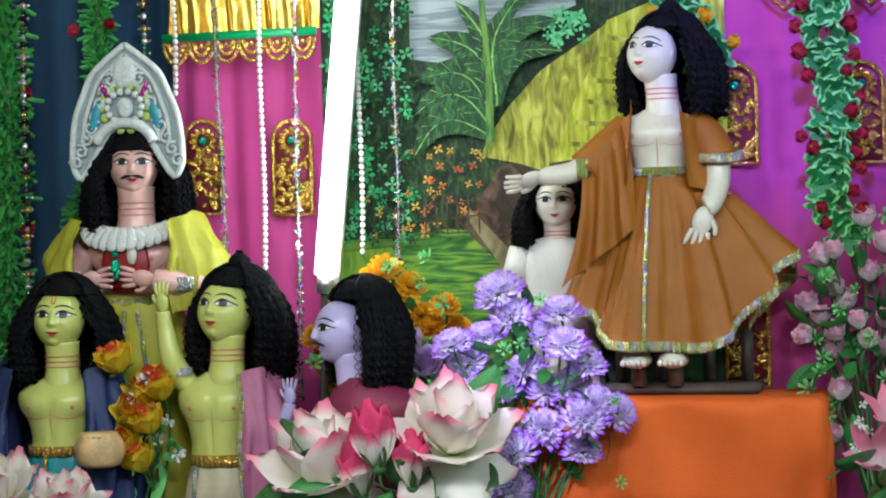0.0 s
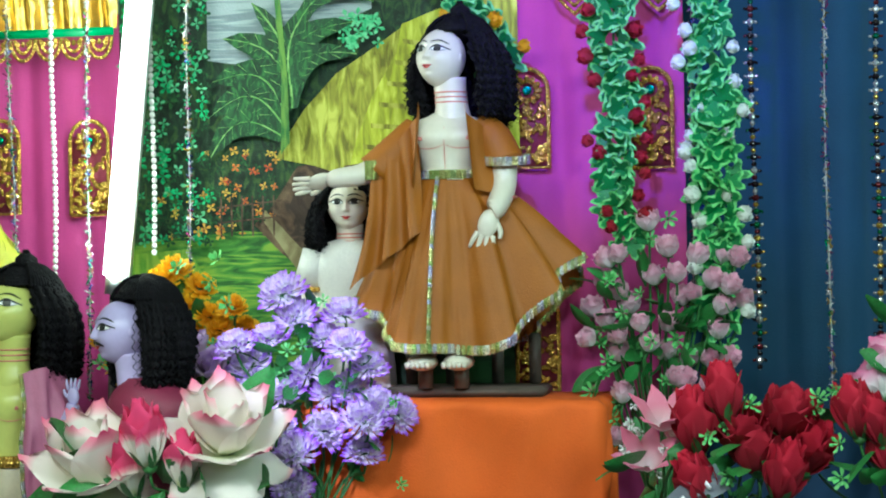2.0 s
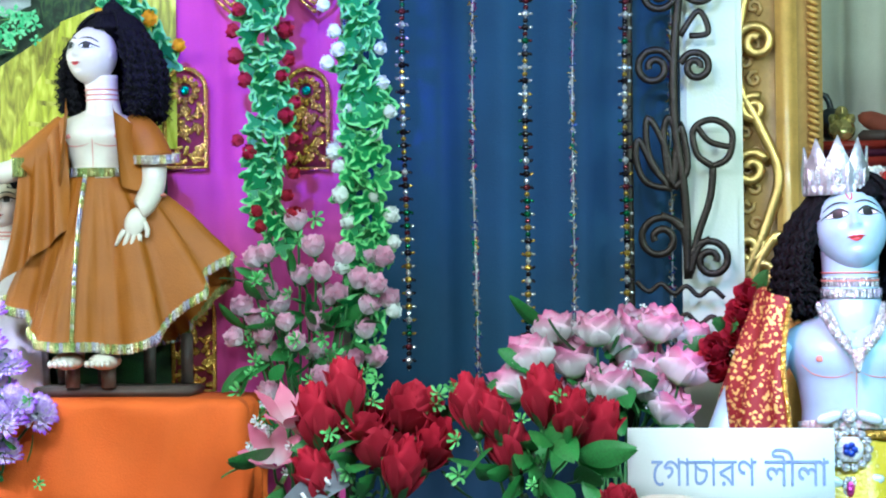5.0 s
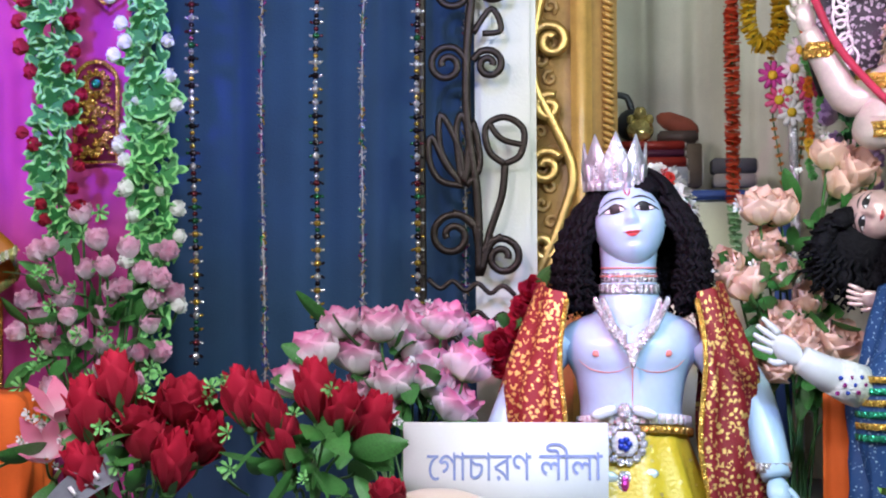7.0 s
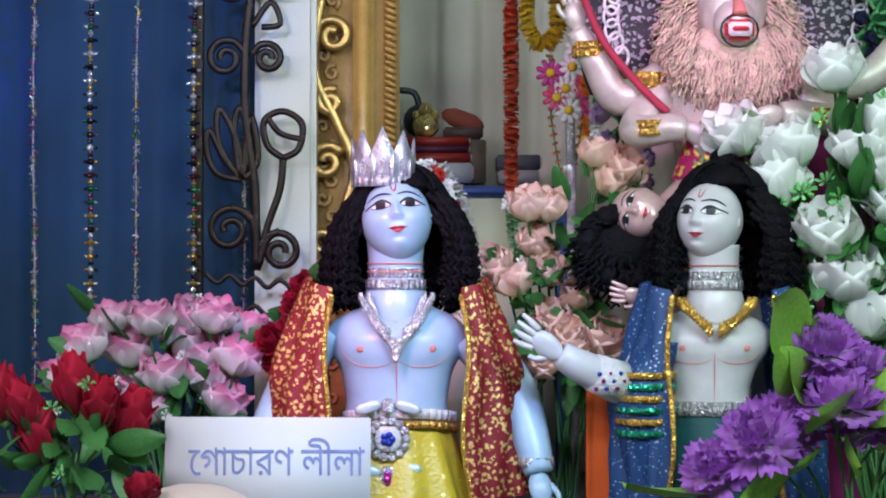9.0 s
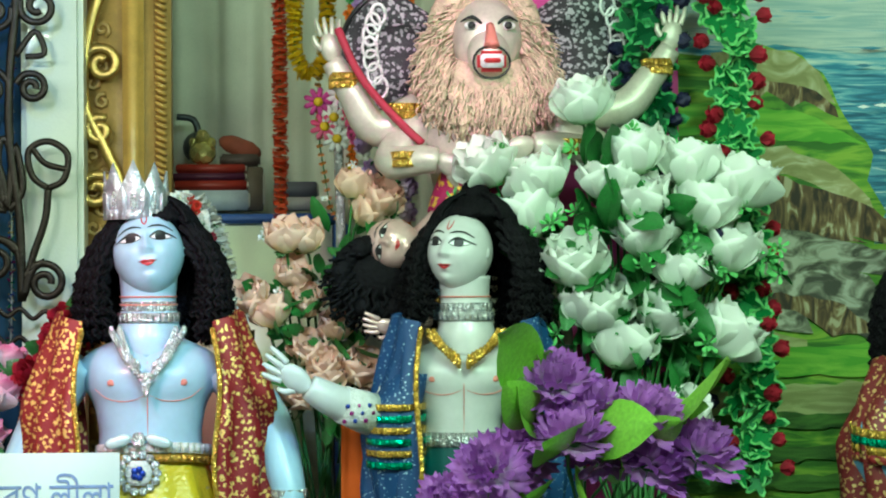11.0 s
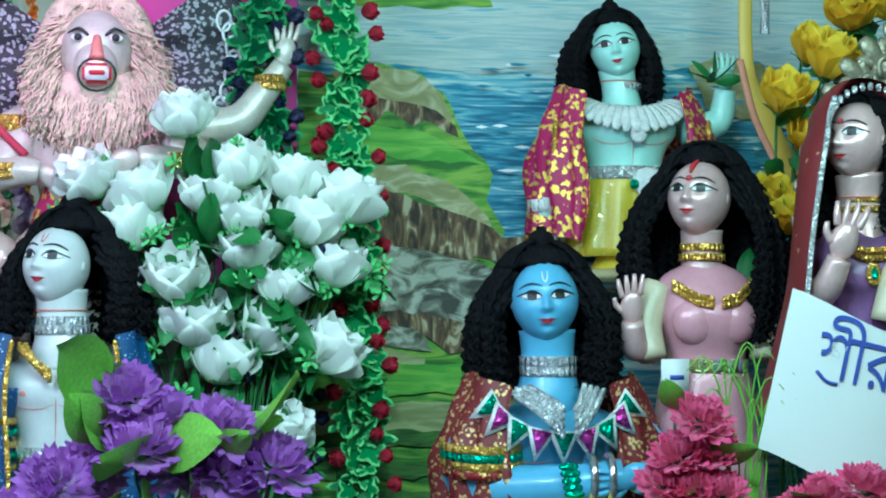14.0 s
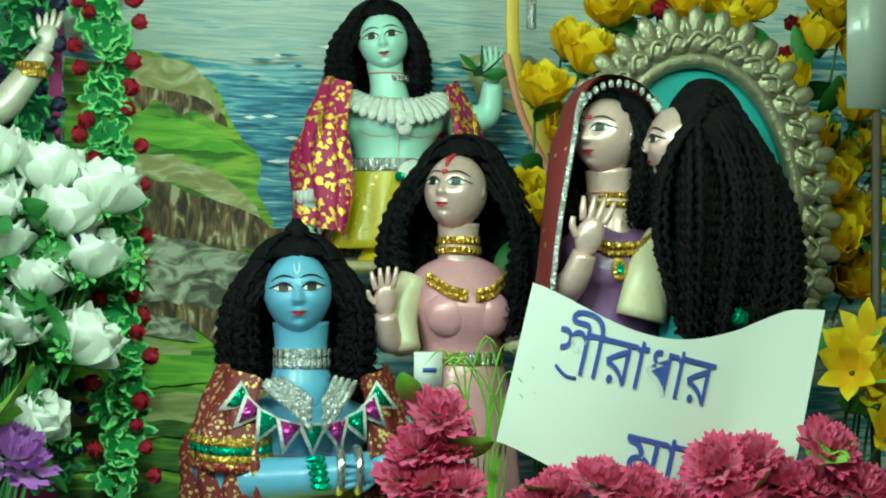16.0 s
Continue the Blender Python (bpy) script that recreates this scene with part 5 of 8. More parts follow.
def robed_figure():
    x, y = -1.085, 3.05
    b = Build()
    s = SKIN["pale"]
    head(b, (x - 0.005, y - 0.01, 1.630), 0.046, s, -24, -12, 2)
    wig(b, (x + 0.020, y + 0.012, 1.636), 0.056, 0.105, 1.15, -20, 0.62, knot=1.15, seed=7)
    neck(b, (x + 0.006, y, 1.597), (x + 0.01, y, 1.545), 0.023, s)
    torso(b, x + 0.004, y, 1.53, 1.44, 0.075, 0.044, s)
    m = OCHRE_CLOTH
    # wide skirt with a flared side
    def skirt(u, v, o=0.0):
        a = 2 * math.pi * u
        k = v ** 0.8
        rx = 0.046 + (0.125 + 0.035 * math.cos(a - 0.3)) * k
        hem = 1.172 + 0.075 * max(0, -math.cos(a)) ** 2 + 0.145 * max(0, math.cos(a)) ** 4
        fold = 0.017 * k * math.sin(10 * a + 2.6 * math.sin(2 * a + 0.6) + 1.6 * v) + 0.006 * k * math.sin(29 * a + 3 * v)
        return (x - 0.002 + (rx + o + fold) * math.cos(a), y + (0.036 + 0.055 * k + o + fold) * math.sin(a), 1.45 + (hem - 1.45) * v + 0.004 * math.sin(7 * a) * v)
    b.grid(lambda u, v: skirt(u, v), 96, 16, m)
    b.grid(lambda u, v: skirt(1 - u, v, -0.003), 96, 16, m)
    edging(b, [Vector(skirt(k / 60, 0.985, 0.002)) for k in range(61)], TRIM, 0.011, 0.005)
    edging(b, [Vector(skirt(0.735, 0.03 + 0.95 * k / 10, 0.004)) for k in range(11)], TRIM, 0.008, 0.005)
    band(b, x, y, 1.447, 0.049, 0.042, 0.014, TRIM, 36)
    # cloth that falls from the raised arm over the hip
    def fall(u, v, o=0.0):
        top = Vector((x - 0.040 - 0.072 * u, y - 0.035 - 0.01 * u, 1.535 - 0.082 * u))
        low = Vector((x - 0.030 - 0.120 * u, y - 0.060, 1.36 - 0.09 * u))
        p = top.lerp(low, v) + Vector((0.010 * math.sin(math.pi * v) * u, 0.008 * math.sin(17 * u + 3 * v) * (0.4 + v) + o, 0))
        return tuple(p)
    b.grid(fall, 22, 10, m)
    b.grid(lambda u, v: fall(1 - u, v, 0.003), 22, 10, m)
    # sleeves and the open coat
    for sx in (-1, 1):
        def coat(u, v, o=0.0):
            a = -1.5 + 3.0 * u
            r = 0.066 + 0.026 * v + 0.004 * math.sin(9 * u + 5 * v) + o
            return (x + 0.004 + sx * max(0.036 + 0.012 * v, math.cos(a) * r), y + math.sin(a) * 0.060, 1.566 - 0.050 * math.cos(a) * (1 - 0.5 * v) - 0.13 * v)
        b.grid(lambda u, v: coat(u, v) if sx > 0 else coat(1 - u, v), 18, 8, m)
        b.grid(lambda u, v: coat(1 - u, v, -0.003) if sx > 0 else coat(u, v, -0.003), 18, 8, m)
    b.tube([(x - 0.048, y, 1.525), (x - 0.074, y - 0.01, 1.49), (x - 0.110, y - 0.02, 1.452)], [0.020, 0.029, 0.034], m, 14, 4)
    arm(b, [(x - 0.075, y - 0.005, 1.50), (x - 0.12, y - 0.03, 1.455), (x - 0.165, y - 0.05, 1.445), (x - 0.175, y - 0.05, 1.445)], [0.02, 0.018, 0.015, 0.013], s, None, (-1, -0.25, -0.25), (0.1, -0.6, 0.6), 0.034)
    band(b, x - 0.112, y - 0.022, 1.456, 0.012, 0.03, 0.03, TRIM, 14)
    b.tube([(x + 0.052, y, 1.528), (x + 0.076, y - 0.005, 1.50), (x + 0.092, y - 0.012, 1.462)], [0.020, 0.029, 0.033], m, 14, 4)
    band(b, x + 0.096, y - 0.012, 1.468, 0.036, 0.036, 0.014, TRIM, 24, 0.004)
    arm(b, [(x + 0.09, y - 0.01, 1.49), (x + 0.093, y - 0.02, 1.43), (x + 0.085, y - 0.045, 1.395), (x + 0.078, y - 0.05, 1.388)], [0.022, 0.02, 0.017, 0.014], s, None, (-0.3, -0.1, -1), (-1, -0.2, 0.3), 0.036)
    for z, r_ in ((1.462, 0.0225), (1.41, 0.0205)):
        b.tube([(x + 0.092 + r_ * math.cos(a), y - 0.02 + r_ * math.sin(a), z) for a in np.linspace(0, 6.283, 15)], 0.0022, BLUSH, 6, 1)
    for sx in (-0.035, 0.022):
        b.ell((x + sx, y - 0.05, 1.157), (0.024, 0.042, 0.014), s, None, 14, 8)
        b.tube([(x + sx, y - 0.02, 1.16), (x + sx, y, 1.25)], 0.016, s, 10, 1)
        for k in range(5):
            b.ell((x + sx - 0.016 + 0.008 * k, y - 0.09, 1.154), (0.0045, 0.009, 0.006), s, None, 8, 6)
        b.tube([(x + sx, y - 0.03, 1.115), (x + sx, y - 0.03, 1.15)], [0.012, 0.012], DARKWOOD, 8, 1)
    statue("robed_statue", b, "tall pale clay statue in an ochre robe with sequined hems", (x, y, 1.10))


def crowned_figure():
    x, y = 0.055, 2.90
    b = Build()
    s = SKIN["bluewhite"]
    head(b, (x - 0.001, y - 0.012, 1.340), 0.061, s, 2, -20, -6, mark=LIP)
    wig(b, (x + 0.004, y + 0.020, 1.346), 0.067, 0.135, 1.25, 5, 0.62, seed=8)
    neck(b, (x - 0.002, y, 1.31), (x - 0.002, y, 1.235), 0.036, s, 2)
    torso(b, x + 0.0, y, 1.205, 1.055, 0.100, 0.072, s)
    # crown of tall points, worn to one side
    silver = mat("silver_card", (0.70, 0.72, 0.76), 0.3, 0.6, 0.1, 60, 0.6, 260)
    for k in range(5):
        a = math.pi * (0.06 + 0.88 * k / 4)
        px, py = x - 0.020 - 0.040 * math.cos(a), y - 0.042 * math.sin(a) + 0.012
        sd, up_ = Vector((math.sin(a), -math.cos(a), 0)), Vector((-math.cos(a) * 0.05, -math.sin(a) * 0.05, 1))
        hh = 0.056 + 0.016 * math.sin(a)
        P = [Vector((px, py, 1.393)) + sd * w * 0.020 + up_ * v * hh for w, v in ((-1, 0), (-1.15, 0.45), (-0.5, 0.8), (0, 1.12), (0.5, 0.8), (1.15, 0.45), (1, 0))]
        nrm = Vector((-math.cos(a), -math.sin(a), 0)) * 0.003
        b.rings([P, [p + nrm for p in P]], silver)
        b.ell(Vector((px, py, 1.415)) + nrm, (0.006, 0.004, 0.017), SILVER, turn3(0, 0, math.degrees(a) + 90), 8, 6)
    band(b, x - 0.020, y + 0.01, 1.396, 0.044, 0.044, 0.014, silver, 26)
    for k, (zz, rr) in enumerate(((1.266, 0.038), (1.250, 0.042))):
        band(b, x - 0.002, y, zz, rr, rr, 0.014, SILVER, 26)
    for sx in (-1, 1):
        for w in (0.0, 0.012):
            edging(b, [(x + sx * (0.052 - w), y - 0.045, 1.235), (x + sx * (0.03 - w * .5), y - 0.072, 1.195), (x + sx * 0.004, y - 0.082, 1.165 + w)], SILVER, 0.009, 0.005)
        shawl(b, x, y, 1.232, 0.146, 0.93, RED_BROCADE, sx, GOLD, dep=0.46, inner=0.62)
    for k in range(5):
        b.ell((x, y - 0.084, 1.17 - 0.006 * k), (0.012 - 0.002 * k, 0.004, 0.006), SILVER, None, 8, 6)
    arm(b, [(x - 0.10, y, 1.19), (x - 0.15, y + 0.01, 1.11), (x - 0.19, y - 0.01, 1.02), (x - 0.2, y - 0.03, 0.96)], [0.036, 0.032, 0.026, 0.02], s, None, (-0.2, -0.3, -1), (1, 0, 0), 0.034)
    arm(b, [(x + 0.105, y, 1.18), (x + 0.165, y + 0.0, 1.10), (x + 0.192, y - 0.03, 1.02), (x + 0.2, y - 0.045, 0.985)], [0.036, 0.034, 0.026, 0.02], s, None, (0.1, -0.4, -1), (-1, 0, 0), 0.038)
    band(b, x + 0.196, y - 0.036, 1.0, 0.024, 0.022, 0.014, SILVER, 18)
    b.loft([(x, y, 1.06, 0.076, 0.058), (x, y, 1.02, 0.085, 0.065), (x, y, STAGE, 0.13, 0.10)], YELLOW_SATIN, 48, 0.09, 12)
    band(b, x + 0.004, y, 1.060, 0.080, 0.062, 0.014, LACE, 40, -0.01)
    band(b, x + 0.004, y, 1.045, 0.082, 0.064, 0.010, GOLD, 40, -0.01)
    # round buckle with leaf drops
    bx, bz = x - 0.012, 1.035
    for k in range(14):
        a = 2 * math.pi * k / 14
        b.ell((bx + 0.026 * math.cos(a), y - 0.072, bz + 0.026 * math.sin(a)), (0.0065, 0.004, 0.0065), SILVER, None, 8, 6)
    b.ell((bx, y - 0.07, bz), (0.02, 0.006, 0.02), LACE, None, 14, 6)
    for k in range(5):
        a = 2 * math.pi * k / 5
        b.ell((bx + 0.006 * math.cos(a), y - 0.077, bz + 0.006 * math.sin(a)), (0.005, 0.003, 0.005), mat("cobalt_foil", (0.02, 0.05, 0.35), 0.3, 0.5), None, 8, 6)
    for sx in (-1, 1):
        for z in (0.044, -0.044):
            b.ell((bx + sx * 0.028, y - 0.07, bz + z), (0.02, 0.004, 0.009), mat("silver_leaf", (0.62, 0.75, 0.78), 0.4, 0.3), turn3(0, sx * (18 if z > 0 else -12), 0), 10, 6)
    b.ell((bx, y - 0.07, bz - 0.055), (0.012, 0.005, 0.02), SILVER, None, 10, 6).ell((bx, y - 0.074, bz - 0.055), (0.006, 0.004, 0.012), PINK_FOIL, None, 8, 6)
    b.ell((bx, y - 0.07, bz + 0.046), (0.010, 0.005, 0.012), SILVER, None, 10, 6)
    statue("crowned_statue", b, "pale blue clay statue with silver crown and red brocade shawl", (x, y, STAGE))


def blue_shawl_figure():
    x, y = 0.505, 2.85
    b = Build()
    s = SKIN["white"]
    head(b, (x - 0.011, y - 0.012, 1.339), 0.055, s, -33, -10, 3, mark=LIP)
    wig(b, (x + 0.012, y + 0.016, 1.350), 0.064, 0.115, 1.25, -12, 0.62, knot=1.2, seed=9)
    neck(b, (x - 0.004, y, 1.305), (x - 0.002, y, 1.235), 0.032, s, 1)
    torso(b, x - 0.01, y, 1.20, 1.075, 0.088, 0.055, s)
    for zz, rr in ((1.262, 0.035), (1.249, 0.037)):
        band(b, x - 0.002, y, zz, rr, rr, 0.013, SILVER, 24)
    for sx in (-1, 1):
        for w in (0, 0.008):
            edging(b, [(x - 0.006 + sx * (0.055 - w), y - 0.045, 1.228), (x - 0.008 + sx * 0.03, y - 0.068, 1.205), (x - 0.012, y - 0.07, 1.178 + w)], GOLD, 0.010, 0.005)
        shawl(b, x, y, 1.232, 0.116, 0.92, BLUE_BROCADE, sx, GOLD, inner=0.60)
    arm(b, [(x - 0.09, y, 1.18), (x - 0.12, y - 0.02, 1.11), (x - 0.19, y - 0.06, 1.135), (x - 0.225, y - 0.07, 1.155)], [0.032, 0.03, 0.024, 0.018], s, None, (-0.8, -0.1, 0.5), (0.3, -0.2, 0.9), 0.04)
    b.tube([(x - 0.135, y - 0.035, 1.113), (x - 0.18, y - 0.058, 1.13)], [0.03, 0.026], LACE, 14, 1)
    for k in range(9):
        b.ell((x - 0.137 - 0.005 * k, y - 0.066 - 0.002 * k, 1.118 + 0.012 * math.sin(2.1 * k)), (0.0035,) * 3, MATS["cobalt_foil"] if k % 2 else PINK_FOIL, None, 6, 5)
    b.loft([(x - 0.08, y - 0.02, 1.17, 0.03, 0.036), (x - 0.105, y - 0.03, 1.12, 0.036, 0.042), (x - 0.105, y - 0.03, 1.06, 0.04, 0.04), (x - 0.10, y - 0.03, 0.98, 0.03, 0.03)], BLUE_BROCADE, 24, 0.05, 7)
    for k in range(6):
        band(b, x - 0.104, y - 0.03, 1.125 - 0.016 * k, 0.04, 0.045, 0.009, GOLD if k % 2 == 0 else GREEN_FOIL, 22)
    b.loft([(x - 0.01, y, 1.08, 0.058, 0.05), (x - 0.01, y, 1.0, 0.07, 0.06), (x - 0.01, y, STAGE, 0.10, 0.08)], cloth("dark_teal_cloth", (0.01, 0.09, 0.09)), 40, 0.07, 10)
    band(b, x - 0.01, y, 1.078, 0.060, 0.052, 0.020, SILVER, 36)
    statue("doll_statue", b, "white clay statue with black curls and blue glitter shawl", (x, y, STAGE))


def lion_figure():
    x, y = 0.548, 3.0
    b = Build()
    s = mat("tarnished_silver_paint", (0.58, 0.54, 0.46), 0.38, 0.25, 0.2, 30, 0.15)
    b.ell((x, y - 0.02, 1.657), (0.052, 0.05, 0.062), s, None, 22, 14)
    b.ell((x - 0.002, y - 0.062, 1.630), (0.032, 0.026, 0.036), s, None, 16, 10)
    b.tube([(x, y - 0.07, 1.672), (x, y - 0.088, 1.650), (x, y - 0.094, 1.639)], [0.006, 0.009, 0.012], BLUSH, 10, 3)
    b.box((x, y - 0.088, 1.617), (0.042, 0.02, 0.030), LIP, 0.009)
    b.box((x, y - 0.098, 1.617), (0.034, 0.008, 0.020), WHITE_PAINT, 0.004)
    b.box((x, y - 0.102, 1.617), (0.024, 0.006, 0.007), LIP, 0.003)
    b.tube([(x + 0.027 * math.cos(a), y - 0.09, 1.616 + 0.024 * math.sin(a)) for a in np.linspace(0, 6.283, 17)], 0.0018, INK, 6, 1)
    for sx in (-1, 1):
        b.ell((x + sx * 0.027, y - 0.062, 1.672), (0.0115, 0.007, 0.0065), WHITE_PAINT, turn3(0, 0, -sx * 20), 10, 8)
        b.ell((x + sx * 0.027, y - 0.069, 1.672), (0.006, 0.004, 0.006), INK, None, 8, 6)
        b.tube([(x + sx * 0.012, y - 0.066, 1.675), (x + sx * 0.026, y - 0.066, 1.685), (x + sx * 0.042, y - 0.056, 1.679)], [0.002, 0.003, 0.001], INK, 6, 3)
    # woolly mane: a ring of thick tufts and a long beard
    r = random.Random(21)
    roots, tips = [], []
    for k in range(900):
        a = r.uniform(-0.4, math.pi + 0.4)
        q = r.uniform(0.75, 1.0)
        roots.append((x + 0.058 * q * math.cos(a), y + r.uniform(-0.03, 0.04), 1.662 + 0.072 * q * math.sin(a)))
        tips.append((x + 0.108 * math.cos(a) * r.uniform(0.85, 1.1), y + r.uniform(-0.02, 0.05), 1.665 + 0.085 * math.sin(a) - r.uniform(0.02, 0.14)))
    for k in range(800):
        u = r.uniform(-1, 1)
        roots.append((x + 0.065 * u, y - 0.045 + 0.02 * abs(u), 1.618 - 0.022 * (1 - abs(u)) + r.uniform(-0.03, 0.02) * abs(u)))
        tips.append((x + 0.10 * u + r.uniform(-0.01, 0.01), y - 0.075 + r.uniform(0, 0.03), 1.555 - 0.045 * (1 - u * u) + r.uniform(-0.02, 0.035)))
    b.ell((x, y + 0.02, 1.67), (0.088, 0.05, 0.095), MANE, None, 24, 14)
    b.ell((x, y - 0.015, 1.575), (0.085, 0.05, 0.065), MANE, None, 20, 12)
    wavy(b, roots, tips, 0.0022, MANE, 3, 0.004, 5, 3)
    b.loft([(x, y, 1.60, 0.04, 0.03), (x, y, 1.57, 0.10, 0.05), (x, y, 1.52, 0.115, 0.06), (x + 0.01, y, 1.46, 0.095, 0.058), (x + 0.01, y, 1.38, 0.09, 0.06), (x + 0.01, y, 1.2, 0.12, 0.07), (x + 0.01, y, STAGE, 0.14, 0.08)], s, 28)
    # arms: one raised at each side, two bent in front
    arm(b, [(x - 0.10, y, 1.55), (x - 0.165, y - 0.01, 1.525), (x - 0.20, y - 0.02, 1.575), (x - 0.230, y - 0.02, 1.625)], [0.032, 0.027, 0.022, 0.016], s, None, (-0.1, 0, 1), (1, 0, 0), 0.036)
    arm(b, [(x + 0.10, y, 1.55), (x + 0.20, y - 0.01, 1.555), (x + 0.245, y - 0.01, 1.60), (x + 0.277, y - 0.01, 1.645)], [0.032, 0.027, 0.022, 0.016], s, None, (0.1, 0, 1), (1, 0, 0), 0.036)
    arm(b, [(x - 0.10, y - 0.01, 1.53), (x - 0.145, y - 0.05, 1.475), (x - 0.10, y - 0.09, 1.475), (x - 0.08, y - 0.095, 1.472)], [0.03, 0.026, 0.021, 0.017], s, None, (1, -0.1, -0.4), (0, -0.3, 1), 0.04)
    arm(b, [(x + 0.10, y - 0.01, 1.53), (x + 0.16, y - 0.05, 1.49), (x + 0.08, y - 0.085, 1.495), (x + 0.06, y - 0.09, 1.495)], [0.03, 0.026, 0.021, 0.017], s, None, (-1, -0.1, -0.2), (0, -0.3, 1), 0.04)
    for p, q in (((x - 0.212, y - 0.02, 1.595), 0.022), ((x + 0.257, y - 0.01, 1.617), 0.022), ((x - 0.12, y - 0.075, 1.475), 0.026), ((x + 0.11, y - 0.07, 1.493), 0.026), ((x - 0.12, y, 1.55), 0.036), ((x + 0.15, y, 1.552), 0.031)):
        for w in (-0.006, 0.006):
            band(b, p[0], p[1], p[2] + w, q, q, 0.011, GOLD, 18)
    # broad fanned hood of dark lace behind the head
    for sx in (-1, 1):
        def hood(u, v, o=0.0):
            a = -0.45 + 1.35 * u
            rr = 0.05 + (0.205 if sx > 0 else 0.160) * v
            return (x + sx * rr * math.cos(a) * 1.05, y + 0.055 + o + 0.01 * math.sin(8 * a), 1.64 + rr * math.sin(a) * 0.8 - 0.03 * v + 0.02 * math.sin(3 * u))
        b.grid(lambda u, v: hood(u, v) if sx > 0 else hood(1 - u, v), 16, 10, BLACKNET)
        b.grid(lambda u, v: hood(1 - u, v, 0.004) if sx > 0 else hood(u, v, 0.004), 16, 10, BLACKNET)
        b.tube([hood(k / 12, 1.0) for k in range(13)], 0.004, INK, 6, 2)
        for k in range(7):
            cx, _, cz = hood(0.12 + 0.10 * k, 0.66 + 0.02 * k)
            b.tube([(cx + 0.011 * math.cos(a), y + 0.045, cz + 0.016 * math.sin(a)) for a in np.linspace(0, 6.283, 13)], 0.0025, WHITE_PAINT, 6, 1)
    red = mat("red_cord", (0.35, 0.02, 0.05), 0.7)
    b.tube([(x - 0.222, y - 0.045, 1.67), (x - 0.19, y - 0.05, 1.60), (x - 0.14, y - 0.05, 1.54), (x - 0.10, y - 0.06, 1.50)], 0.006, red, 8, 4)
    statue("lion_statue", b, "silver clay statue with lion head, woolly mane and four arms", (x, y, STAGE))


def lying_figure():
    x, y = 0.40, 2.93
    b = Build()
    s = SKIN["pearl"]
    head(b, (x + 0.005, y - 0.015, 1.352), 0.044, s, 0, -28, -78)
    b.ell((x - 0.018, y + 0.012, 1.31), (0.062, 0.045, 0.055), HAIR, None, 20, 12)
    r = random.Random(4)
    for k in range(60):
        a = r.uniform(0, 6.283)
        b.ell((x - 0.018 + 0.055 * math.cos(a), y - 0.005 + r.uniform(-0.02, 0.03), 1.305 + 0.048 * math.sin(a)), (0.016,) * 3, HAIR, None, 8, 6)
    roots = [(x - 0.018 + 0.02 * math.cos(q), y - 0.01, 1.325 + 0.02 * math.sin(q)) for q in np.linspace(0, 6.2, 150)]
    tips = [(x - 0.022 + r.uniform(0.055, 0.082) * math.cos(q), y + r.uniform(-0.045, 0.03), 1.298 + r.uniform(0.05, 0.075) * math.sin(q) - 0.01) for q in np.linspace(0, 6.2, 150)]
    wavy(b, roots, tips, 0.0035, HAIR, 4, 0.006, 9)
    b.tube([(x + 0.045, y, 1.36), (x + 0.085, y + 0.01, 1.39)], [0.02, 0.026], s, 12, 1)
    b.tube([(x + 0.075, y + 0.01, 1.385), (x + 0.11, y + 0.02, 1.42), (x + 0.15, y + 0.02, 1.47)], [0.028, 0.05, 0.055], MAGENTA_BROCADE, 16, 3)
    b.tube([(x + 0.105, y, 1.37), (x + 0.08, y - 0.02, 1.31), (x + 0.05, y - 0.03, 1.25)], [0.026, 0.022, 0.018], SKIN["bluewhite"], 12, 3)
    arm(b, [(x + 0.05, y - 0.03, 1.25), (x + 0.02, y - 0.04, 1.235), (x + 0.01, y - 0.04, 1.23)], [0.018, 0.015, 0.013], SKIN["pearl"], None, (-1, -0.2, 0.2), (0, -0.5, 1), 0.03)
    band(b, x + 0.062, y - 0.026, 1.272, 0.026, 0.024, 0.012, GOLD, 16)
    b.loft([(x + 0.14, y + 0.03, 1.46, 0.05, 0.03), (x + 0.13, y + 0.04, 1.3, 0.04, 0.025), (x + 0.12, y + 0.04, STAGE, 0.05, 0.03)], MAROON, 20)
    edging(b, [(x + 0.065, y - 0.02, 1.375), (x + 0.10, y - 0.03, 1.40), (x + 0.14, y - 0.04, 1.45)], GOLD, 0.009)
    statue("doll_statue", b, "clay doll lying back with loose black hair", (x, y, STAGE))


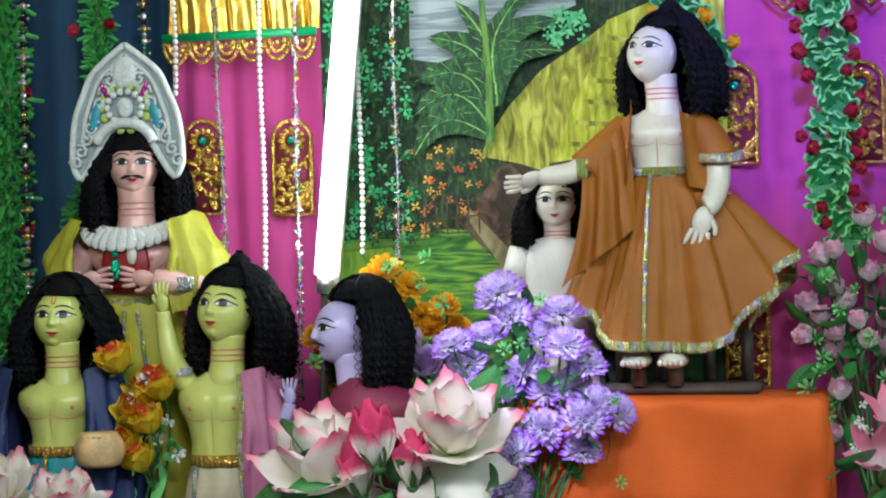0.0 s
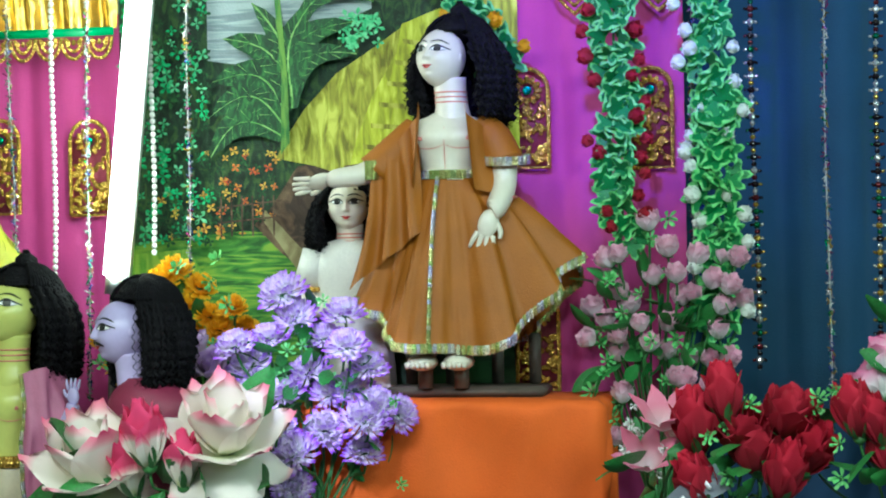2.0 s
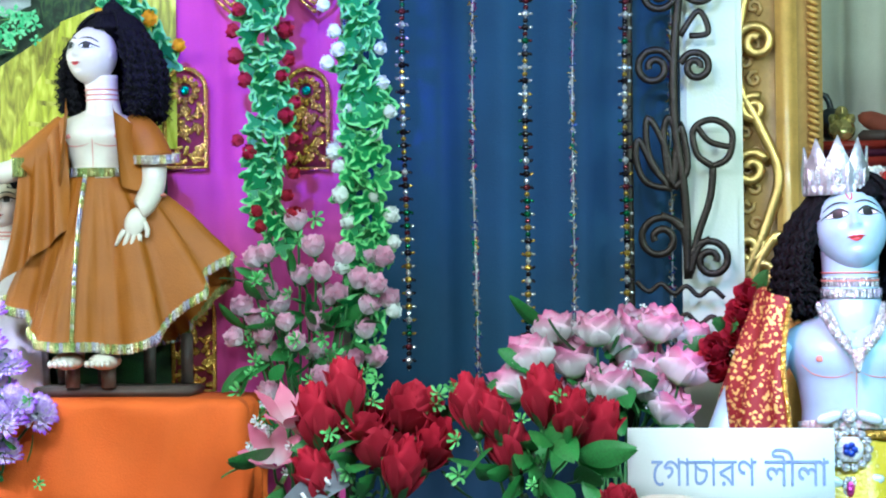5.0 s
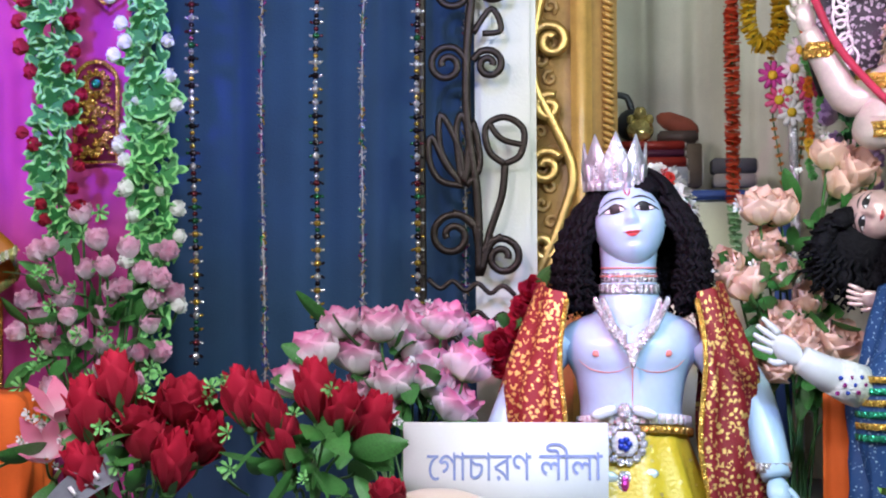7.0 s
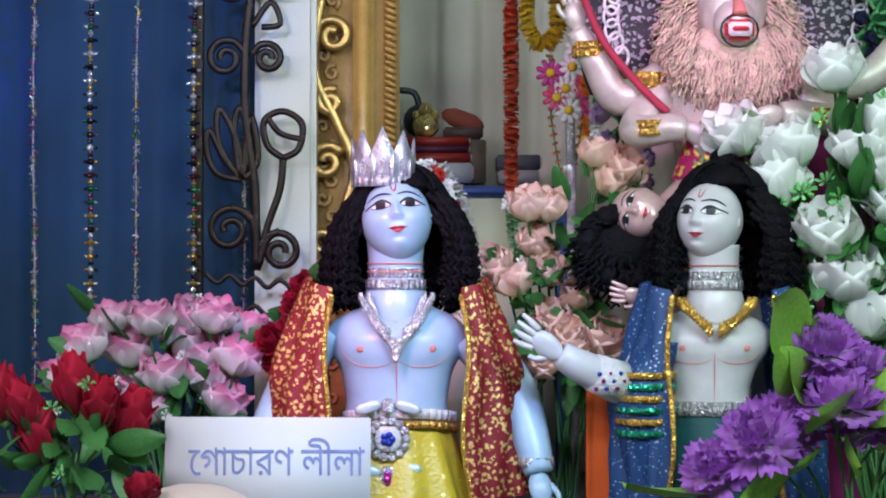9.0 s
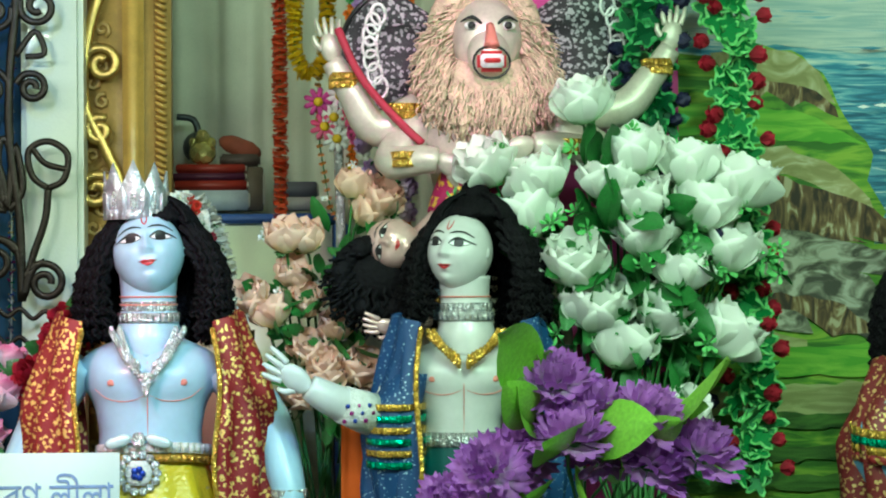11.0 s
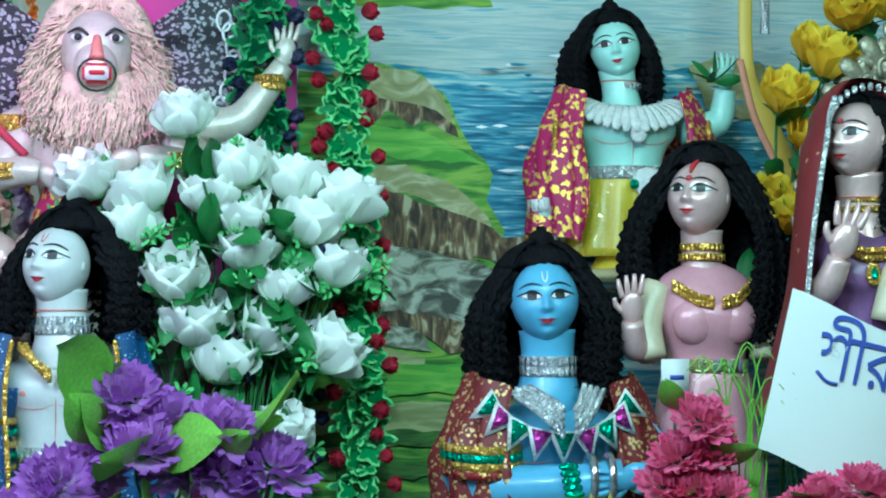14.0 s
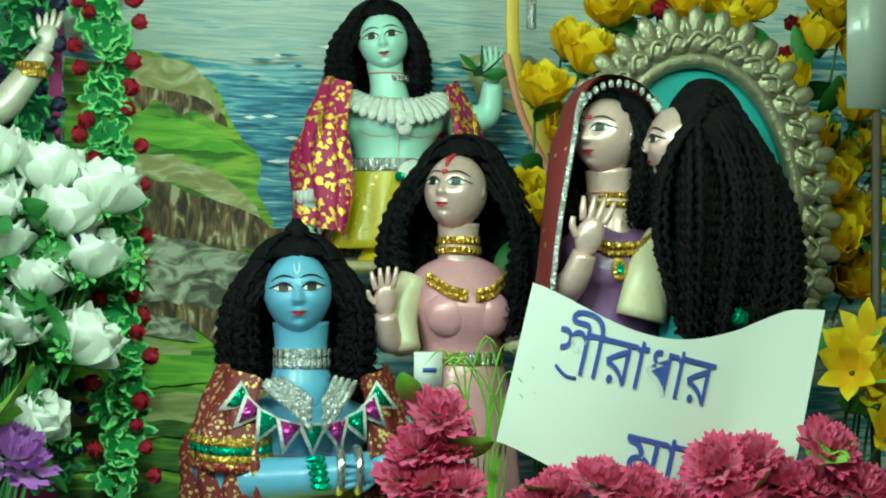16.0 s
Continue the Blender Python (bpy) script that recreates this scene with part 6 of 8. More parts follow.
def mint_figure():
    x, y = 1.352, 2.99
    b = Build()
    s = SKIN["mint"]
    head(b, (x - 0.016, y - 0.01, 1.678), 0.046, s, -15, -2, -9)
    wig(b, (x - 0.018, y + 0.012, 1.684), 0.053, 0.092, 1.12, -4, 0.62, knot=1.0, seed=10)
    neck(b, (x - 0.012, y, 1.65), (x - 0.004, y, 1.60), 0.025, s, 1)
    torso(b, x + 0.002, y, 1.575, 1.48, 0.082, 0.056, s, nipples=False)
    band(b, x, y, 1.622, 0.026, 0.026, 0.009, SILVER, 22)
    for k in range(17):
        a = math.pi * (k + 0.5) / 17
        b.ell((x - 0.070 * math.cos(a), y - 0.048 * math.sin(a) - 0.016, 1.597 - 0.030 * math.sin(a)), (0.009, 0.004, 0.027), LACE, turn3(-28, 90 - math.degrees(a), 0), 8, 6)
    b.ell((x + 0.005, y - 0.068, 1.548), (0.014, 0.005, 0.02), LACE, None, 10, 6)
    for sx in (-1, 1):
        shawl(b, x, y, 1.60, 0.118, 1.375, MAGENTA_BROCADE, sx, None, inner=0.62)
        edging(b, [(x + sx * 0.12, y - 0.05, 1.565), (x + sx * 0.125, y - 0.055, 1.48), (x + sx * 0.105, y - 0.06, 1.39)], GOLD, 0.009)
    arm(b, [(x - 0.09, y, 1.55), (x - 0.115, y, 1.49), (x - 0.13, y - 0.02, 1.43), (x - 0.135, y - 0.025, 1.415)], [0.028, 0.026, 0.02, 0.016], s, None, (-0.1, -0.2, -1), (-1, 0, 0), 0.034)
    band(b, x - 0.127, y - 0.017, 1.435, 0.026, 0.024, 0.02, LACE, 18)
    arm(b, [(x + 0.09, y, 1.56), (x + 0.15, y, 1.57), (x + 0.16, y - 0.01, 1.62)], [0.026, 0.022, 0.016], s, None, (0, 0, 1), (1, 0, 0), 0.032)
    b.loft([(x, y, 1.495, 0.058, 0.05), (x, y, 1.45, 0.072, 0.055), (x, y, 1.36, 0.09, 0.065)], YELLOW_SATIN, 48, 0.08, 13)
    band(b, x, y, 1.487, 0.062, 0.053, 0.02, SILVER, 36)
    b.ell((x + 0.03, y - 0.058, 1.468), (0.034, 0.008, 0.026), LACE, turn3(0, 20, 0), 14, 6)
    b.ell((x + 0.0, y - 0.062, 1.468), (0.008, 0.005, 0.008), GREEN_FOIL, None, 8, 6)
    b.loft([(x, y, 1.365, 0.04, 0.04), (x, y, 1.345, 0.05, 0.05), (x, y, 1.34, 0.05, 0.05)], YELLOW_SATIN, 20)
    statue("doll_statue", b, "mint green clay statue with magenta brocade and white lace collar", (x, y, 1.34))
    e = empty("stand", "plain wooden stand with a pale board top", "stand", (x, 3.0, STAGE))
    part("board", Build().box((0, -0.01, 0.43), (0.30, 0.13, 0.018), mat("pale_board", (0.42, 0.36, 0.18), 0.6), 0.003), e, label="pale wooden board")
    for sx in (-0.12, 0.12):
        part("leg", Build().box((sx, 0, 0.21), (0.03, 0.05, 0.42), DARKWOOD, 0.003), e)


def blue_figure():
    x, y = 1.165, 2.70
    b = Build()
    s = SKIN["blue"]
    head(b, (x - 0.009, y - 0.018, 1.289), 0.056, s, -10, -2, -3, mark=WHITE_PAINT)
    wig(b, (x - 0.006, y + 0.014, 1.294), 0.068, 0.135, 1.15, -8, 0.66, knot=1.0, seed=12)
    neck(b, (x - 0.002, y, 1.25), (x, y, 1.175), 0.034, s, 0)
    for zz in (1.207, 1.193):
        band(b, x, y, zz, 0.038, 0.038, 0.014, SILVER, 24)
    torso(b, x + 0.004, y, 1.135, 1.0, 0.105, 0.075, s, nipples=False)
    for sx in (-1, 1):
        shawl(b, x + 0.003, y, 1.168, 0.130, 0.94, MAROON_BROCADE, sx, None, inner=0.52)
        # broad V collar with coloured triangles
        for w in range(4):
            edging(b, [(x + sx * (0.066 - 0.009 * w), y - 0.05, 1.168 + 0.002 * w), (x + sx * (0.035 - 0.006 * w), y - 0.112, 1.14 + 0.005 * w), (x + sx * 0.004, y - 0.130, 1.107 + 0.012 * w)], SILVER, 0.007, 0.004)
    tri = [GREEN_FOIL, PINK_FOIL]
    for k in range(9):
        a = math.pi * (k + 0.5) / 9
        px, pz = x - 0.092 * math.cos(a), 1.155 - 0.048 * math.sin(a) ** 1.3
        d = Vector((-math.cos(a) * 0.8, 0, -math.sin(a) - 0.25)).normalized()
        q = Vector((d.z, 0, -d.x))
        py = y - 0.060 - 0.032 * math.sin(a)
        c = Vector((px, py, pz))
        for grow, m, o in ((1.45, LACE, 0.0), (1.0, tri[k % 2], -0.003)):
            A, B2, C = c + q * 0.014 * grow - d * 0.006 * grow, c - q * 0.014 * grow - d * 0.006 * grow, c + d * 0.026 * grow
            b.rings([[(p.x, p.y + o + h, p.z) for p in (A, B2, C)] for h in (0.003, 0.0)], m)
    # crossed forearms
    arm(b, [(x - 0.105, y, 1.12), (x - 0.115, y - 0.03, 1.045), (x + 0.0, y - 0.10, 1.045), (x + 0.075, y - 0.12, 1.06)], [0.036, 0.034, 0.027, 0.021], s, None, (1, -0.1, -0.1), (0, -0.2, 1), 0.04)
    arm(b, [(x + 0.105, y, 1.12), (x + 0.16, y - 0.03, 1.05), (x + 0.13, y - 0.10, 1.05), (x + 0.09, y - 0.13, 1.055)], [0.036, 0.034, 0.026, 0.02], s, None, (-1, -0.1, -0.1), (0, -0.2, 1), 0.036)
    for k in range(4):
        band(b, x - 0.098, y - 0.022, 1.095 - 0.011 * k, 0.056, 0.062, 0.012, [GOLD, GREEN_FOIL, GOLD, RED_BROCADE][k], 26, 0.006)
    for w in (0.03, 0.055):
        b.tube([(x + w + 0.0, y - 0.115 + 0.028 * math.cos(a), 1.055 + 0.029 * math.sin(a)) for a in np.linspace(0, 6.283, 19)], 0.006, mat("silver_bangle", (0.75, 0.77, 0.8), 0.2, 0.95), 8, 1)
    for k in range(5):
        b.ell((x + 0.005 - 0.002 * k, y - 0.132, 1.035 + 0.009 * k), (0.014, 0.004, 0.006), GREEN_FOIL, None, 8, 6)
    b.loft([(x, y, 1.03, 0.085, 0.065), (x, y - 0.03, 0.98, 0.11, 0.10), (x, y - 0.03, STAGE, 0.15, 0.12)], YELLOW_SATIN, 40, 0.06, 10)
    statue("doll_statue", b, "blue clay statue with jewelled collar and folded arms", (x, y, STAGE))


def lady():
    x, y = 1.392, 2.72
    b = Build()
    s = SKIN["pearl"]
    on, _ = head(b, (x - 0.008, y - 0.014, 1.434), 0.053, s, -40, -10, 2)
    b.ell(on(0, 0.38, 0.0), (0.0045,) * 3, LIP, None, 8, 6)
    wig(b, (x + 0.010, y + 0.020, 1.442), 0.064, 0.23, 1.3, -24, 0.66, seed=13, waves=11)
    b.tube([on(0, 0.55, 0.05), on(0, 0.75, 0.06), on(0, 0.95, 0.05)], [0.002, 0.004, 0.003], LIP, 8, 3)
    neck(b, (x, y, 1.39), (x, y, 1.325), 0.026, s, 1)
    for zz, rr in ((1.366, 0.029), (1.352, 0.031)):
        band(b, x, y, zz, rr, rr, 0.010, GOLD, 24)
    b.loft([(x + 0.003, y, 1.345, 0.022, 0.022), (x + 0.004, y, 1.322, 0.064, 0.04), (x + 0.004, y - 0.006, 1.28, 0.070, 0.056), (x + 0.006, y - 0.006, 1.25, 0.066, 0.056), (x + 0.006, y, 1.205, 0.055, 0.044), (x + 0.006, y, 1.15, 0.07, 0.055), (x + 0.006, y, STAGE, 0.10, 0.08)], PINK_SILK, 36, 0.03, 9)
    for sx in (-1, 1):
        b.ell((x + 0.006 + sx * 0.028, y - 0.040, 1.262), (0.034, 0.024, 0.034), PINK_SILK, None, 16, 10)
        b.tube([(x + sx * 0.062, y, 1.31), (x + sx * 0.085, y - 0.01, 1.26), (x + sx * 0.08, y - 0.03, 1.21)], [0.025, 0.024, 0.02], CREAM_SILK, 12, 4)
        for w in (0.0, 0.009):
            edging(b, [(x + 0.004 + sx * 0.058, y - 0.035, 1.318 - w), (x + 0.004 + sx * 0.03, y - 0.06, 1.297 - w), (x + 0.004, y - 0.066, 1.291 - w)], GOLD, 0.006, 0.004)
    band(b, x + 0.006, y, 1.20, 0.058, 0.048, 0.018, TRIM, 36)
    arm(b, [(x - 0.085, y - 0.01, 1.24), (x - 0.105, y - 0.03, 1.225), (x - 0.115, y - 0.05, 1.262)], [0.022, 0.02, 0.015], s, None, (-0.1, -0.2, 1), (1, -0.3, 0.2), 0.036)
    statue("doll_statue", b, "pearl pink clay lady with long black hair and gold collar", (x, y, STAGE))


def veiled_lady():
    x, y = 1.55, 2.54
    b = Build()
    s = SKIN["pearl"]
    on, _ = head(b, (x - 0.002, y - 0.012, 1.503), 0.052, s, -56, -5, 0)
    b.ell(on(0, 0.40, 0.0), (0.004,) * 3, LIP, None, 8, 6)
    wig(b, (x + 0.012, y + 0.012, 1.504), 0.056, 0.13, 0.92, -48, 0.6, seed=14)
    neck(b, (x + 0.006, y, 1.46), (x + 0.012, y, 1.38), 0.029, s, 1)
    for zz, rr in ((1.425, 0.030), (1.412, 0.032)):
        band(b, x + 0.010, y, zz, rr, rr, 0.009, GOLD, 24)
    b.loft([(x + 0.012, y, 1.395, 0.024, 0.022), (x + 0.014, y, 1.365, 0.072, 0.042), (x + 0.016, y - 0.005, 1.315, 0.076, 0.056), (x + 0.016, y, 1.25, 0.06, 0.048), (x + 0.016, y, STAGE, 0.10, 0.08)], mat("violet_silk", (0.22, 0.10, 0.26), 0.35), 32, 0.03, 9)
    b.tube([(x + 0.07, y - 0.035, 1.375), (x + 0.045, y - 0.06, 1.32), (x + 0.03, y - 0.062, 1.26)], [0.02, 0.034, 0.036], CREAM_SILK, 14, 4, 0.6)
    for w in (0.0, 0.010):
        edging(b, [(x - 0.04, y - 0.035, 1.372 - w), (x - 0.01, y - 0.056, 1.355 - w), (x + 0.03, y - 0.058, 1.358 - w), (x + 0.07, y - 0.045, 1.385 - w)], GOLD, 0.006, 0.004)
    b.ell((x + 0.0, y - 0.062, 1.325), (0.011, 0.006, 0.017), GOLD, None, 10, 6).ell((x, y - 0.067, 1.325), (0.005, 0.004, 0.009), GREEN_FOIL, None, 8, 6)
    # dark red veil from the crown to the waist
    red = cloth("dark_red_veil", (0.16, 0.012, 0.014), (0.55, 0.36, 0.2), 45, 0.10)
    def veil(u, v, o=0.0):
        a = -0.55 + (math.pi + 0.75) * u
        if v < 0.35:
            k = v / 0.35
            r_, z = (0.072 + o) * math.sin(k * 1.57), 1.508 + (0.080 + o) * math.cos(k * 1.57)
        else:
            k = (v - 0.35) / 0.65
            r_, z = 0.072 + o + 0.065 * k + 0.008 * math.sin(11 * u + 4 * k), 1.508 - 0.37 * k
        return (x + 0.004 - math.cos(a) * r_ * 1.02, y + math.sin(a) * r_ - 0.016, z)
    b.grid(lambda u, v: veil(u, v), 36, 24, red)
    b.grid(lambda u, v: veil(1 - u, v, -0.003), 36, 24, red)
    edging(b, [Vector(veil(0.0, 0.2 + 0.8 * k / 14)) for k in range(15)], SILVER, 0.007, 0.004)
    edging(b, [Vector(veil(1.0, 0.2 + 0.5 * k / 10)) for k in range(11)], SILVER, 0.007, 0.004)
    edging(b, [(x + 0.004 + 0.062 * math.sin(a) , y - 0.045, 1.505 + 0.068 * math.cos(a)) for a in np.linspace(-1.2, 1.2, 14)], SILVER, 0.007, 0.005)
    arm(b, [(x - 0.07, y - 0.02, 1.29), (x - 0.062, y - 0.06, 1.31), (x - 0.052, y - 0.075, 1.345)], [0.024, 0.02, 0.016], s, None, (0.25, -0.1, 1), (1, -0.2, -0.2), 0.042)
    statue("doll_statue", b, "pearl pink clay lady under a dark red sequined veil", (x, y, STAGE))


def embracing_figure():
    x, y = 1.66, 2.48
    b = Build()
    s = SKIN["pearl"]
    head(b, (x - 0.030, y - 0.004, 1.492), 0.050, s, -98, 0, 4)
    b.ell((x + 0.008, y - 0.004, 1.50), (0.056, 0.070, 0.080), HAIR, None, 24, 14)
    r = random.Random(31)
    roots, tips = [], []
    for k in range(420):
        u = r.uniform(-1, 1)
        roots.append((x + 0.004 + 0.036 * u, y - 0.03 + r.uniform(-0.04, 0.05), 1.562 - 0.05 * abs(u)))
        tips.append((x + 0.040 + 0.085 * u, y - 0.045 + r.uniform(-0.025, 0.05), 1.255 + r.uniform(-0.03, 0.03)))
    wavy(b, roots, tips, 0.0055, HAIR, 12, 0.0050, 6, 5, 0.35)
    b.ell((x + 0.035, y + 0.015, 1.38), (0.075, 0.045, 0.14), HAIR, None, 24, 14)
    b.ell((x + 0.01, y + 0.0, 1.56), (0.034, 0.035, 0.022), HAIR, None, 14, 8)
    b.loft([(x + 0.02, y + 0.02, 1.40, 0.03, 0.03), (x + 0.03, y + 0.02, 1.36, 0.075, 0.045), (x + 0.035, y + 0.02, 1.25, 0.08, 0.05), (x + 0.035, y + 0.02, STAGE, 0.10, 0.07)], cloth("teal_sari", (0.03, 0.24, 0.24), (0.6, 0.5, 0.2), 60, 0.12), 30, 0.03, 8)
    for k in range(6):
        b.ell((x + 0.0 + 0.008 * k, y - 0.055, 1.30 - 0.007 * k + 0.012 * (k % 2)), (0.004,) * 3, GOLD, None, 8, 6)
    b.ell((x + 0.03, y - 0.06, 1.265), (0.022, 0.012, 0.016), GREEN_FOIL, turn3(0, 20, 0), 12, 6)
    statue("doll_statue", b, "clay doll leaning close with very long black crimped hair", (x, y, STAGE))


for make in (king, doll_navy, doll_raised, doll_profile, white_figure, robed_figure, crowned_figure, blue_shawl_figure, lion_figure, lying_figure, mint_figure, blue_figure, lady, veiled_lady, embracing_figure):
    make()
# ---- flowers ----
def tint(name, stops, source="height", low=0.0, high=1.0, rough=0.55):
    m = spread(mat(name, stops[0][1], rough, 0, 0.1, 40, 0.2, 140), stops, source, low, high)
    n, l, s = nodes_of(m)
    t, mix = n.new("ShaderNodeBsdfTranslucent"), n.new("ShaderNodeMixShader")
    mix.inputs[0].default_value = 0.22
    l.new(s.inputs["Base Color"].links[0].from_socket, t.inputs["Color"])
    l.new(s.outputs[0], mix.inputs[1])
    l.new(t.outputs[0], mix.inputs[2])
    l.new(mix.outputs[0], n["Material Output"].inputs["Surface"])
    return m


def petal(b, m, a, r0, r1, z0, z1, w, curl=0.2, point=0.0, n=5, k=6, cup=0.35):
    """One cupped petal round the flower's axis, from radius r0 to r1 and height z0 to z1."""
    ca, sa = math.cos(a), math.sin(a)
    def fn(u, v):
        s = 2 * u - 1
        width = w * (0.35 + 0.65 * math.sin(min(1.0, v * 1.25) * math.pi / 2)) * (1 - point * v ** 3) * math.sqrt(max(0.04, 1 - 0.85 * max(0.0, (v - 0.55) / 0.45) ** 2))
        rad = r0 + (r1 - r0) * v ** 0.7 + curl * (r1 + 0.3) * max(0, v - 0.7) * 0.8 - cup * w * s * s * 0.55
        z = z0 + (z1 - z0) * v - curl * 0.35 * max(0, v - 0.75) - 0.22 * w * s * s * v + 0.02 * math.sin(7 * s + a * 3) * v
        t = s * width
        return (rad * ca - t * sa, rad * sa + t * ca, z)
    b.grid(fn, n, k, m)


def rose_mesh(name, m, seed, open_=1.0, sepal=True):
    """A rose head of unit width: wrapped inner petals and looser outer ones."""
    b, r = Build(), random.Random(seed)
    for i, (cnt, r0, r1, z1, w, cu) in enumerate(((3, 0.03, 0.10, 0.72, 0.17, 0.0), (4, 0.07, 0.20, 0.74, 0.24, 0.05), (5, 0.10, 0.32, 0.70, 0.30, 0.18 * open_), (6, 0.12, 0.44 * open_ ** 0.5, 0.62, 0.36, 0.35 * open_))):
        for k in range(cnt):
            petal(b, m, 2 * math.pi * k / cnt + i * 0.7 + r.uniform(-.15, .15), r0, r1 * r.uniform(0.93, 1.07), 0.0, z1 * r.uniform(0.93, 1.05), w, cu)
    if sepal:
        for k in range(5):
            petal(b, STEM, 1.257 * k, 0.05, 0.30, -0.05, 0.10, 0.10, 0.3, 0.8, 2, 3)
        b.ell((0, 0, -0.03), (0.10, 0.10, 0.09), STEM, None, 8, 6)
    return b.mesh(name)


def cup_mesh(name, m, seed):
    """A full, round rose of broad overlapping petals."""
    b, r = Build(), random.Random(seed)
    for i, (cnt, r0, r1, z1, w, cu) in enumerate(((3, 0.03, 0.12, 0.60, 0.22, 0.0), (4, 0.09, 0.26, 0.66, 0.34, 0.02), (4, 0.13, 0.37, 0.74, 0.46, 0.03), (4, 0.18, 0.46, 0.68, 0.52, 0.07))):
        for k in range(cnt):
            petal(b, m, 2 * math.pi * k / cnt + i * 0.75 + r.uniform(-.2, .2), r0, r1 * r.uniform(0.92, 1.08), 0.0, z1 * r.uniform(0.9, 1.06), w * r.uniform(0.9, 1.1), cu, 0.0, 8, 7, 0.55)
    for k in range(5):
        petal(b, STEM, 1.257 * k, 0.05, 0.30, -0.05, 0.10, 0.10, 0.3, 0.8, 2, 3)
    return b.mesh(name)


def bud_mesh(name, m, seed):
    """A half-closed, pointed rose bud."""
    b = Build()
    for i, (cnt, r1, z1, w) in enumerate(((3, 0.10, 1.05, 0.2), (4, 0.22, 1.0, 0.30), (4, 0.32, 0.86, 0.36))):
        for k in range(cnt):
            petal(b, m, 2 * math.pi * k / cnt + i * 0.8, 0.06, r1, 0, z1, w, 0.10 * i, 0.25)
    for k in range(5):
        petal(b, STEM, 1.257 * k + .3, 0.08, 0.33, -0.05, 0.42, 0.09, 0.25, 0.85, 2, 4)
    b.ell((0, 0, -0.04), (0.12, 0.12, 0.1), STEM, None, 8, 6)
    return b.mesh(name)


def pom_mesh(name, m, seed, layers=((8, 12), (24, 14), (45, 16), (70, 16), (95, 14)), size=0.5, w=0.08, notch=0.0):
    """A full double flower of many narrow petals, as of a carnation or chrysanthemum."""
    b, r = Build(), random.Random(seed)
    for i, (el, cnt) in enumerate(layers):
        for k in range(cnt):
            a, e = 2 * math.pi * (k + r.uniform(-.3, .3)) / cnt + i, radians(el + r.uniform(-8, 8))
            L = size * (0.72 + 0.07 * i) * r.uniform(0.88, 1.1)
            d = Vector((math.sin(e) * math.cos(a), math.sin(e) * math.sin(a), math.cos(e)))
            s = Vector((-math.sin(a), math.cos(a), 0)) * w
            n = s.cross(d).normalized() * 0.05
            o = d * L * 0.25
            vs = [o - s * .3, o + s * .3, d * L * 0.7 + s * 1.0 + n * .5, d * L * 0.7 - s * 1.0 + n * .5, d * L * 0.98 + s * 0.75 - n, d * L * 0.98 - s * 0.75 - n, d * L * 0.72 - n * .4, d * L * (1.0 - notch) - n * 1.4]
            b.add(vs, [(0, 1, 6), (1, 2, 6), (3, 0, 6), (6, 2, 4, 7), (3, 6, 7, 5)], m)
    b.ell((0, 0, -0.02), (0.13, 0.13, 0.12), STEM, None, 8, 6)
    return b.mesh(name)


def lotus_mesh(name, m, seed):
    b, r = Build(), random.Random(seed)
    for i, (cnt, r1, z1, w) in enumerate(((3, 0.16, 0.56, 0.22), (5, 0.34, 0.54, 0.27), (6, 0.52, 0.32, 0.28), (5, 0.50, -0.22, 0.25))):
        for k in range(cnt):
            petal(b, m, 2 * math.pi * k / cnt + 0.4 * i + r.uniform(-.1, .1), 0.06, r1, 0, z1 * r.uniform(0.9, 1.1), w * r.uniform(0.9, 1.1), 0.10, 0.28, 6, 8, 0.6)
    b.ell((0, 0, 0.1), (0.1, 0.1, 0.1), mat("lotus_pod", (0.5, 0.5, 0.12), 0.6), None, 10, 6)
    return b.mesh(name)


def lily_mesh(name, m):
    b = Build()
    for i in range(2):
        for k in range(3):
            petal(b, m, 2.094 * k + 1.05 * i, 0.05, 0.46, 0, 0.62 - 0.1 * i, 0.2, 0.5, 0.6, 4, 6, 0.3)
    return b.mesh(name)


def leaf_mesh(name, m, w=0.25, serrate=0.0):
    """A leaf of unit length along +z, folded on its midrib and bent back."""
    b = Build()
    def fn(u, v):
        s = 2 * u - 1
        h = w * math.sin(math.pi * min(1, v * 0.96 + 0.02)) ** 0.75 * (1 + serrate * math.sin(40 * v))
        return (s * h, 0.10 * abs(s) * w * 2 + 0.25 * v * v, v)
    b.grid(fn, 4, 7, m)
    return b.mesh(name)


def ivy_mesh(name, dark, light, n=6, seed=0):
    """A whorl of lobed leaves with pale edges, facing out."""
    b, r = Build(), random.Random(seed)
    for i in range(n):
        a = 2 * math.pi * i / n + r.uniform(-.3, .3)
        t = Matrix.Rotation(a, 3, "Z") @ turn3(0, -35 + r.uniform(-20, 20), 0)
        base = t @ Vector((0.18, 0, 0))
        P, Q = [], []
        for k in range(21):
            h = -2.6 + 5.2 * k / 20
            rad = 0.34 * (0.72 + 0.28 * math.cos(5 * h)) * (1.05 + 0.25 * math.cos(h))
            P.append(base + t @ Vector((0.22 + rad * math.cos(h), rad * math.sin(h), 0.05 * math.cos(5 * h))))
            Q.append(base + t @ Vector((0.22 + rad * 0.80 * math.cos(h), rad * 0.80 * math.sin(h), 0.035)))
        c = base + t @ Vector((0.05, 0, 0.02))
        b.add([c] + Q, [(0, k + 1, k + 2) for k in range(20)], dark)
        b.add(P + Q, [(k, k + 1, k + 22, k + 21) for k in range(20)], light)
    return b.mesh(name)


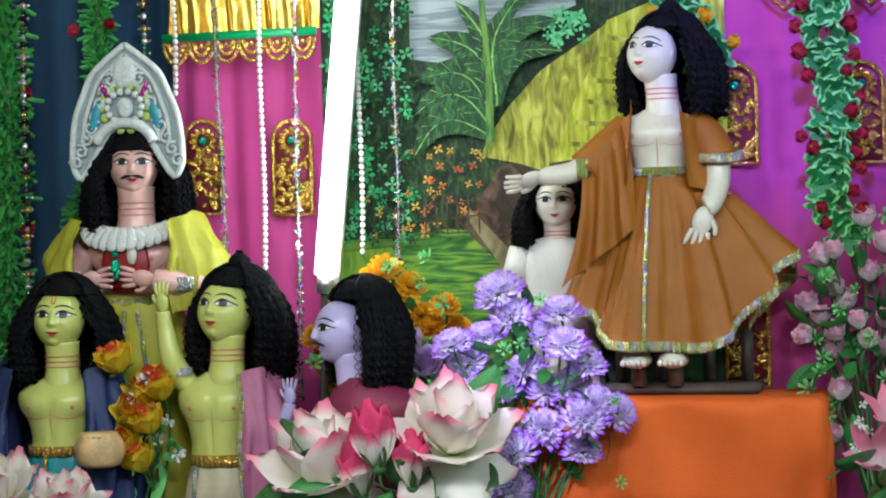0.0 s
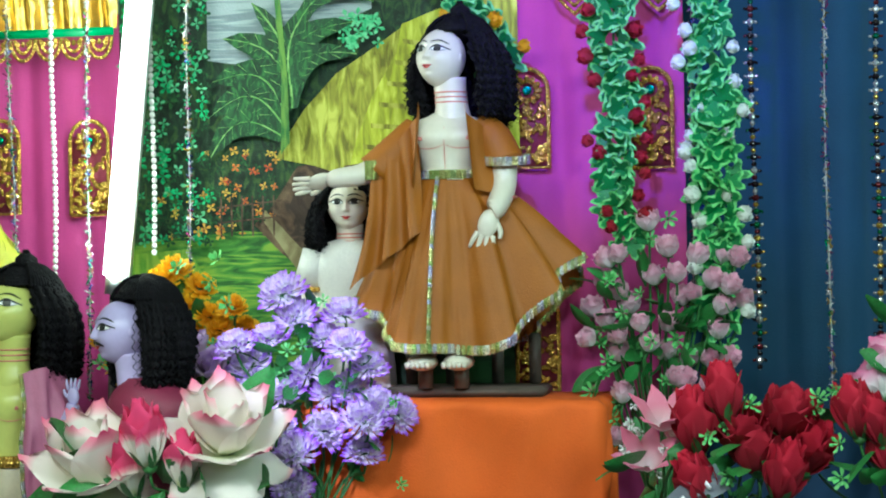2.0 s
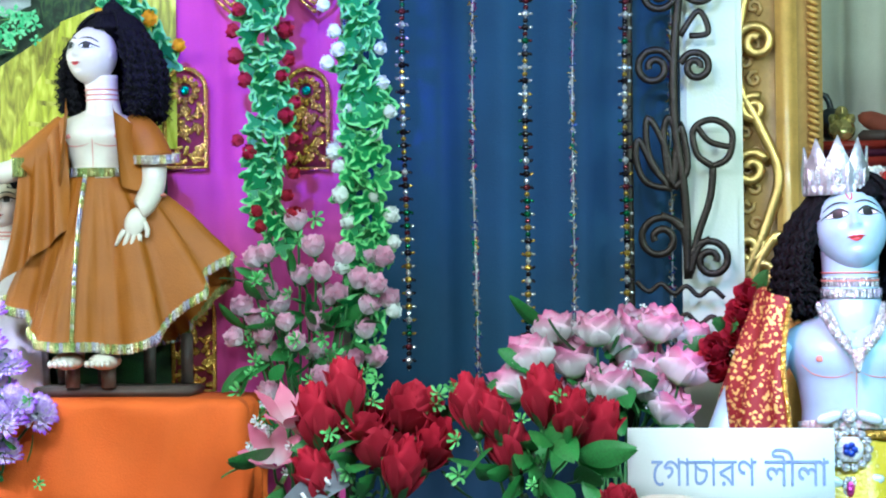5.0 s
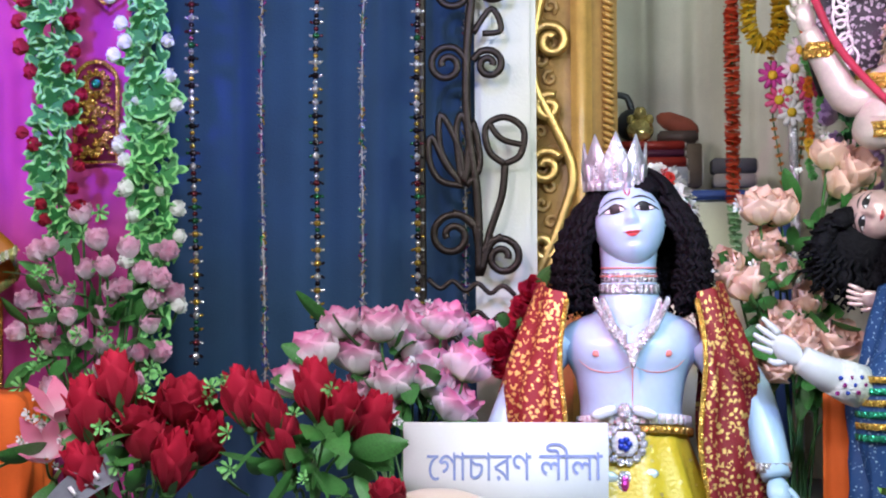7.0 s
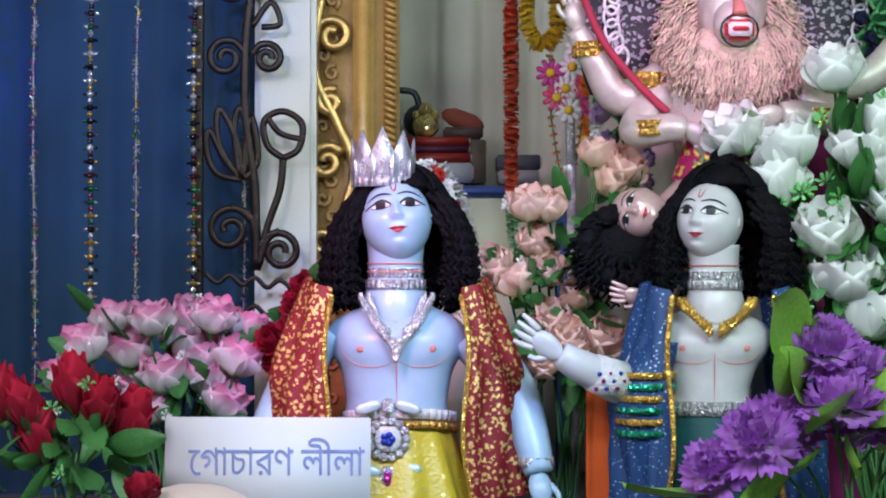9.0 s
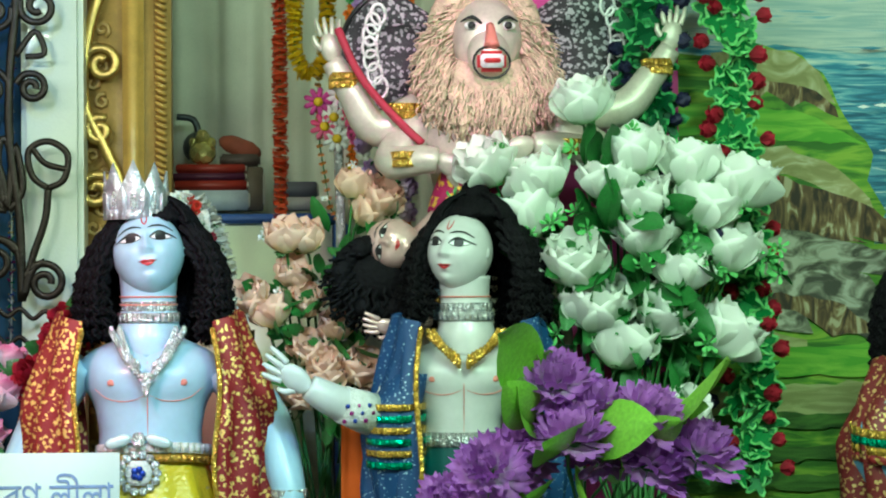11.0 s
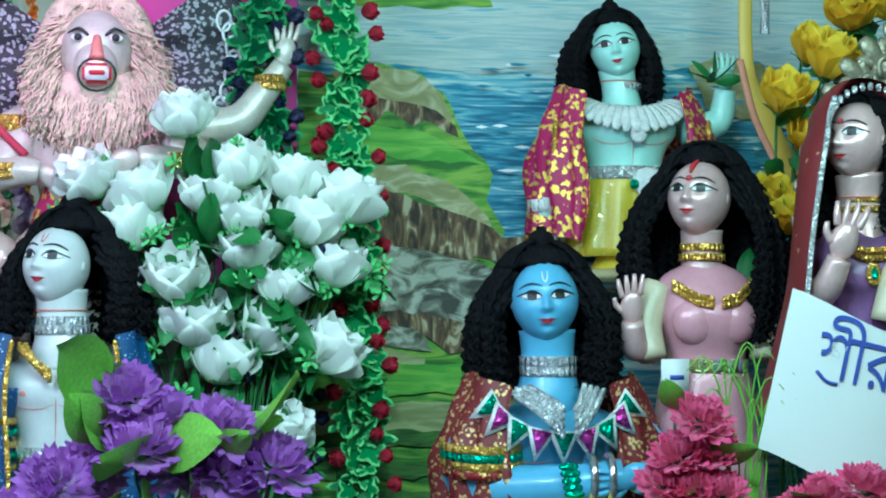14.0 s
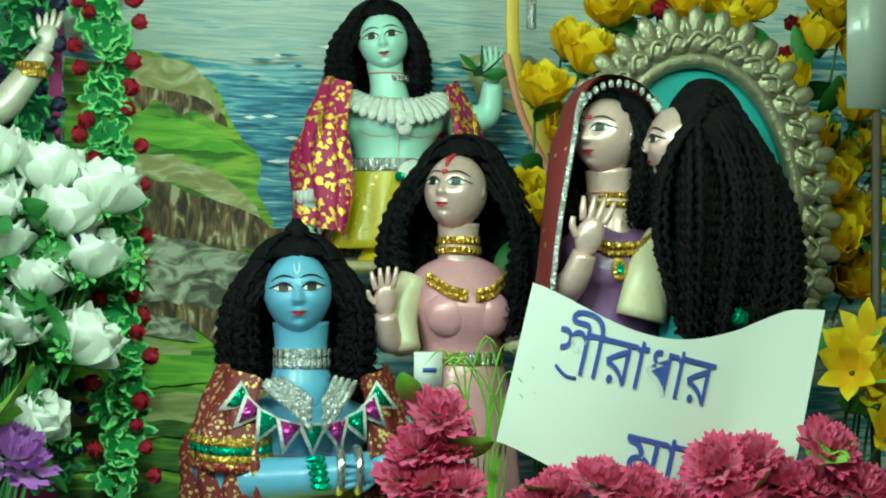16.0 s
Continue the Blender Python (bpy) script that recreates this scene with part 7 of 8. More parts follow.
def aim(p, d, s, spin=0.0):
    """The pose of a flower at p whose axis points along d, s metres across."""
    q = Vector(d).normalized().to_track_quat("Z", "Y").to_matrix().to_4x4()
    return Matrix.Translation(p) @ q @ Matrix.Rotation(spin, 4, "Z") @ Matrix.Diagonal((s, s, s, 1))


def bouquet(name, label, base, heads, meshes, size, up=(0, -0.5, 0.8), jitter=0.3, leaves=24, leaf=None, leaf_size=0.06, spray=0, spray_mesh=None, spray_size=0.02, flower="flower", group="", seed=1, depth=0.05, fill=1.0):
    """A bunch: every head on a stem of its own from the base, with leaves among the stems."""
    r = random.Random(seed)
    e = empty(name, label, "bouquet", base, group)
    B = Vector(base)
    stems = Build()
    P = [Vector((x, base[1] + r.uniform(-depth, depth), z)) for x, z in heads]
    mid = sum(P, Vector()) / len(P)
    for p in P:
        out = Vector(((p.x - mid.x) * 5, 0, (p.z - mid.z) * 3))
        d = Vector(up) + out * 0.6 + Vector((r.uniform(-1, 1), r.uniform(-1, 1), r.uniform(-1, 1))) * jitter
        part(flower, r.choice(meshes), e, aim(p - B, d, size * r.uniform(0.88, 1.12), r.uniform(0, 6)))
        foot = Vector((r.uniform(-.02, .02), r.uniform(-.02, .02) + 0.02, 0))
        q = p - B - d.normalized() * size * 0.05
        stems.tube([foot, foot.lerp(q, 0.5) + Vector((0, 0.03, 0.02)), q - d.normalized() * 0.03, q], 0.0022, STEM, 5, 3)
    part("stem", stems, e)
    lm = leaf or LEAF_MESH
    for k in range(leaves):
        p = r.choice(P).lerp(mid, r.uniform(0.0, 0.8)) + Vector((r.uniform(-1, 1) * 0.035, r.uniform(-0.01, 0.05), r.uniform(-0.06, 0.03)))
        d = Vector((p.x - mid.x, -0.05, (p.z - mid.z) * 0.8)).normalized() + Vector((r.uniform(-1, 1), r.uniform(-1, .3), r.uniform(-1, 1))) * 0.7
        s = leaf_size * r.uniform(0.7, 1.3)
        part("leaf", lm, e, aim(p - B, d, s, r.uniform(0, 6)))
    for k in range(spray):
        p = r.choice(P) + Vector((r.uniform(-1, 1) * size * 0.8, r.uniform(-0.03, 0.02), r.uniform(-1, 1) * size * 0.8))
        part("spray", spray_mesh, e, aim(p - B, (r.uniform(-1, 1), -1, r.uniform(-.5, 1)), spray_size * r.uniform(0.8, 1.3), r.uniform(0, 6)))
    return e


LEAF_MESH, LIME_LEAF = leaf_mesh("leaf", LEAF, 0.22), leaf_mesh("leaf", LEAF_LIME, 0.28)
LIGHT_LEAF = leaf_mesh("leaf", LEAF_LIGHT, 0.2)
IVY = [ivy_mesh("ivy_leaves", mat("ivy_green", (0.03, 0.20, 0.05), 0.5, 0, 0.3, 30, 0.2, 90), LEAF_LIGHT, 6, s) for s in (1, 2)]
IVY_DARK = [ivy_mesh("ivy_leaves", mat("ivy_dark", (0.012, 0.09, 0.03), 0.5, 0, 0.3, 30, 0.2, 90), mat("ivy_edge", (0.06, 0.28, 0.08), 0.5), 6, s) for s in (3, 4)]
SPRIG = pom_mesh("spray", LEAF_LIGHT, 5, ((30, 5), (75, 6)), 0.9, 0.12)
BREATH = pom_mesh("spray", mat("white_petal", (0.75, 0.76, 0.74), 0.6), 6, ((30, 4), (75, 5)), 0.7, 0.14)

white = tint("white_rose", [(0.0, (0.30, 0.55, 0.22)), (0.18, (0.82, 0.88, 0.78)), (1.0, (0.93, 0.94, 0.90))], "height", 0, 0.7)
WHITE_ROSES = [cup_mesh("rose", white, s) for s in (1, 2, 3)]
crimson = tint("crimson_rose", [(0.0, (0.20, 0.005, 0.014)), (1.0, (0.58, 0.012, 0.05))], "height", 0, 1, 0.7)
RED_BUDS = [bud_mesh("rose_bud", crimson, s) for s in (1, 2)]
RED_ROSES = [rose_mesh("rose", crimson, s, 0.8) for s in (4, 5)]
blush = tint("blush_rose", [(0.0, (0.30, 0.48, 0.14)), (0.18, (0.82, 0.80, 0.77)), (0.55, (0.88, 0.78, 0.81)), (0.80, (0.86, 0.44, 0.60)), (1.0, (0.80, 0.20, 0.42))], "height", 0, 0.72)
BLUSH_ROSES = [cup_mesh("rose", blush, s) for s in (6, 7)]
rosette = tint("pink_rosette", [(0.0, (0.88, 0.85, 0.85)), (0.55, (0.88, 0.70, 0.78)), (1.0, (0.86, 0.44, 0.60))], "height", 0, 0.7)
PINK_ROSETTES = [rose_mesh("rose", rosette, s, 0.75) for s in (8, 9)]
peach = tint("peach_rose", [(0.0, (0.75, 0.62, 0.30)), (0.4, (0.94, 0.70, 0.54)), (1.0, (0.92, 0.60, 0.50))], "height", 0, 0.7)
PEACH_ROSES = [cup_mesh("rose", peach, s) for s in (10, 11)]
yellow = tint("yellow_rose", [(0.0, (0.75, 0.45, 0.02)), (0.6, (0.88, 0.58, 0.015)), (1.0, (0.90, 0.70, 0.04))], "height", 0, 0.7)
YELLOW_ROSES = [rose_mesh("rose", yellow, s, 0.9) for s in (12, 13, 14)]
purple = tint("purple_carnation", [(0.0, (0.94, 0.92, 0.95)), (0.5, (0.80, 0.66, 0.94)), (0.85, (0.46, 0.18, 0.84)), (1.0, (0.30, 0.07, 0.66))], "radius", 0.22, 0.5)
PURPLE_POMS = [pom_mesh("carnation", purple, s, ((8, 14), (22, 20), (40, 24), (60, 26), (82, 24), (100, 18)), w=0.055, notch=0.12) for s in (1, 2)]
mari = tint("marigold", [(0.0, (0.85, 0.34, 0.01)), (1.0, (0.90, 0.54, 0.02))], "radius", 0.1, 0.5)
MARIGOLDS = [pom_mesh("marigold", mari, s, ((8, 12), (24, 18), (45, 22), (70, 22), (95, 18)), w=0.075, notch=0.1) for s in (3, 4)]
magenta = tint("magenta_peony", [(0.0, (0.82, 0.66, 0.86)), (0.5, (0.58, 0.24, 0.70)), (1.0, (0.42, 0.13, 0.60))], "radius", 0.15, 0.5)
MAGENTA_POMS = [pom_mesh("peony", magenta, s, ((8, 12), (22, 18), (42, 22), (66, 22), (92, 18)), size=0.55, w=0.085, notch=0.15) for s in (5, 6)]
cerise = tint("cerise_peony", [(0.0, (0.82, 0.32, 0.46)), (1.0, (0.82, 0.07, 0.26))], "radius", 0.15, 0.5)
CERISE_POMS = [pom_mesh("peony", cerise, s, ((8, 12), (22, 18), (42, 22), (66, 22), (92, 18)), size=0.52, w=0.09, notch=0.15) for s in (7, 8)]
lot = tint("lotus_petal", [(0.0, (0.66, 0.70, 0.40)), (0.22, (0.90, 0.86, 0.76)), (0.72, (0.90, 0.80, 0.76)), (0.84, (0.88, 0.36, 0.46)), (1.0, (0.78, 0.07, 0.22))], "radius", 0.10, 0.66)
LOTUS = [lotus_mesh("lotus", lot, s) for s in (1, 2)]
LILY = [lily_mesh("lily", tint("pink_lily", [(0.0, (0.7, 0.6, 0.6)), (0.5, (0.72, 0.26, 0.36)), (1.0, (0.68, 0.16, 0.28))], "radius", 0.1, 0.7))]
bicolour = tint("bicolour_rose", [(0.0, (0.80, 0.58, 0.03)), (0.75, (0.85, 0.62, 0.03)), (0.9, (0.62, 0.05, 0.01)), (1.0, (0.55, 0.03, 0.01))], "height", 0, 0.72)
BICOLOUR = [rose_mesh("rose", bicolour, s, 1.0) for s in (15, 16)]
yl = tint("yellow_lily", [(0.0, (0.75, 0.40, 0.02)), (1.0, (0.85, 0.62, 0.02))], "radius", 0.1, 0.7)
YELLOW_LILY = [lily_mesh("lily", yl)]
NAVY_BUD = [rose_mesh("bud", mat("navy_petal", (0.012, 0.014, 0.05), 0.5), 17, 0.5, False)]
SMALL_RED = [rose_mesh("bud", crimson, 18, 0.6, False)]
SMALL_WHITE = [rose_mesh("bud", white, 19, 0.7, False)]

F = STAGE
bouquet("lotus_bouquet", "pink tipped artificial lotus flowers in front of the dolls", (-1.42, 2.62, F), [(-1.335, 1.055), (-1.52, 1.005)], LOTUS, 0.195, (0.05, -0.45, 0.85), 0.15, 6, leaf_size=0.12, seed=2)
bouquet("lotus_bouquet", "pink artificial lotus buds beside open lotus flowers", (-1.40, 2.64, F), [(-1.43, 1.04), (-1.465, 0.995), (-1.385, 1.01)], [bud_mesh("lotus_bud", lot, 3)], 0.085, (-0.1, -0.3, 1), 0.25, 5, leaf_size=0.1, seed=3)
bouquet("lotus_bouquet", "pale pink artificial lotus low on the stage edge", (-1.95, 2.62, F), [(-1.99, 0.985), (-1.89, 0.965)], LOTUS, 0.14, (0, -0.4, 0.9), 0.15, 3, leaf_size=0.1, seed=4)
bouquet("carnation_bouquet", "violet and white artificial carnations in a tall bunch", (-1.265, 2.88, F),
        [(-1.312, 1.267), (-1.295, 1.233), (-1.34, 1.199), (-1.253, 1.198), (-1.367, 1.157), (-1.28, 1.147), (-1.202, 1.189), (-1.177, 1.155), (-1.247, 1.113), (-1.316, 1.114), (-1.212, 1.121), (-1.179, 1.079), (-1.36, 1.114), (-1.318, 1.062), (-1.248, 1.062), (-1.189, 1.028), (-1.284, 1.028), (-1.294, 0.977), (-1.163, 1.1), (-1.39, 1.13), (-1.22, 1.235), (-1.375, 1.19), (-1.14, 1.085)],
        PURPLE_POMS, 0.074, leaves=40, leaf_size=0.05, spray=16, spray_mesh=SPRIG, flower="carnation", seed=5, depth=0.04)
bouquet("marigold_bouquet", "orange yellow artificial marigolds behind the dolls", (-1.48, 3.0, F),
        [(-1.524, 1.304), (-1.484, 1.276), (-1.507, 1.245), (-1.545, 1.241), (-1.416, 1.244), (-1.408, 1.208), (-1.462, 1.231), (-1.463, 1.195), (-1.63, 1.198), (-1.604, 1.134), (-1.44, 1.21), (-1.50, 1.20), (-1.62, 1.165), (-1.54, 1.285)],
        MARIGOLDS, 0.062, leaves=26, leaf_size=0.05, spray=10, spray_mesh=SPRIG, flower="marigold", seed=6, depth=0.03)
bouquet("lilac_bouquet", "pale lilac artificial roses among the marigolds", (-1.45, 2.95, F), [(-1.488, 1.19), (-1.455, 1.175), (-1.475, 1.145), (-1.43, 1.15), (-1.41, 1.165)],
        [rose_mesh("rose", tint("lilac_rose", [(0, (0.6, 0.5, 0.5)), (0.5, (0.66, 0.52, 0.66)), (1, (0.45, 0.28, 0.6))], "height", 0, 0.7), 20, 1.0)], 0.055, leaves=8, leaf_size=0.05, flower="rose", seed=7)
bouquet("rose_bouquet", "yellow artificial roses with red hearts between the dolls", (-1.88, 2.85, F), [(-1.906, 1.16), (-1.879, 1.101), (-1.856, 1.065), (-1.897, 1.075), (-1.872, 1.006), (-1.905, 1.024), (-1.85, 1.115)],
        BICOLOUR, 0.068, leaves=18, leaf=LIGHT_LEAF, leaf_size=0.05, spray=10, spray_mesh=BREATH, flower="rose", seed=8, depth=0.02)
bouquet("rose_bouquet", "dark red artificial roses at the curtain", (-2.12, 3.0, F), [(-2.115, 1.155), (-2.15, 1.13), (-2.135, 1.18)], RED_ROSES, 0.05, leaves=10, flower="rose", seed=9)
bouquet("rosebush", "pale pink small artificial roses on a tall bush", (-0.76, 3.05, F),
        [(-0.772, 1.355), (-0.817, 1.307), (-0.83, 1.30), (-0.741, 1.315), (-0.844, 1.267), (-0.822, 1.25), (-0.764, 1.271), (-0.729, 1.275), (-0.707, 1.248), (-0.68, 1.266), (-0.654, 1.257), (-0.863, 1.223), (-0.805, 1.227), (-0.783, 1.201), (-0.841, 1.206), (-0.72, 1.24), (-0.859, 1.182), (-0.819, 1.183),
         (-0.747, 1.2), (-0.667, 1.226), (-0.632, 1.235), (-0.668, 1.187), (-0.774, 1.17), (-0.823, 1.154), (-0.748, 1.152), (-0.713, 1.143), (-0.66, 1.147), (-0.735, 1.121), (-0.725, 1.118), (-0.682, 1.108), (-0.838, 1.055), (-0.815, 1.091), (-0.697, 1.301), (-0.666, 1.301), (-0.64, 1.3), (-0.686, 1.147), (-0.855, 1.075), (-0.82, 1.03)],
        PINK_ROSETTES, 0.041, leaves=46, leaf_size=0.055, spray=44, spray_mesh=SPRIG, spray_size=0.022, flower="rose", seed=10, depth=0.035)
bouquet("lily_bouquet", "pink artificial lilies with a grey ribbon", (-0.74, 2.76, F), [(-0.73, 1.075), (-0.755, 1.02), (-0.715, 1.05)], LILY, 0.085, (0.1, -0.5, 0.8), 0.2, 8, leaf_size=0.08, spray=14, spray_mesh=BREATH, spray_size=0.014, flower="lily", seed=11)
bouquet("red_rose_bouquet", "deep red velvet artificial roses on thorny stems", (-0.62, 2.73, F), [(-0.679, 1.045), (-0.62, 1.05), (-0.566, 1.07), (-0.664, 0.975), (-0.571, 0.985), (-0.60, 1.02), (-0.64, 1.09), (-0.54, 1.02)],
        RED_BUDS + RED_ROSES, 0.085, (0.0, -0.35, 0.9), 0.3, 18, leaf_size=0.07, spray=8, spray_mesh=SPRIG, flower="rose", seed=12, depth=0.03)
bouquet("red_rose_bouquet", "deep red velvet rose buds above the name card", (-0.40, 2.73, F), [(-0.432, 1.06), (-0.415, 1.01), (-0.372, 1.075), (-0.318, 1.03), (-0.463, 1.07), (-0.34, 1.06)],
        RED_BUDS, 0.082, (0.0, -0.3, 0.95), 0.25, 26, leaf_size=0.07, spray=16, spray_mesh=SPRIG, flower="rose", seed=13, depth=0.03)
bouquet("red_rose_bouquet", "single red rose bud in front of the name card", (-0.27, 2.68, F), [(-0.272, 0.965)], RED_ROSES, 0.055, (0, -0.3, 1), 0.1, 4, flower="rose", seed=14)
bouquet("blush_rose_bouquet", "white and pink edged artificial roses in a dense bunch", (-0.29, 3.05, F),
        [(-0.375, 1.175), (-0.31, 1.175), (-0.263, 1.178), (-0.222, 1.18), (-0.178, 1.163), (-0.403, 1.135), (-0.347, 1.127), (-0.276, 1.14), (-0.244, 1.12), (-0.332, 1.085), (-0.293, 1.09), (-0.238, 1.09), (-0.306, 1.043), (-0.426, 1.092), (-0.212, 1.055), (-0.19, 1.115), (-0.36, 1.04)],
        BLUSH_ROSES, 0.072, (0, -0.25, 0.95), 0.22, leaves=34, leaf_size=0.07, spray=14, spray_mesh=BREATH, spray_size=0.014, flower="rose", seed=15, depth=0.03)
bouquet("rose_bouquet", "dark red artificial roses beside the white post", (-0.10, 3.06, F), [(-0.069, 1.236), (-0.082, 1.208), (-0.09, 1.176), (-0.123, 1.158), (-0.115, 1.13), (-0.06, 1.2)], RED_ROSES, 0.058, (-0.3, -0.7, 0.5), leaves=12, leaf_size=0.06, flower="rose", seed=16, depth=0.02)
bouquet("peach_rose_bouquet", "peach pink artificial roses in a hanging bunch", (0.30, 2.99, F),
        [(0.347, 1.423), (0.28, 1.344), (0.255, 1.294), (0.235, 1.236), (0.28, 1.253), (0.326, 1.215), (0.284, 1.182), (0.305, 1.162), (0.301, 1.137), (0.351, 1.153), (0.384, 1.402), (0.268, 1.12), (0.25, 1.345), (0.205, 1.26), (0.35, 1.1), (0.36, 1.385)],
        PEACH_ROSES, 0.066, leaves=90, leaf_size=0.06, spray=24, spray_mesh=BREATH, spray_size=0.012, flower="rose", seed=17, depth=0.02)
bouquet("white_rose_bouquet", "large white artificial roses with dark navy buds", (0.75, 2.87, F),
        [(0.673, 1.524), (0.624, 1.415), (0.709, 1.415), (0.75, 1.451), (0.827, 1.431), (0.901, 1.402), (0.839, 1.372), (0.761, 1.336), (0.66, 1.296), (0.814, 1.283), (0.884, 1.313), (0.719, 1.175), (0.866, 1.193), (0.775, 1.227), (0.548, 1.44), (0.804, 1.085), (0.755, 1.385), (0.69, 1.23), (0.60, 1.36)],
        WHITE_ROSES, 0.096, (0.0, -0.30, 0.95), 0.26, 170, leaf_size=0.07, spray=60, spray_mesh=SPRIG, spray_size=0.024, flower="rose", seed=18, depth=0.03)
bouquet("navy_bud_spray", "dark navy artificial buds among the white roses", (0.76, 2.885, F), [(0.655 + 0.03 * (k % 8) + 0.012 * (k // 8), 1.13 + 0.045 * ((k * 3) % 8)) for k in range(26)], NAVY_BUD, 0.022, leaves=10, leaf_size=0.04, flower="bud", seed=19)
bouquet("peony_bouquet", "purple magenta artificial peonies with lime leaves", (0.63, 2.50, F), [(0.628, 1.135), (0.70, 1.125), (0.543, 1.075), (0.705, 1.065), (0.501, 1.06), (0.586, 1.165), (0.649, 1.075), (0.765, 1.075), (0.45, 1.02), (0.6, 1.10)],
        MAGENTA_POMS, 0.105, (0, -0.55, 0.8), 0.3, 16, LIME_LEAF, 0.12, flower="peony", seed=20, depth=0.03)
bouquet("peony_bouquet", "cerise pink artificial peonies in front of the blue statue", (1.28, 2.36, F), [(1.273, 1.14), (1.295, 1.10), (1.252, 1.095), (1.266, 1.055), (1.30, 1.05), (1.235, 1.06)], CERISE_POMS, 0.082, (0, -0.6, 0.8), 0.3, 7, LIME_LEAF, 0.075, flower="peony", seed=21, depth=0.02)
bouquet("peony_bouquet", "cerise pink artificial peonies below the name sheet", (1.49, 2.30, F), [(1.42, 1.045), (1.46, 1.06), (1.51, 1.045), (1.39, 1.03), (1.55, 1.03)], CERISE_POMS, 0.085, (0, -0.5, 0.85), 0.3, 6, LIME_LEAF, 0.07, flower="peony", seed=22, depth=0.02)
bouquet("peony_bouquet", "cerise pink artificial peonies at the sheet's corner", (1.72, 2.31, F), [(1.63, 1.075), (1.68, 1.085), (1.71, 1.05), (1.76, 1.10), (1.79, 1.07), (1.75, 1.045), (1.65, 1.04), (1.81, 1.045)], CERISE_POMS, 0.088, (0, -0.55, 0.85), 0.3, 8, LIME_LEAF, 0.07, flower="peony", seed=23, depth=0.02)
bouquet("yellow_rose_bouquet", "large yellow artificial roses round the silver frame", (1.86, 2.72, F),
        [(1.943, 1.66), (1.899, 1.58), (1.989, 1.555), (1.985, 1.46), (1.955, 1.435), (1.998, 1.39), (1.915, 1.50), (2.02, 1.63), (1.95, 1.35), (2.03, 1.50), (1.93, 1.28), (2.0, 1.30), (1.97, 1.70)],
        YELLOW_ROSES, 0.092, leaves=44, leaf_size=0.075, spray=14, spray_mesh=BREATH, spray_size=0.02, flower="rose", seed=24, depth=0.03)
bouquet("yellow_rose_bouquet", "large yellow artificial roses above the silver frame", (1.72, 2.74, F), [(1.681, 1.705), (1.776, 1.71), (1.846, 1.705), (1.733, 1.70), (1.63, 1.69), (1.80, 1.68)], YELLOW_ROSES, 0.082, leaves=20, leaf_size=0.07, spray=14, spray_mesh=SMALL_RED[0], spray_size=0.03, flower="rose", seed=25, depth=0.02)
bouquet("yellow_rose_bouquet", "yellow artificial roses beside the painted staff", (1.53, 2.72, F), [(1.553, 1.635), (1.507, 1.56), (1.515, 1.39), (1.545, 1.51), (1.57, 1.61), (1.50, 1.42)], YELLOW_ROSES, 0.085, leaves=16, leaf_size=0.07, flower="rose", seed=26, depth=0.02)
bouquet("yellow_lily_bouquet", "yellow artificial lilies low beside the frame", (1.89, 2.45, F), [(1.872, 1.205), (1.897, 1.16), (1.913, 1.23), (1.906, 1.10), (1.85, 1.19), (1.93, 1.18)], YELLOW_LILY, 0.085, (-0.2, -0.8, 0.4), leaves=12, leaf=LIGHT_LEAF, leaf_size=0.07, flower="lily", seed=27)


# ---- garlands ----
def garland(label, pts, leaves, buds, step=0.033, size=0.072, bud=0.030, every=1, seed=1, category="garland"):
    """Whorls of leaves on a hanging string, with buds that stand out at the sides."""
    r = random.Random(seed)
    P = [Vector(p) for p in pts]
    e = empty("garland", label, category, tuple(P[-1]), "garlands")
    B = P[-1]
    part("string", Build().tube([Vector((P[0].x, 3.06, 2.115)) - B] + [p - B for p in P], 0.002, STEM, 6, 1), e)
    Q = []
    for p, q in zip(P, P[1:]):
        n = max(1, round((q - p).length / step))
        Q += [p.lerp(q, k / n) for k in range(n)]
    for k, p in enumerate(Q):
        part("leaf_whorl", r.choice(leaves), e, aim(p - B, (r.uniform(-.5, .5), -1, r.uniform(-.5, .4)), size * r.uniform(0.8, 1.1), r.uniform(0, 6)))
        if buds and k % every == 0:
            for s in ((-1, 1) if r.random() < 0.5 else (r.choice((-1, 1)),)):
                o = Vector((s * size * r.uniform(0.15, 0.55), -size * r.uniform(0.25, 0.45), r.uniform(-.01, .01)))
                part("bud", r.choice(buds), e, aim(p - B + o, (o.x * 2, -0.02, 0.01), bud * r.uniform(0.85, 1.2), r.uniform(0, 6)))
    return e


garland("green ivy garland with small dark red roses on pink cloth", [(-0.818, 3.08, 1.86), (-0.824, 3.08, 1.62), (-0.815, 3.08, 1.53), (-0.822, 3.08, 1.44), (-0.805, 3.08, 1.32)], IVY, SMALL_RED, seed=1)
garland("green ivy garland with small white roses", [(-0.685, 3.08, 1.86), (-0.672, 3.08, 1.57), (-0.668, 3.08, 1.44), (-0.668, 3.08, 1.20)], IVY, SMALL_WHITE, seed=2)
garland("green ivy garland with small dark red roses before the painted sea", [(0.908, 2.98, 1.90), (0.914, 2.98, 1.62), (0.924, 2.98, 1.44), (0.936, 2.98, 1.22), (0.940, 2.98, 0.98)], IVY, SMALL_RED, size=0.070, seed=3)
garland("dark ivy garland with navy buds on the pink strip", [(0.80, 3.03, 1.86), (0.795, 3.03, 1.62), (0.795, 3.03, 1.5), (0.80, 3.03, 1.32), (0.835, 3.03, 1.15), (0.835, 3.03, 1.0)], IVY_DARK, NAVY_BUD, size=0.074, seed=4)
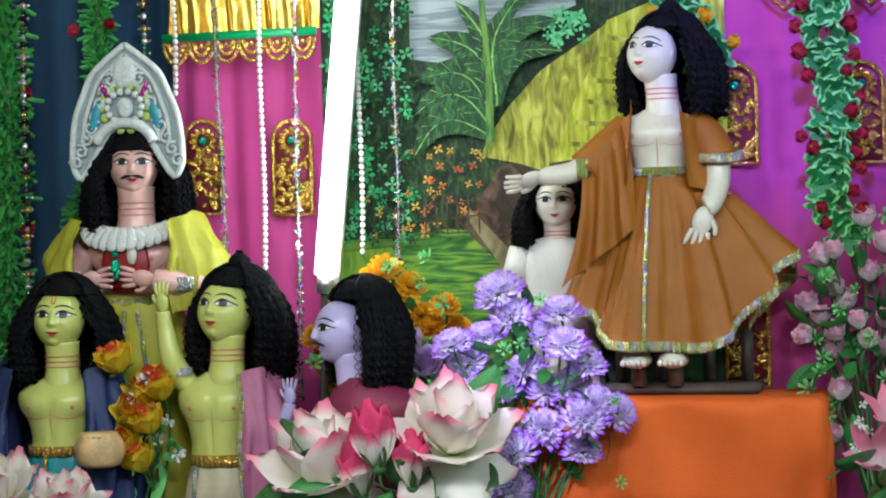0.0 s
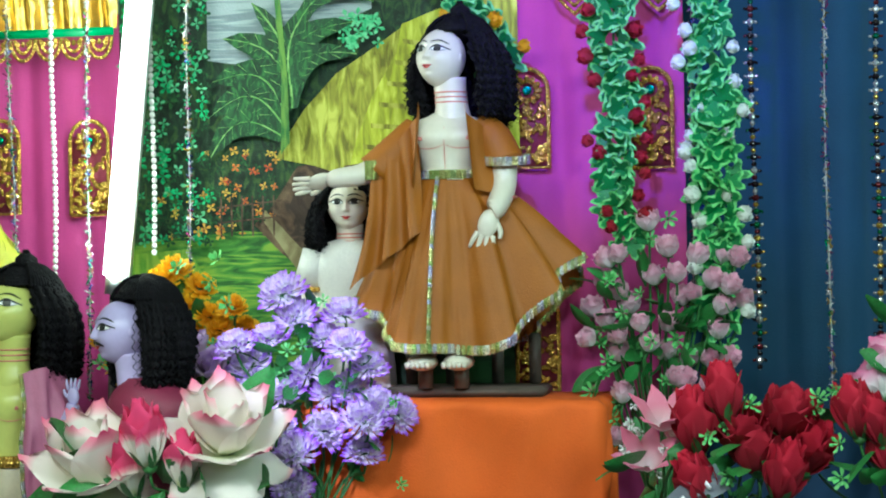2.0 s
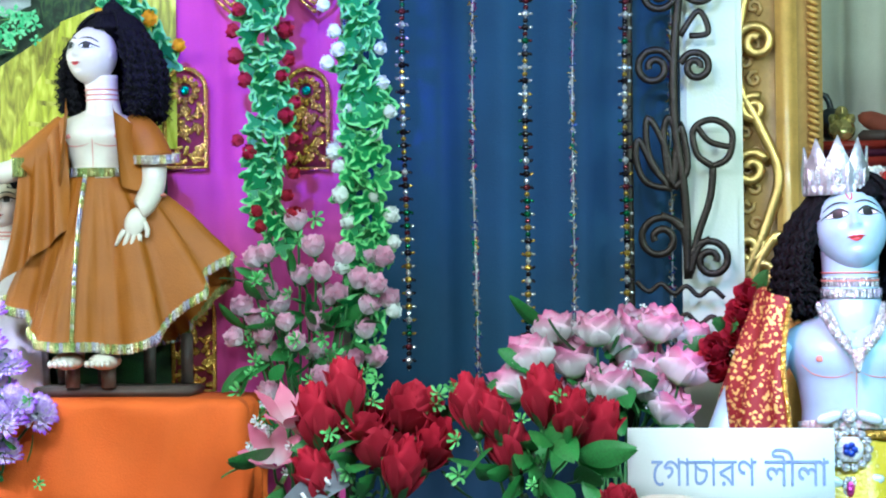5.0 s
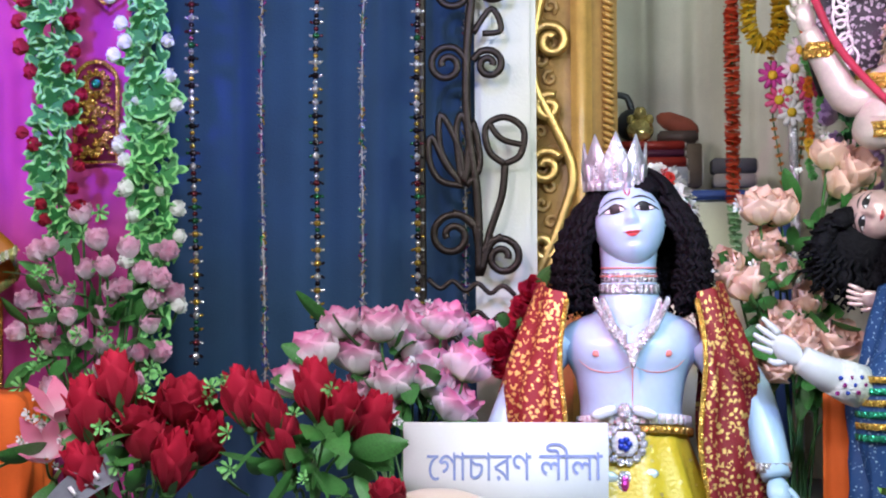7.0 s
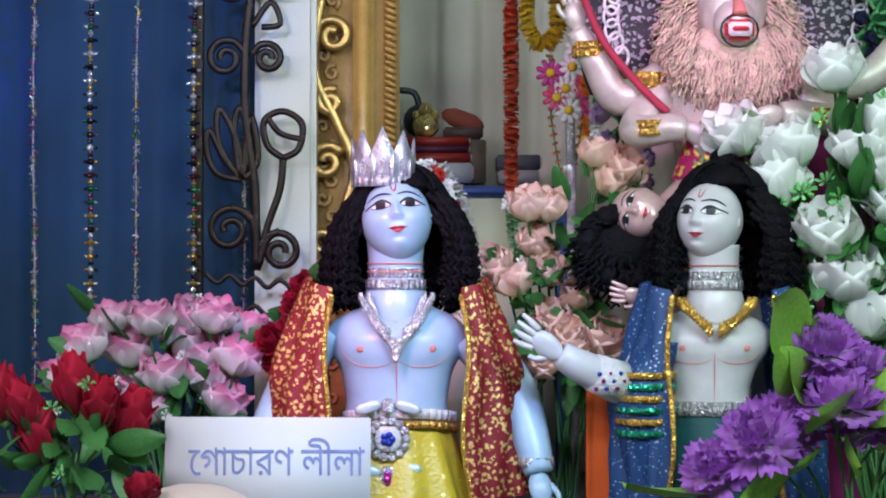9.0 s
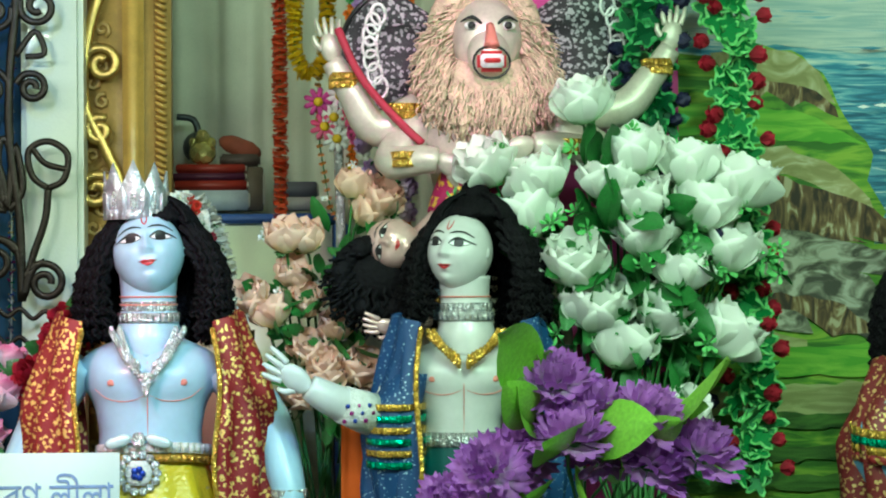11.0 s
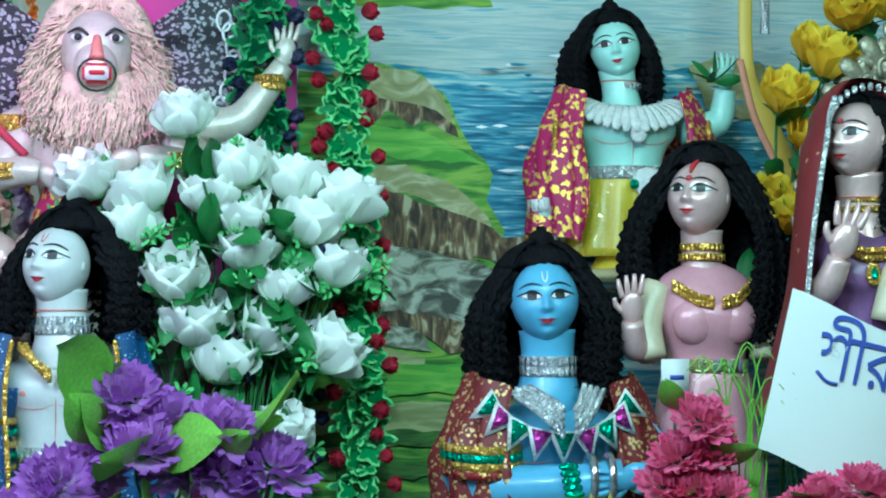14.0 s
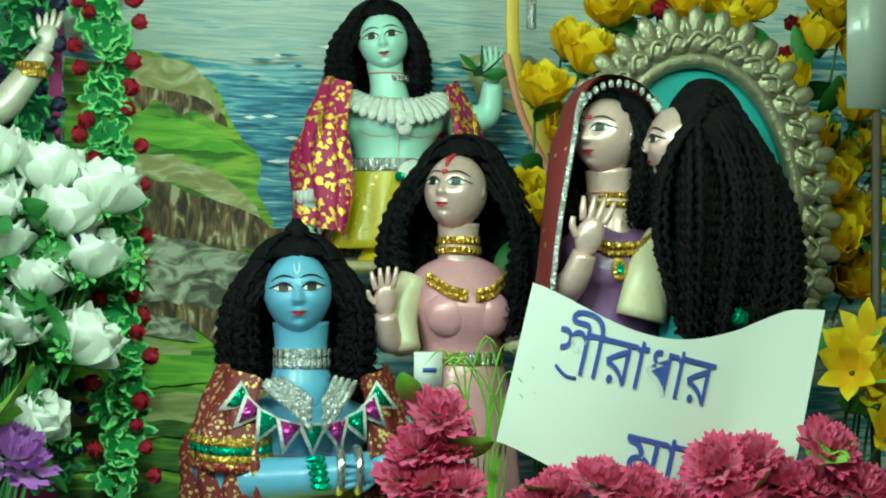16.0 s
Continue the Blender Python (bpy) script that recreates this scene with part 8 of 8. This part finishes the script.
garland("green ivy garland with orange roses above the robed statue", [(-1.13, 3.13, 1.86), (-1.07, 3.13, 1.72), (-1.025, 3.13, 1.68), (-1.005, 3.13, 1.60)], IVY, [rose_mesh("bud", mari, 21, 0.7, False)], seed=5, every=2)
garland("thin mixed garland of lilac and red flowers beside the curtain", [(0.40, 3.14, 1.86), (0.395, 3.14, 1.62), (0.405, 3.14, 1.5), (0.40, 3.14, 1.38)], IVY_DARK, [rose_mesh("bud", MATS["lilac_rose"], 22, 0.8, False)], size=0.05, bud=0.034, seed=6)
FERN = [pom_mesh("fern", mat("fern_green", (0.07, 0.34, 0.06), 0.5, 0, 0.3, 30, 0.2, 90), s, ((50, 6), (80, 8), (105, 6)), 0.75, 0.05) for s in (9, 10)]
garland("bright green artificial fern garland on the blue curtain", [(-2.065, 3.15, 1.86), (-2.06, 3.15, 1.63), (-2.075, 3.15, 1.48), (-2.115, 3.15, 1.37)], FERN, SMALL_RED, 0.02, 0.06, 0.024, 7, seed=7)
garland("bright green artificial fern garland at the stage side", [(-2.215, 3.1, 1.86), (-2.21, 3.1, 1.57), (-2.215, 3.1, 1.44), (-2.225, 3.1, 1.15)], FERN, SMALL_RED, 0.026, 0.085, 0.03, 9, seed=8)


def strung(label, pts, m, rad, step, seed=1, squash=0.5):
    """A dense string of flower discs, as of marigold petals or paper."""
    P = [Vector(p) for p in pts]
    B = P[-1]
    e = empty("flower_string", label, "garland", tuple(B), "flower strings")
    disc = pom_mesh("flower", m, seed, ((70, 9), (90, 10), (110, 9)), 0.55, 0.2)
    r = random.Random(seed)
    for p, q in zip(P, P[1:]):
        n = max(1, round((q - p).length / step))
        for k in range(n):
            part("flower", disc, e, aim(p.lerp(q, k / n) - B, (q - p) + Vector((r.uniform(-.2, .2), r.uniform(-.2, .2), 0)) * (q - p).length, rad * 2 * r.uniform(0.9, 1.1), r.uniform(0, 6)))
    part("string", Build().tube(([Vector((P[0].x, 3.06, 2.115)) - B] if P[0].z > 1.78 else []) + [p - B for p in P], 0.0015, STEM, 5, 1), e)
    return e


red_paper, yellow_paper, green_paper, white_paper = (mat(n, c, 0.6, 0, 0.15, 40, 0.3, 140) for n, c in (("red_paper", (0.70, 0.09, 0.03)), ("yellow_paper", (0.78, 0.52, 0.02)), ("green_paper", (0.35, 0.62, 0.3)), ("white_flower_paper", (0.72, 0.70, 0.64))))
strung("red paper flower string hanging before the cupboard", [(0.238, 3.3, 1.86), (0.238, 3.3, 1.38)], red_paper, 0.015, 0.012)
strung("pale green paper flower string below the red one", [(0.238, 3.3, 1.378), (0.244, 3.3, 1.30)], green_paper, 0.012, 0.012)
strung("yellow marigold string draped in a loop", [(0.262, 3.27, 1.80), (0.262, 3.27, 1.67), (0.275, 3.27, 1.64), (0.295, 3.27, 1.635), (0.312, 3.27, 1.66), (0.318, 3.27, 1.80)], yellow_paper, 0.017, 0.012)
strung("white and red flower string beside the crowned statue", [(0.118, 3.02, 1.42), (0.14, 3.02, 1.39), (0.16, 3.02, 1.33), (0.172, 3.02, 1.26), (0.17, 3.02, 1.10)], white_paper, 0.016, 0.012)
strung("thin orange bead string in a long loop", [(0.30, 3.29, 1.62), (0.302, 3.29, 1.52), (0.318, 3.29, 1.42), (0.33, 3.29, 1.40), (0.345, 3.29, 1.46), (0.36, 3.29, 1.56)], mat("orange_paper", (0.75, 0.35, 0.08), 0.6), 0.007, 0.014)
b = Build()
for k, (x, z) in enumerate(((0.30, 1.59), (0.335, 1.60), (0.325, 1.565), (0.355, 1.57), (0.33, 1.53), (0.345, 1.63), (0.31, 1.55))):
    col = [MATS["lotus_petal"], white, white_paper][k % 3]
    for j in range(9):
        a = j * 0.698
        b.ell((x + 0.014 * math.cos(a), 3.27, z + 0.014 * math.sin(a)), (0.011, 0.003, 0.006), PINK_CLOTH if k == 0 else col, turn3(0, -math.degrees(a), 0), 6, 4)
    b.ell((x, 3.266, z), (0.008, 0.005, 0.008), yellow_paper, None, 8, 6)
b.tube([(0.33, 3.28, 1.60), (0.335, 3.28, 1.40), (0.34, 3.28, STAGE)], 0.008, SILVER, 8, 2)
thing("flower_wand", b, "white and pink artificial daisies on a silver tinsel rod", "ornament", (0.335, 3.28, STAGE))


# ---- bead and tinsel chains ----
TINSEL = spread(foil("tinsel_chain", (0.6, 0.6, 0.6), 500, 0.8, 0.18), [(0, (0.75, 0.75, 0.78)), (0.3, (0.1, 0.15, 0.6)), (0.45, (0.02, 0.35, 0.12)), (0.58, (0.45, 0.03, 0.25)), (0.72, (0.6, 0.4, 0.06)), (0.86, (0.7, 0.7, 0.75))], "island", constant=True)
DARKBEAD = spread(foil("dark_bead_chain", (0.1, 0.1, 0.1), 300, 0.3, 0.2), [(0, (0.6, 0.6, 0.6)), (0.35, (0.02, 0.015, 0.02)), (0.6, (0.12, 0.02, 0.03)), (0.72, (0.02, 0.14, 0.06)), (0.85, (0.45, 0.3, 0.06))], "island", constant=True)
PEARL = mat("pearl_beads", (0.75, 0.74, 0.70), 0.25, 0, 0.05, 40, 0.02, coat=0.5)


def chain(x0, z0, x1, z1, y, kind, seed):
    """A thin string hung from the canopy, threaded with beads or wound with tinsel flakes."""
    r = random.Random(seed)
    name, label, m = {"tinsel": ("tinsel_chain", "glittering multicoloured tinsel chain hanging straight", TINSEL), "bead": ("bead_chain", "dark and silver bead chain hanging straight", DARKBEAD), "pearl": ("pearl_chain", "white pearl bead chain hanging straight", PEARL)}[kind]
    e = empty(name, label, "hanging chain", (x1, y, z1), "hanging chains")
    top = z0 + 0.25
    at = lambda k: ((x0 - x1) * k + 0.002 * math.sin(9 * k), 0, (top - z1) * k)
    part("string", Build().tube([at(k / 10) for k in range(11)] + [(x0 - x1, 3.06 - y, 2.115 - z1)], 0.0011, mat("nylon_string", (0.3, 0.3, 0.3), 0.4), 5, 1), e)
    b = Build()
    n = int((top - z1) / (0.0062 if kind == "tinsel" else 0.0105))
    for k in range(n):
        x, _, z = at((k + 0.5) / n)
        if kind == "tinsel":
            for _ in range(3):
                b.ell((x + r.uniform(-.004, .004), r.uniform(-.004, .004), z + r.uniform(-.003, .003)), (0.0056, 0.0007, 0.0024), m, turn3(r.uniform(-60, 60), r.uniform(-70, 70), r.uniform(0, 180)), 4, 3)
        elif kind == "pearl":
            b.ell((x, 0, z), (0.0048, 0.0048, 0.0054), m, None, 8, 6)
        else:
            q = 0.0060 if k % 2 else 0.0046
            b.ell((x, 0, z), (q, q, q), m, None, 7, 5)
            if k % 2:
                for s in (-1, 1):
                    b.ell((x + s * 0.008, 0, z), (0.004, 0.002, 0.003), m, turn3(0, r.uniform(-40, 40), 0), 5, 4)
    part("bead_strand", b, e)["kind"] = "stuff"


for k, a in enumerate([(-1.798, 1.75, -1.787, 1.309, 3.0, "tinsel"), (-1.716, 1.745, -1.72, 1.298, 3.0, "pearl"), (-1.654, 1.742, -1.666, 1.10, 3.0, "tinsel"), (-1.504, 1.734, -1.511, 1.29, 3.05, "tinsel"), (-2.126, 1.768, -2.138, 1.21, 3.0, "bead"),
                       (-1.881, 1.754, -1.885, 1.60, 3.05, "pearl"), (-1.567, 1.735, -1.57, 1.33, 3.05, "pearl"), (-1.955, 1.76, -1.96, 1.62, 3.1, "bead"),
                       (-0.615, 1.704, -0.609, 1.133, 3.12, "bead"), (-0.501, 1.701, -0.50, 1.0, 3.1, "tinsel"), (-0.419, 1.698, -0.425, 1.15, 3.15, "bead"), (-0.341, 1.696, -0.352, 1.15, 3.12, "tinsel"), (-0.262, 1.72, -0.272, 1.15, 3.20, "bead"), (-0.19, 1.72, -0.20, 1.15, 3.30, "tinsel"), (-0.70, 1.70, -0.712, 1.2, 3.12, "tinsel")]):
    chain(*a, seed=k)
def blossom_string(label, pts, stops, size, step, seed, category="garland"):
    """Small paper blossoms threaded close together on a string."""
    r = random.Random(seed)
    P = [Vector(p) for p in pts]
    e = empty("blossom_string", label, category, P[-1], "blossom strings")
    part("string", Build().tube([p - P[-1] for p in P], 0.0012, STEM, 5, 4), e)
    meshes = [pom_mesh("blossom", mat("blossom_%s_%d" % (seed, k), c, 0.6), seed * 7 + k, ((30, 6), (70, 8), (100, 7)), 0.5, 0.13) for k, c in enumerate(stops)]
    k = 0
    for p, q in zip(P, P[1:]):
        n = max(1, int((q - p).length / step))
        for i in range(n):
            w = p.lerp(q, (i + 0.5) / n) - P[-1] + Vector((r.uniform(-1, 1), r.uniform(-1, 0), 0)) * size * 0.2
            part("blossom", meshes[(k // 3) % len(meshes)], e, aim(w, (r.uniform(-0.7, 0.7), -1, r.uniform(-0.5, 0.7)), size * r.uniform(0.85, 1.15), r.uniform(0, 6)))
            k += 1


WHITE_C, RED_C, MAROON_C, PINK_C, LILAC_C, ORANGE_C, YELLOW_C, GREEN_C = (0.80, 0.80, 0.72), (0.55, 0.03, 0.02), (0.22, 0.01, 0.03), (0.75, 0.12, 0.35), (0.50, 0.36, 0.72), (0.80, 0.22, 0.02), (0.82, 0.55, 0.03), (0.15, 0.50, 0.14)
blossom_string("white and dark red paper garland over the crowned statue's shoulder", [(0.075, 2.985, 1.42), (0.105, 2.985, 1.425), (0.135, 2.97, 1.38), (0.155, 2.95, 1.31), (0.175, 2.94, 1.24)], [WHITE_C, RED_C, WHITE_C, MAROON_C], 0.024, 0.0095, 41)
blossom_string("orange and yellow paper blossom string ending in a tassel", [(0.352, 3.06, 2.114), (0.352, 3.2, 2.08), (0.350, 3.24, 1.66), (0.356, 3.24, 1.42)], [ORANGE_C, PINK_C, ORANGE_C, YELLOW_C, GREEN_C], 0.018, 0.0105, 42)
blossom_string("lilac and white paper blossom string", [(0.385, 3.06, 2.114), (0.385, 3.2, 2.08), (0.380, 3.25, 1.70), (0.372, 3.25, 1.48)], [LILAC_C, WHITE_C, GREEN_C, WHITE_C, PINK_C], 0.030, 0.018, 43)
blossom_string("orange paper blossom string with yellow ends", [(0.452, 3.06, 2.114), (0.452, 3.2, 2.08), (0.446, 3.24, 1.60), (0.440, 3.24, 1.38)], [LILAC_C, ORANGE_C, ORANGE_C, YELLOW_C], 0.019, 0.0105, 44)
# canopy rail from which the chains and garlands hang
b = Build().tube([(-2.7, 3.06, 2.12), (-1.0, 3.06, 2.12), (0.2, 3.06, 2.12), (2.4, 3.06, 2.12)], 0.012, DARKWOOD, 10, 1)
for x in (-2.7, 2.4):
    b.tube([(x, 3.06, STAGE), (x, 3.06, 2.12)], 0.015, DARKWOOD, 10, 1)
thing("canopy_rail", b, "dark bamboo rail above the stage", "rail", (0, 3.06, STAGE))
# ---- cards, frame and other small things ----
def lettering(e, text, size, m, label=""):
    cu = bpy.data.curves.new("lettering", "FONT")
    cu.body, cu.size, cu.extrude, cu.offset = text, size, 0.0004, 0.0
    ob = new("lettering", cu)
    dg = bpy.context.evaluated_depsgraph_get()
    me = bpy.data.meshes.new_from_object(ob.evaluated_get(dg))
    bpy.data.objects.remove(ob)
    me.materials.clear()
    me.materials.append(m)
    return part("lettering", me, e, label=label)


def card():
    e = empty("name_card", "white card with blue Bengali lettering", "sign", (-0.122, 2.80, STAGE))
    part("card", Build().box((0, 0, 0.085), (0.283, 0.003, 0.165), PAPER, 0.001, turn3(0, 0.3, 0)), e)
    t = lettering(e, "\u09c7\u0997\u09be\u099a\u09be\u09b0\u09a3 \u09b2\u09c0\u09b2\u09be", 0.056, mat("faded_ink", (0.26, 0.32, 0.58), 0.6), "faded blue lettering")
    w = max(v.co.x for v in t.data.vertices) - min(v.co.x for v in t.data.vertices)
    t.matrix_basis = Matrix.Translation((-0.108, -0.0028, 0.088)) @ pose(0, 0, 0, 90) @ Matrix.Diagonal((0.242 / w, 1.0, 1, 1))
    part("foot", Build().tube([(0, 0.01, 0), (0, 0.004, 0.12)], 0.004, DARKWOOD, 8, 1), e)


card()
# plain dome added in place of the pale petal low before the card
b = Build().ell((0, 0, 0.02), (0.10, 0.06, 0.068), mat("pale_gloss", (0.72, 0.58, 0.50), 0.35, 0, 0.06, 10, 0.05, coat=0.3), None, 24, 14)
thing("bowl", b, "upturned pale pink glossy bowl before the card", "bowl").location = (-0.21, 2.70, STAGE + 0.0)


def sheet():
    """The large curled paper with two lines of lettering."""
    e = empty("name_sheet", "large curling white paper with blue Bengali lettering", "sign", (1.56, 2.37, STAGE))
    tl, tr, bl = Vector((1.398 - 1.56, 0, 1.305 - STAGE)), Vector((1.80 - 1.56, 0, 1.262 - STAGE)), Vector((1.352 - 1.56, 0, 1.108 - STAGE))
    down = Vector((0.012, 0, -0.20))
    def fn(u, v, o=0.0):
        p = tl.lerp(tr, u) + Vector((0, 0, -0.050 * math.sin(math.pi * min(1, u * 1.12)) ** 1.3 + 0.028 * max(0, u - 0.7) / 0.3 * 0.4))
        d = (bl - tl).lerp(Vector((-0.05, 0, -0.20)), u)
        return tuple(p + d * v + Vector((0, o - 0.012 * math.sin(4.5 * u + 0.6) - 0.02 * max(0, u - 0.75) * v * 4, 0)))
    part("paper", Build().grid(fn, 30, 8, PAPER).grid(lambda u, v: fn(1 - u, v, 0.0012), 30, 8, PAPER), e)
    def on_paper(x, z):
        """How far forward the paper bulges at that place."""
        u = v = 0.5
        for _ in range(12):
            p, q = fn(u, 0), fn(u, 1)
            v = min(1, max(0, (z - p[2]) / (q[2] - p[2])))
            u = min(1, max(0, u + (x - fn(u, v)[0]) / 0.402))
        return fn(u, v)[1]
    for text, x, z, wide, size in (("\u09b6\u09c0\u09b0\u09be\u09a7\u09be\u09b0", -0.138, 0.298, 0.218, 0.088), ("\u09ae\u09be\u09a8", -0.048, 0.165, 0.13, 0.085)):
        t = lettering(e, text, size, INKBLUE, "blue lettering")
        w = max(v.co.x for v in t.data.vertices) - min(v.co.x for v in t.data.vertices)
        t.data.transform(Matrix.Translation((x, 0, z)) @ pose(0, 0, 0, 0, 13, 0) @ pose(0, 0, 0, 90) @ Matrix.Diagonal((wide / w, 1.0, 1, 1)))
        for v in t.data.vertices:
            v.co.y += on_paper(v.co.x, v.co.z) - 0.0022
    t = Build().tube([(px, on_paper(px, pz) - 0.0015, pz) for px, pz in ((-0.134, 0.303), (-0.122, 0.290), (-0.108, 0.286))], 0.0022, INKBLUE, 6, 3)
    part("lettering", t, e)
    part("stick", Build().tube([(-0.02, 0.02, 0), (-0.03, 0.012, 0.3)], 0.004, DARKWOOD, 8, 1), e)


sheet()


def small_card(x, y, z):
    e = empty("small_card", "small white card with a blue mark behind the dolls", "sign", (x, y, STAGE))
    part("card", Build().box((0, 0, z - STAGE), (0.04, 0.002, 0.05), PAPER, 0.0005), e)
    part("mark", Build().box((0.002, -0.002, z - STAGE), (0.02, 0.001, 0.006), INKBLUE, 0), e)
    part("stick", Build().tube([(0, 0.004, 0), (0, 0.004, z - STAGE)], 0.002, DARKWOOD, 6, 1), e)


small_card(1.335, 2.66, 1.185)


def ornate_frame():
    e = empty("oval_frame", "ornate silver oval frame with a teal cloth back", "frame", (1.71, 2.62, STAGE))
    silver = mat("old_silver", (0.34, 0.31, 0.22), 0.45, 0.7, 0.25, 60, 0.5, 160)
    cx, cz, rx, rz = 0.0, 1.40 - STAGE, 0.155, 0.225
    pt = lambda a, k=1.0: (cx + rx * k * math.cos(a), 0, cz + rz * k * math.sin(a))
    part("backing", Build().ell((cx, 0.012, cz), (rx, 0.006, rz), mat("teal_cloth", (0.04, 0.30, 0.30), 0.6, 0, 0.15, 12, 0.2), None, 40, 12), e, label="teal cloth back")
    part("rim", Build().tube([pt(2 * math.pi * k / 40) for k in range(41)], 0.013, silver, 10, 1), e)
    orn = Build()
    orn.ell((0, -0.006, 0), (0.020, 0.010, 0.016), silver, None, 10, 6)
    orn.tube([(-0.016, -0.014, -0.004), (-0.004, -0.016, 0.012), (0.010, -0.014, 0.004), (0.002, -0.014, -0.006)], 0.004, silver, 6, 3)
    orn.ell((0, -0.004, 0.024), (0.012, 0.006, 0.024), silver, None, 10, 6)
    orn.ell((-0.012, -0.004, 0.018), (0.007, 0.005, 0.016), silver, turn3(0, -30, 0), 8, 6).ell((0.012, -0.004, 0.018), (0.007, 0.005, 0.016), silver, turn3(0, 30, 0), 8, 6)
    me = orn.mesh("ornament")
    for k in range(36):
        a = 2 * math.pi * k / 36
        x, _, z = pt(a, 1.10)
        part("ornament", me, e, Matrix.Translation((x, 0, z)) @ pose(0, 0, 0, 0, 90 - math.degrees(math.atan2(math.sin(a) / rz, math.cos(a) / rx)), 0) @ Matrix.Diagonal((1.15, 1, 1.15, 1)))
    for sx in (-0.08, 0.08):
        part("foot", Build().box((sx, 0.01, 0.13), (0.03, 0.02, 0.26), DARKWOOD, 0.003), e)


ornate_frame()
b = Build()
b.tube([(1.530, 2.93, 1.85), (1.530, 2.93, 1.66), (1.555, 2.93, 1.58), (1.60, 2.93, 1.49), (1.63, 2.93, 1.42), (1.64, 2.93, STAGE)], [0.011, 0.011, 0.017, 0.018, 0.016, 0.015], mat("yellow_gloss", (0.62, 0.42, 0.06), 0.45, 0, 0.1, 15, 0.1), 12, 4, 0.4)
b.tube([(1.518, 2.925, 1.66), (1.542, 2.925, 1.57), (1.585, 2.925, 1.485), (1.615, 2.925, 1.42)], 0.006, mat("salmon_gloss", (0.62, 0.26, 0.16), 0.5), 8, 4, 0.5)
thing("bow", b, "tall curved yellow wooden bow with a salmon edge", "bow", (1.62, 2.93, STAGE))
b = Build().tube([(1.556, 2.92, 1.86), (1.556, 2.92, 1.70)], 0.008, SILVER, 8, 1)
thing("tinsel_drop", b, "short silver tinsel drop hanging by the bow", "hanging chain", (1.556, 2.92, 1.70))
e = empty("leaf_sprig", "small sprig of green leaves in the mint statue's hand", "sprig", (1.485, 2.955, 1.63))
for k in range(6):
    part("leaf", LEAF_MESH, e, aim((0, 0, 0), (math.cos(k * 1.05 + .3), -0.3, 0.5 + 0.5 * math.sin(k)), 0.045, k))
drape("cloth_strip", 0.325, 0.375, STAGE, 1.10, 2.90, ORANGE_CLOTH, "orange cloth strip hanging between two statues", 1, 0.004, "cloth panel")
b = Build().box((1.93, 2.50, 1.66), (0.09, 0.006, 0.22), mat("grey_plastic", (0.30, 0.32, 0.30), 0.2, 0, 0.1, 10, 0.1), 0.002).box((1.93, 2.50, 1.22), (0.012, 0.012, 0.65), DARKWOOD, 0.002)
thing("plastic_board", b, "grey clear plastic board on a thin post", "board", (1.93, 2.50, STAGE))


def ribbon():
    e = empty("ribbon", "grey satin ribbon with white lettering bars beside the lilies", "ribbon", (-0.70, 2.69, STAGE))
    a = lambda u, v, o=0.0: (-0.055 + 0.10 * u + 0.02 * v, -0.015 * math.sin(3.1 * u) + o, 0.05 + 0.085 * u - 0.035 * v + 0.012 * math.sin(3.1 * u))
    m = mat("grey_satin", (0.16, 0.18, 0.20), 0.35)
    part("band", Build().grid(a, 12, 4, m).grid(lambda u, v: a(1 - u, v, 0.002), 12, 4, m), e)
    for u in (0.5, 0.66, 0.8):
        p = Vector(a(u, 0.5)) + Vector((0, -0.004, 0))
        part("bar", Build().box(p, (0.005, 0.002, 0.014), WHITE_PAINT, 0, turn3(0, -35, 0)), e)
    part("wire", Build().tube([(0, 0.01, 0), (0, 0.004, 0.09)], 0.002, STEM, 6, 1), e)


ribbon()

# thin grass blades above the cerise peonies
e = empty("grass_sprig", "thin artificial grass blades among cerise flowers", "sprig", (1.33, 2.38, STAGE))
r = random.Random(41)
for k in range(16):
    x, h, s = r.uniform(-0.02, 0.04), r.uniform(0.26, 0.34), r.uniform(-0.09, 0.09)
    part("blade", Build().tube([(x * 0.3, 0, 0), (x, 0, h * 0.7), (x + s * 0.5, -0.01, h), (x + s, -0.02, h - abs(s) * 0.25)], [0.0012, 0.0014, 0.0012, 0.0004], LEAF_LIME, 5, 4), e)
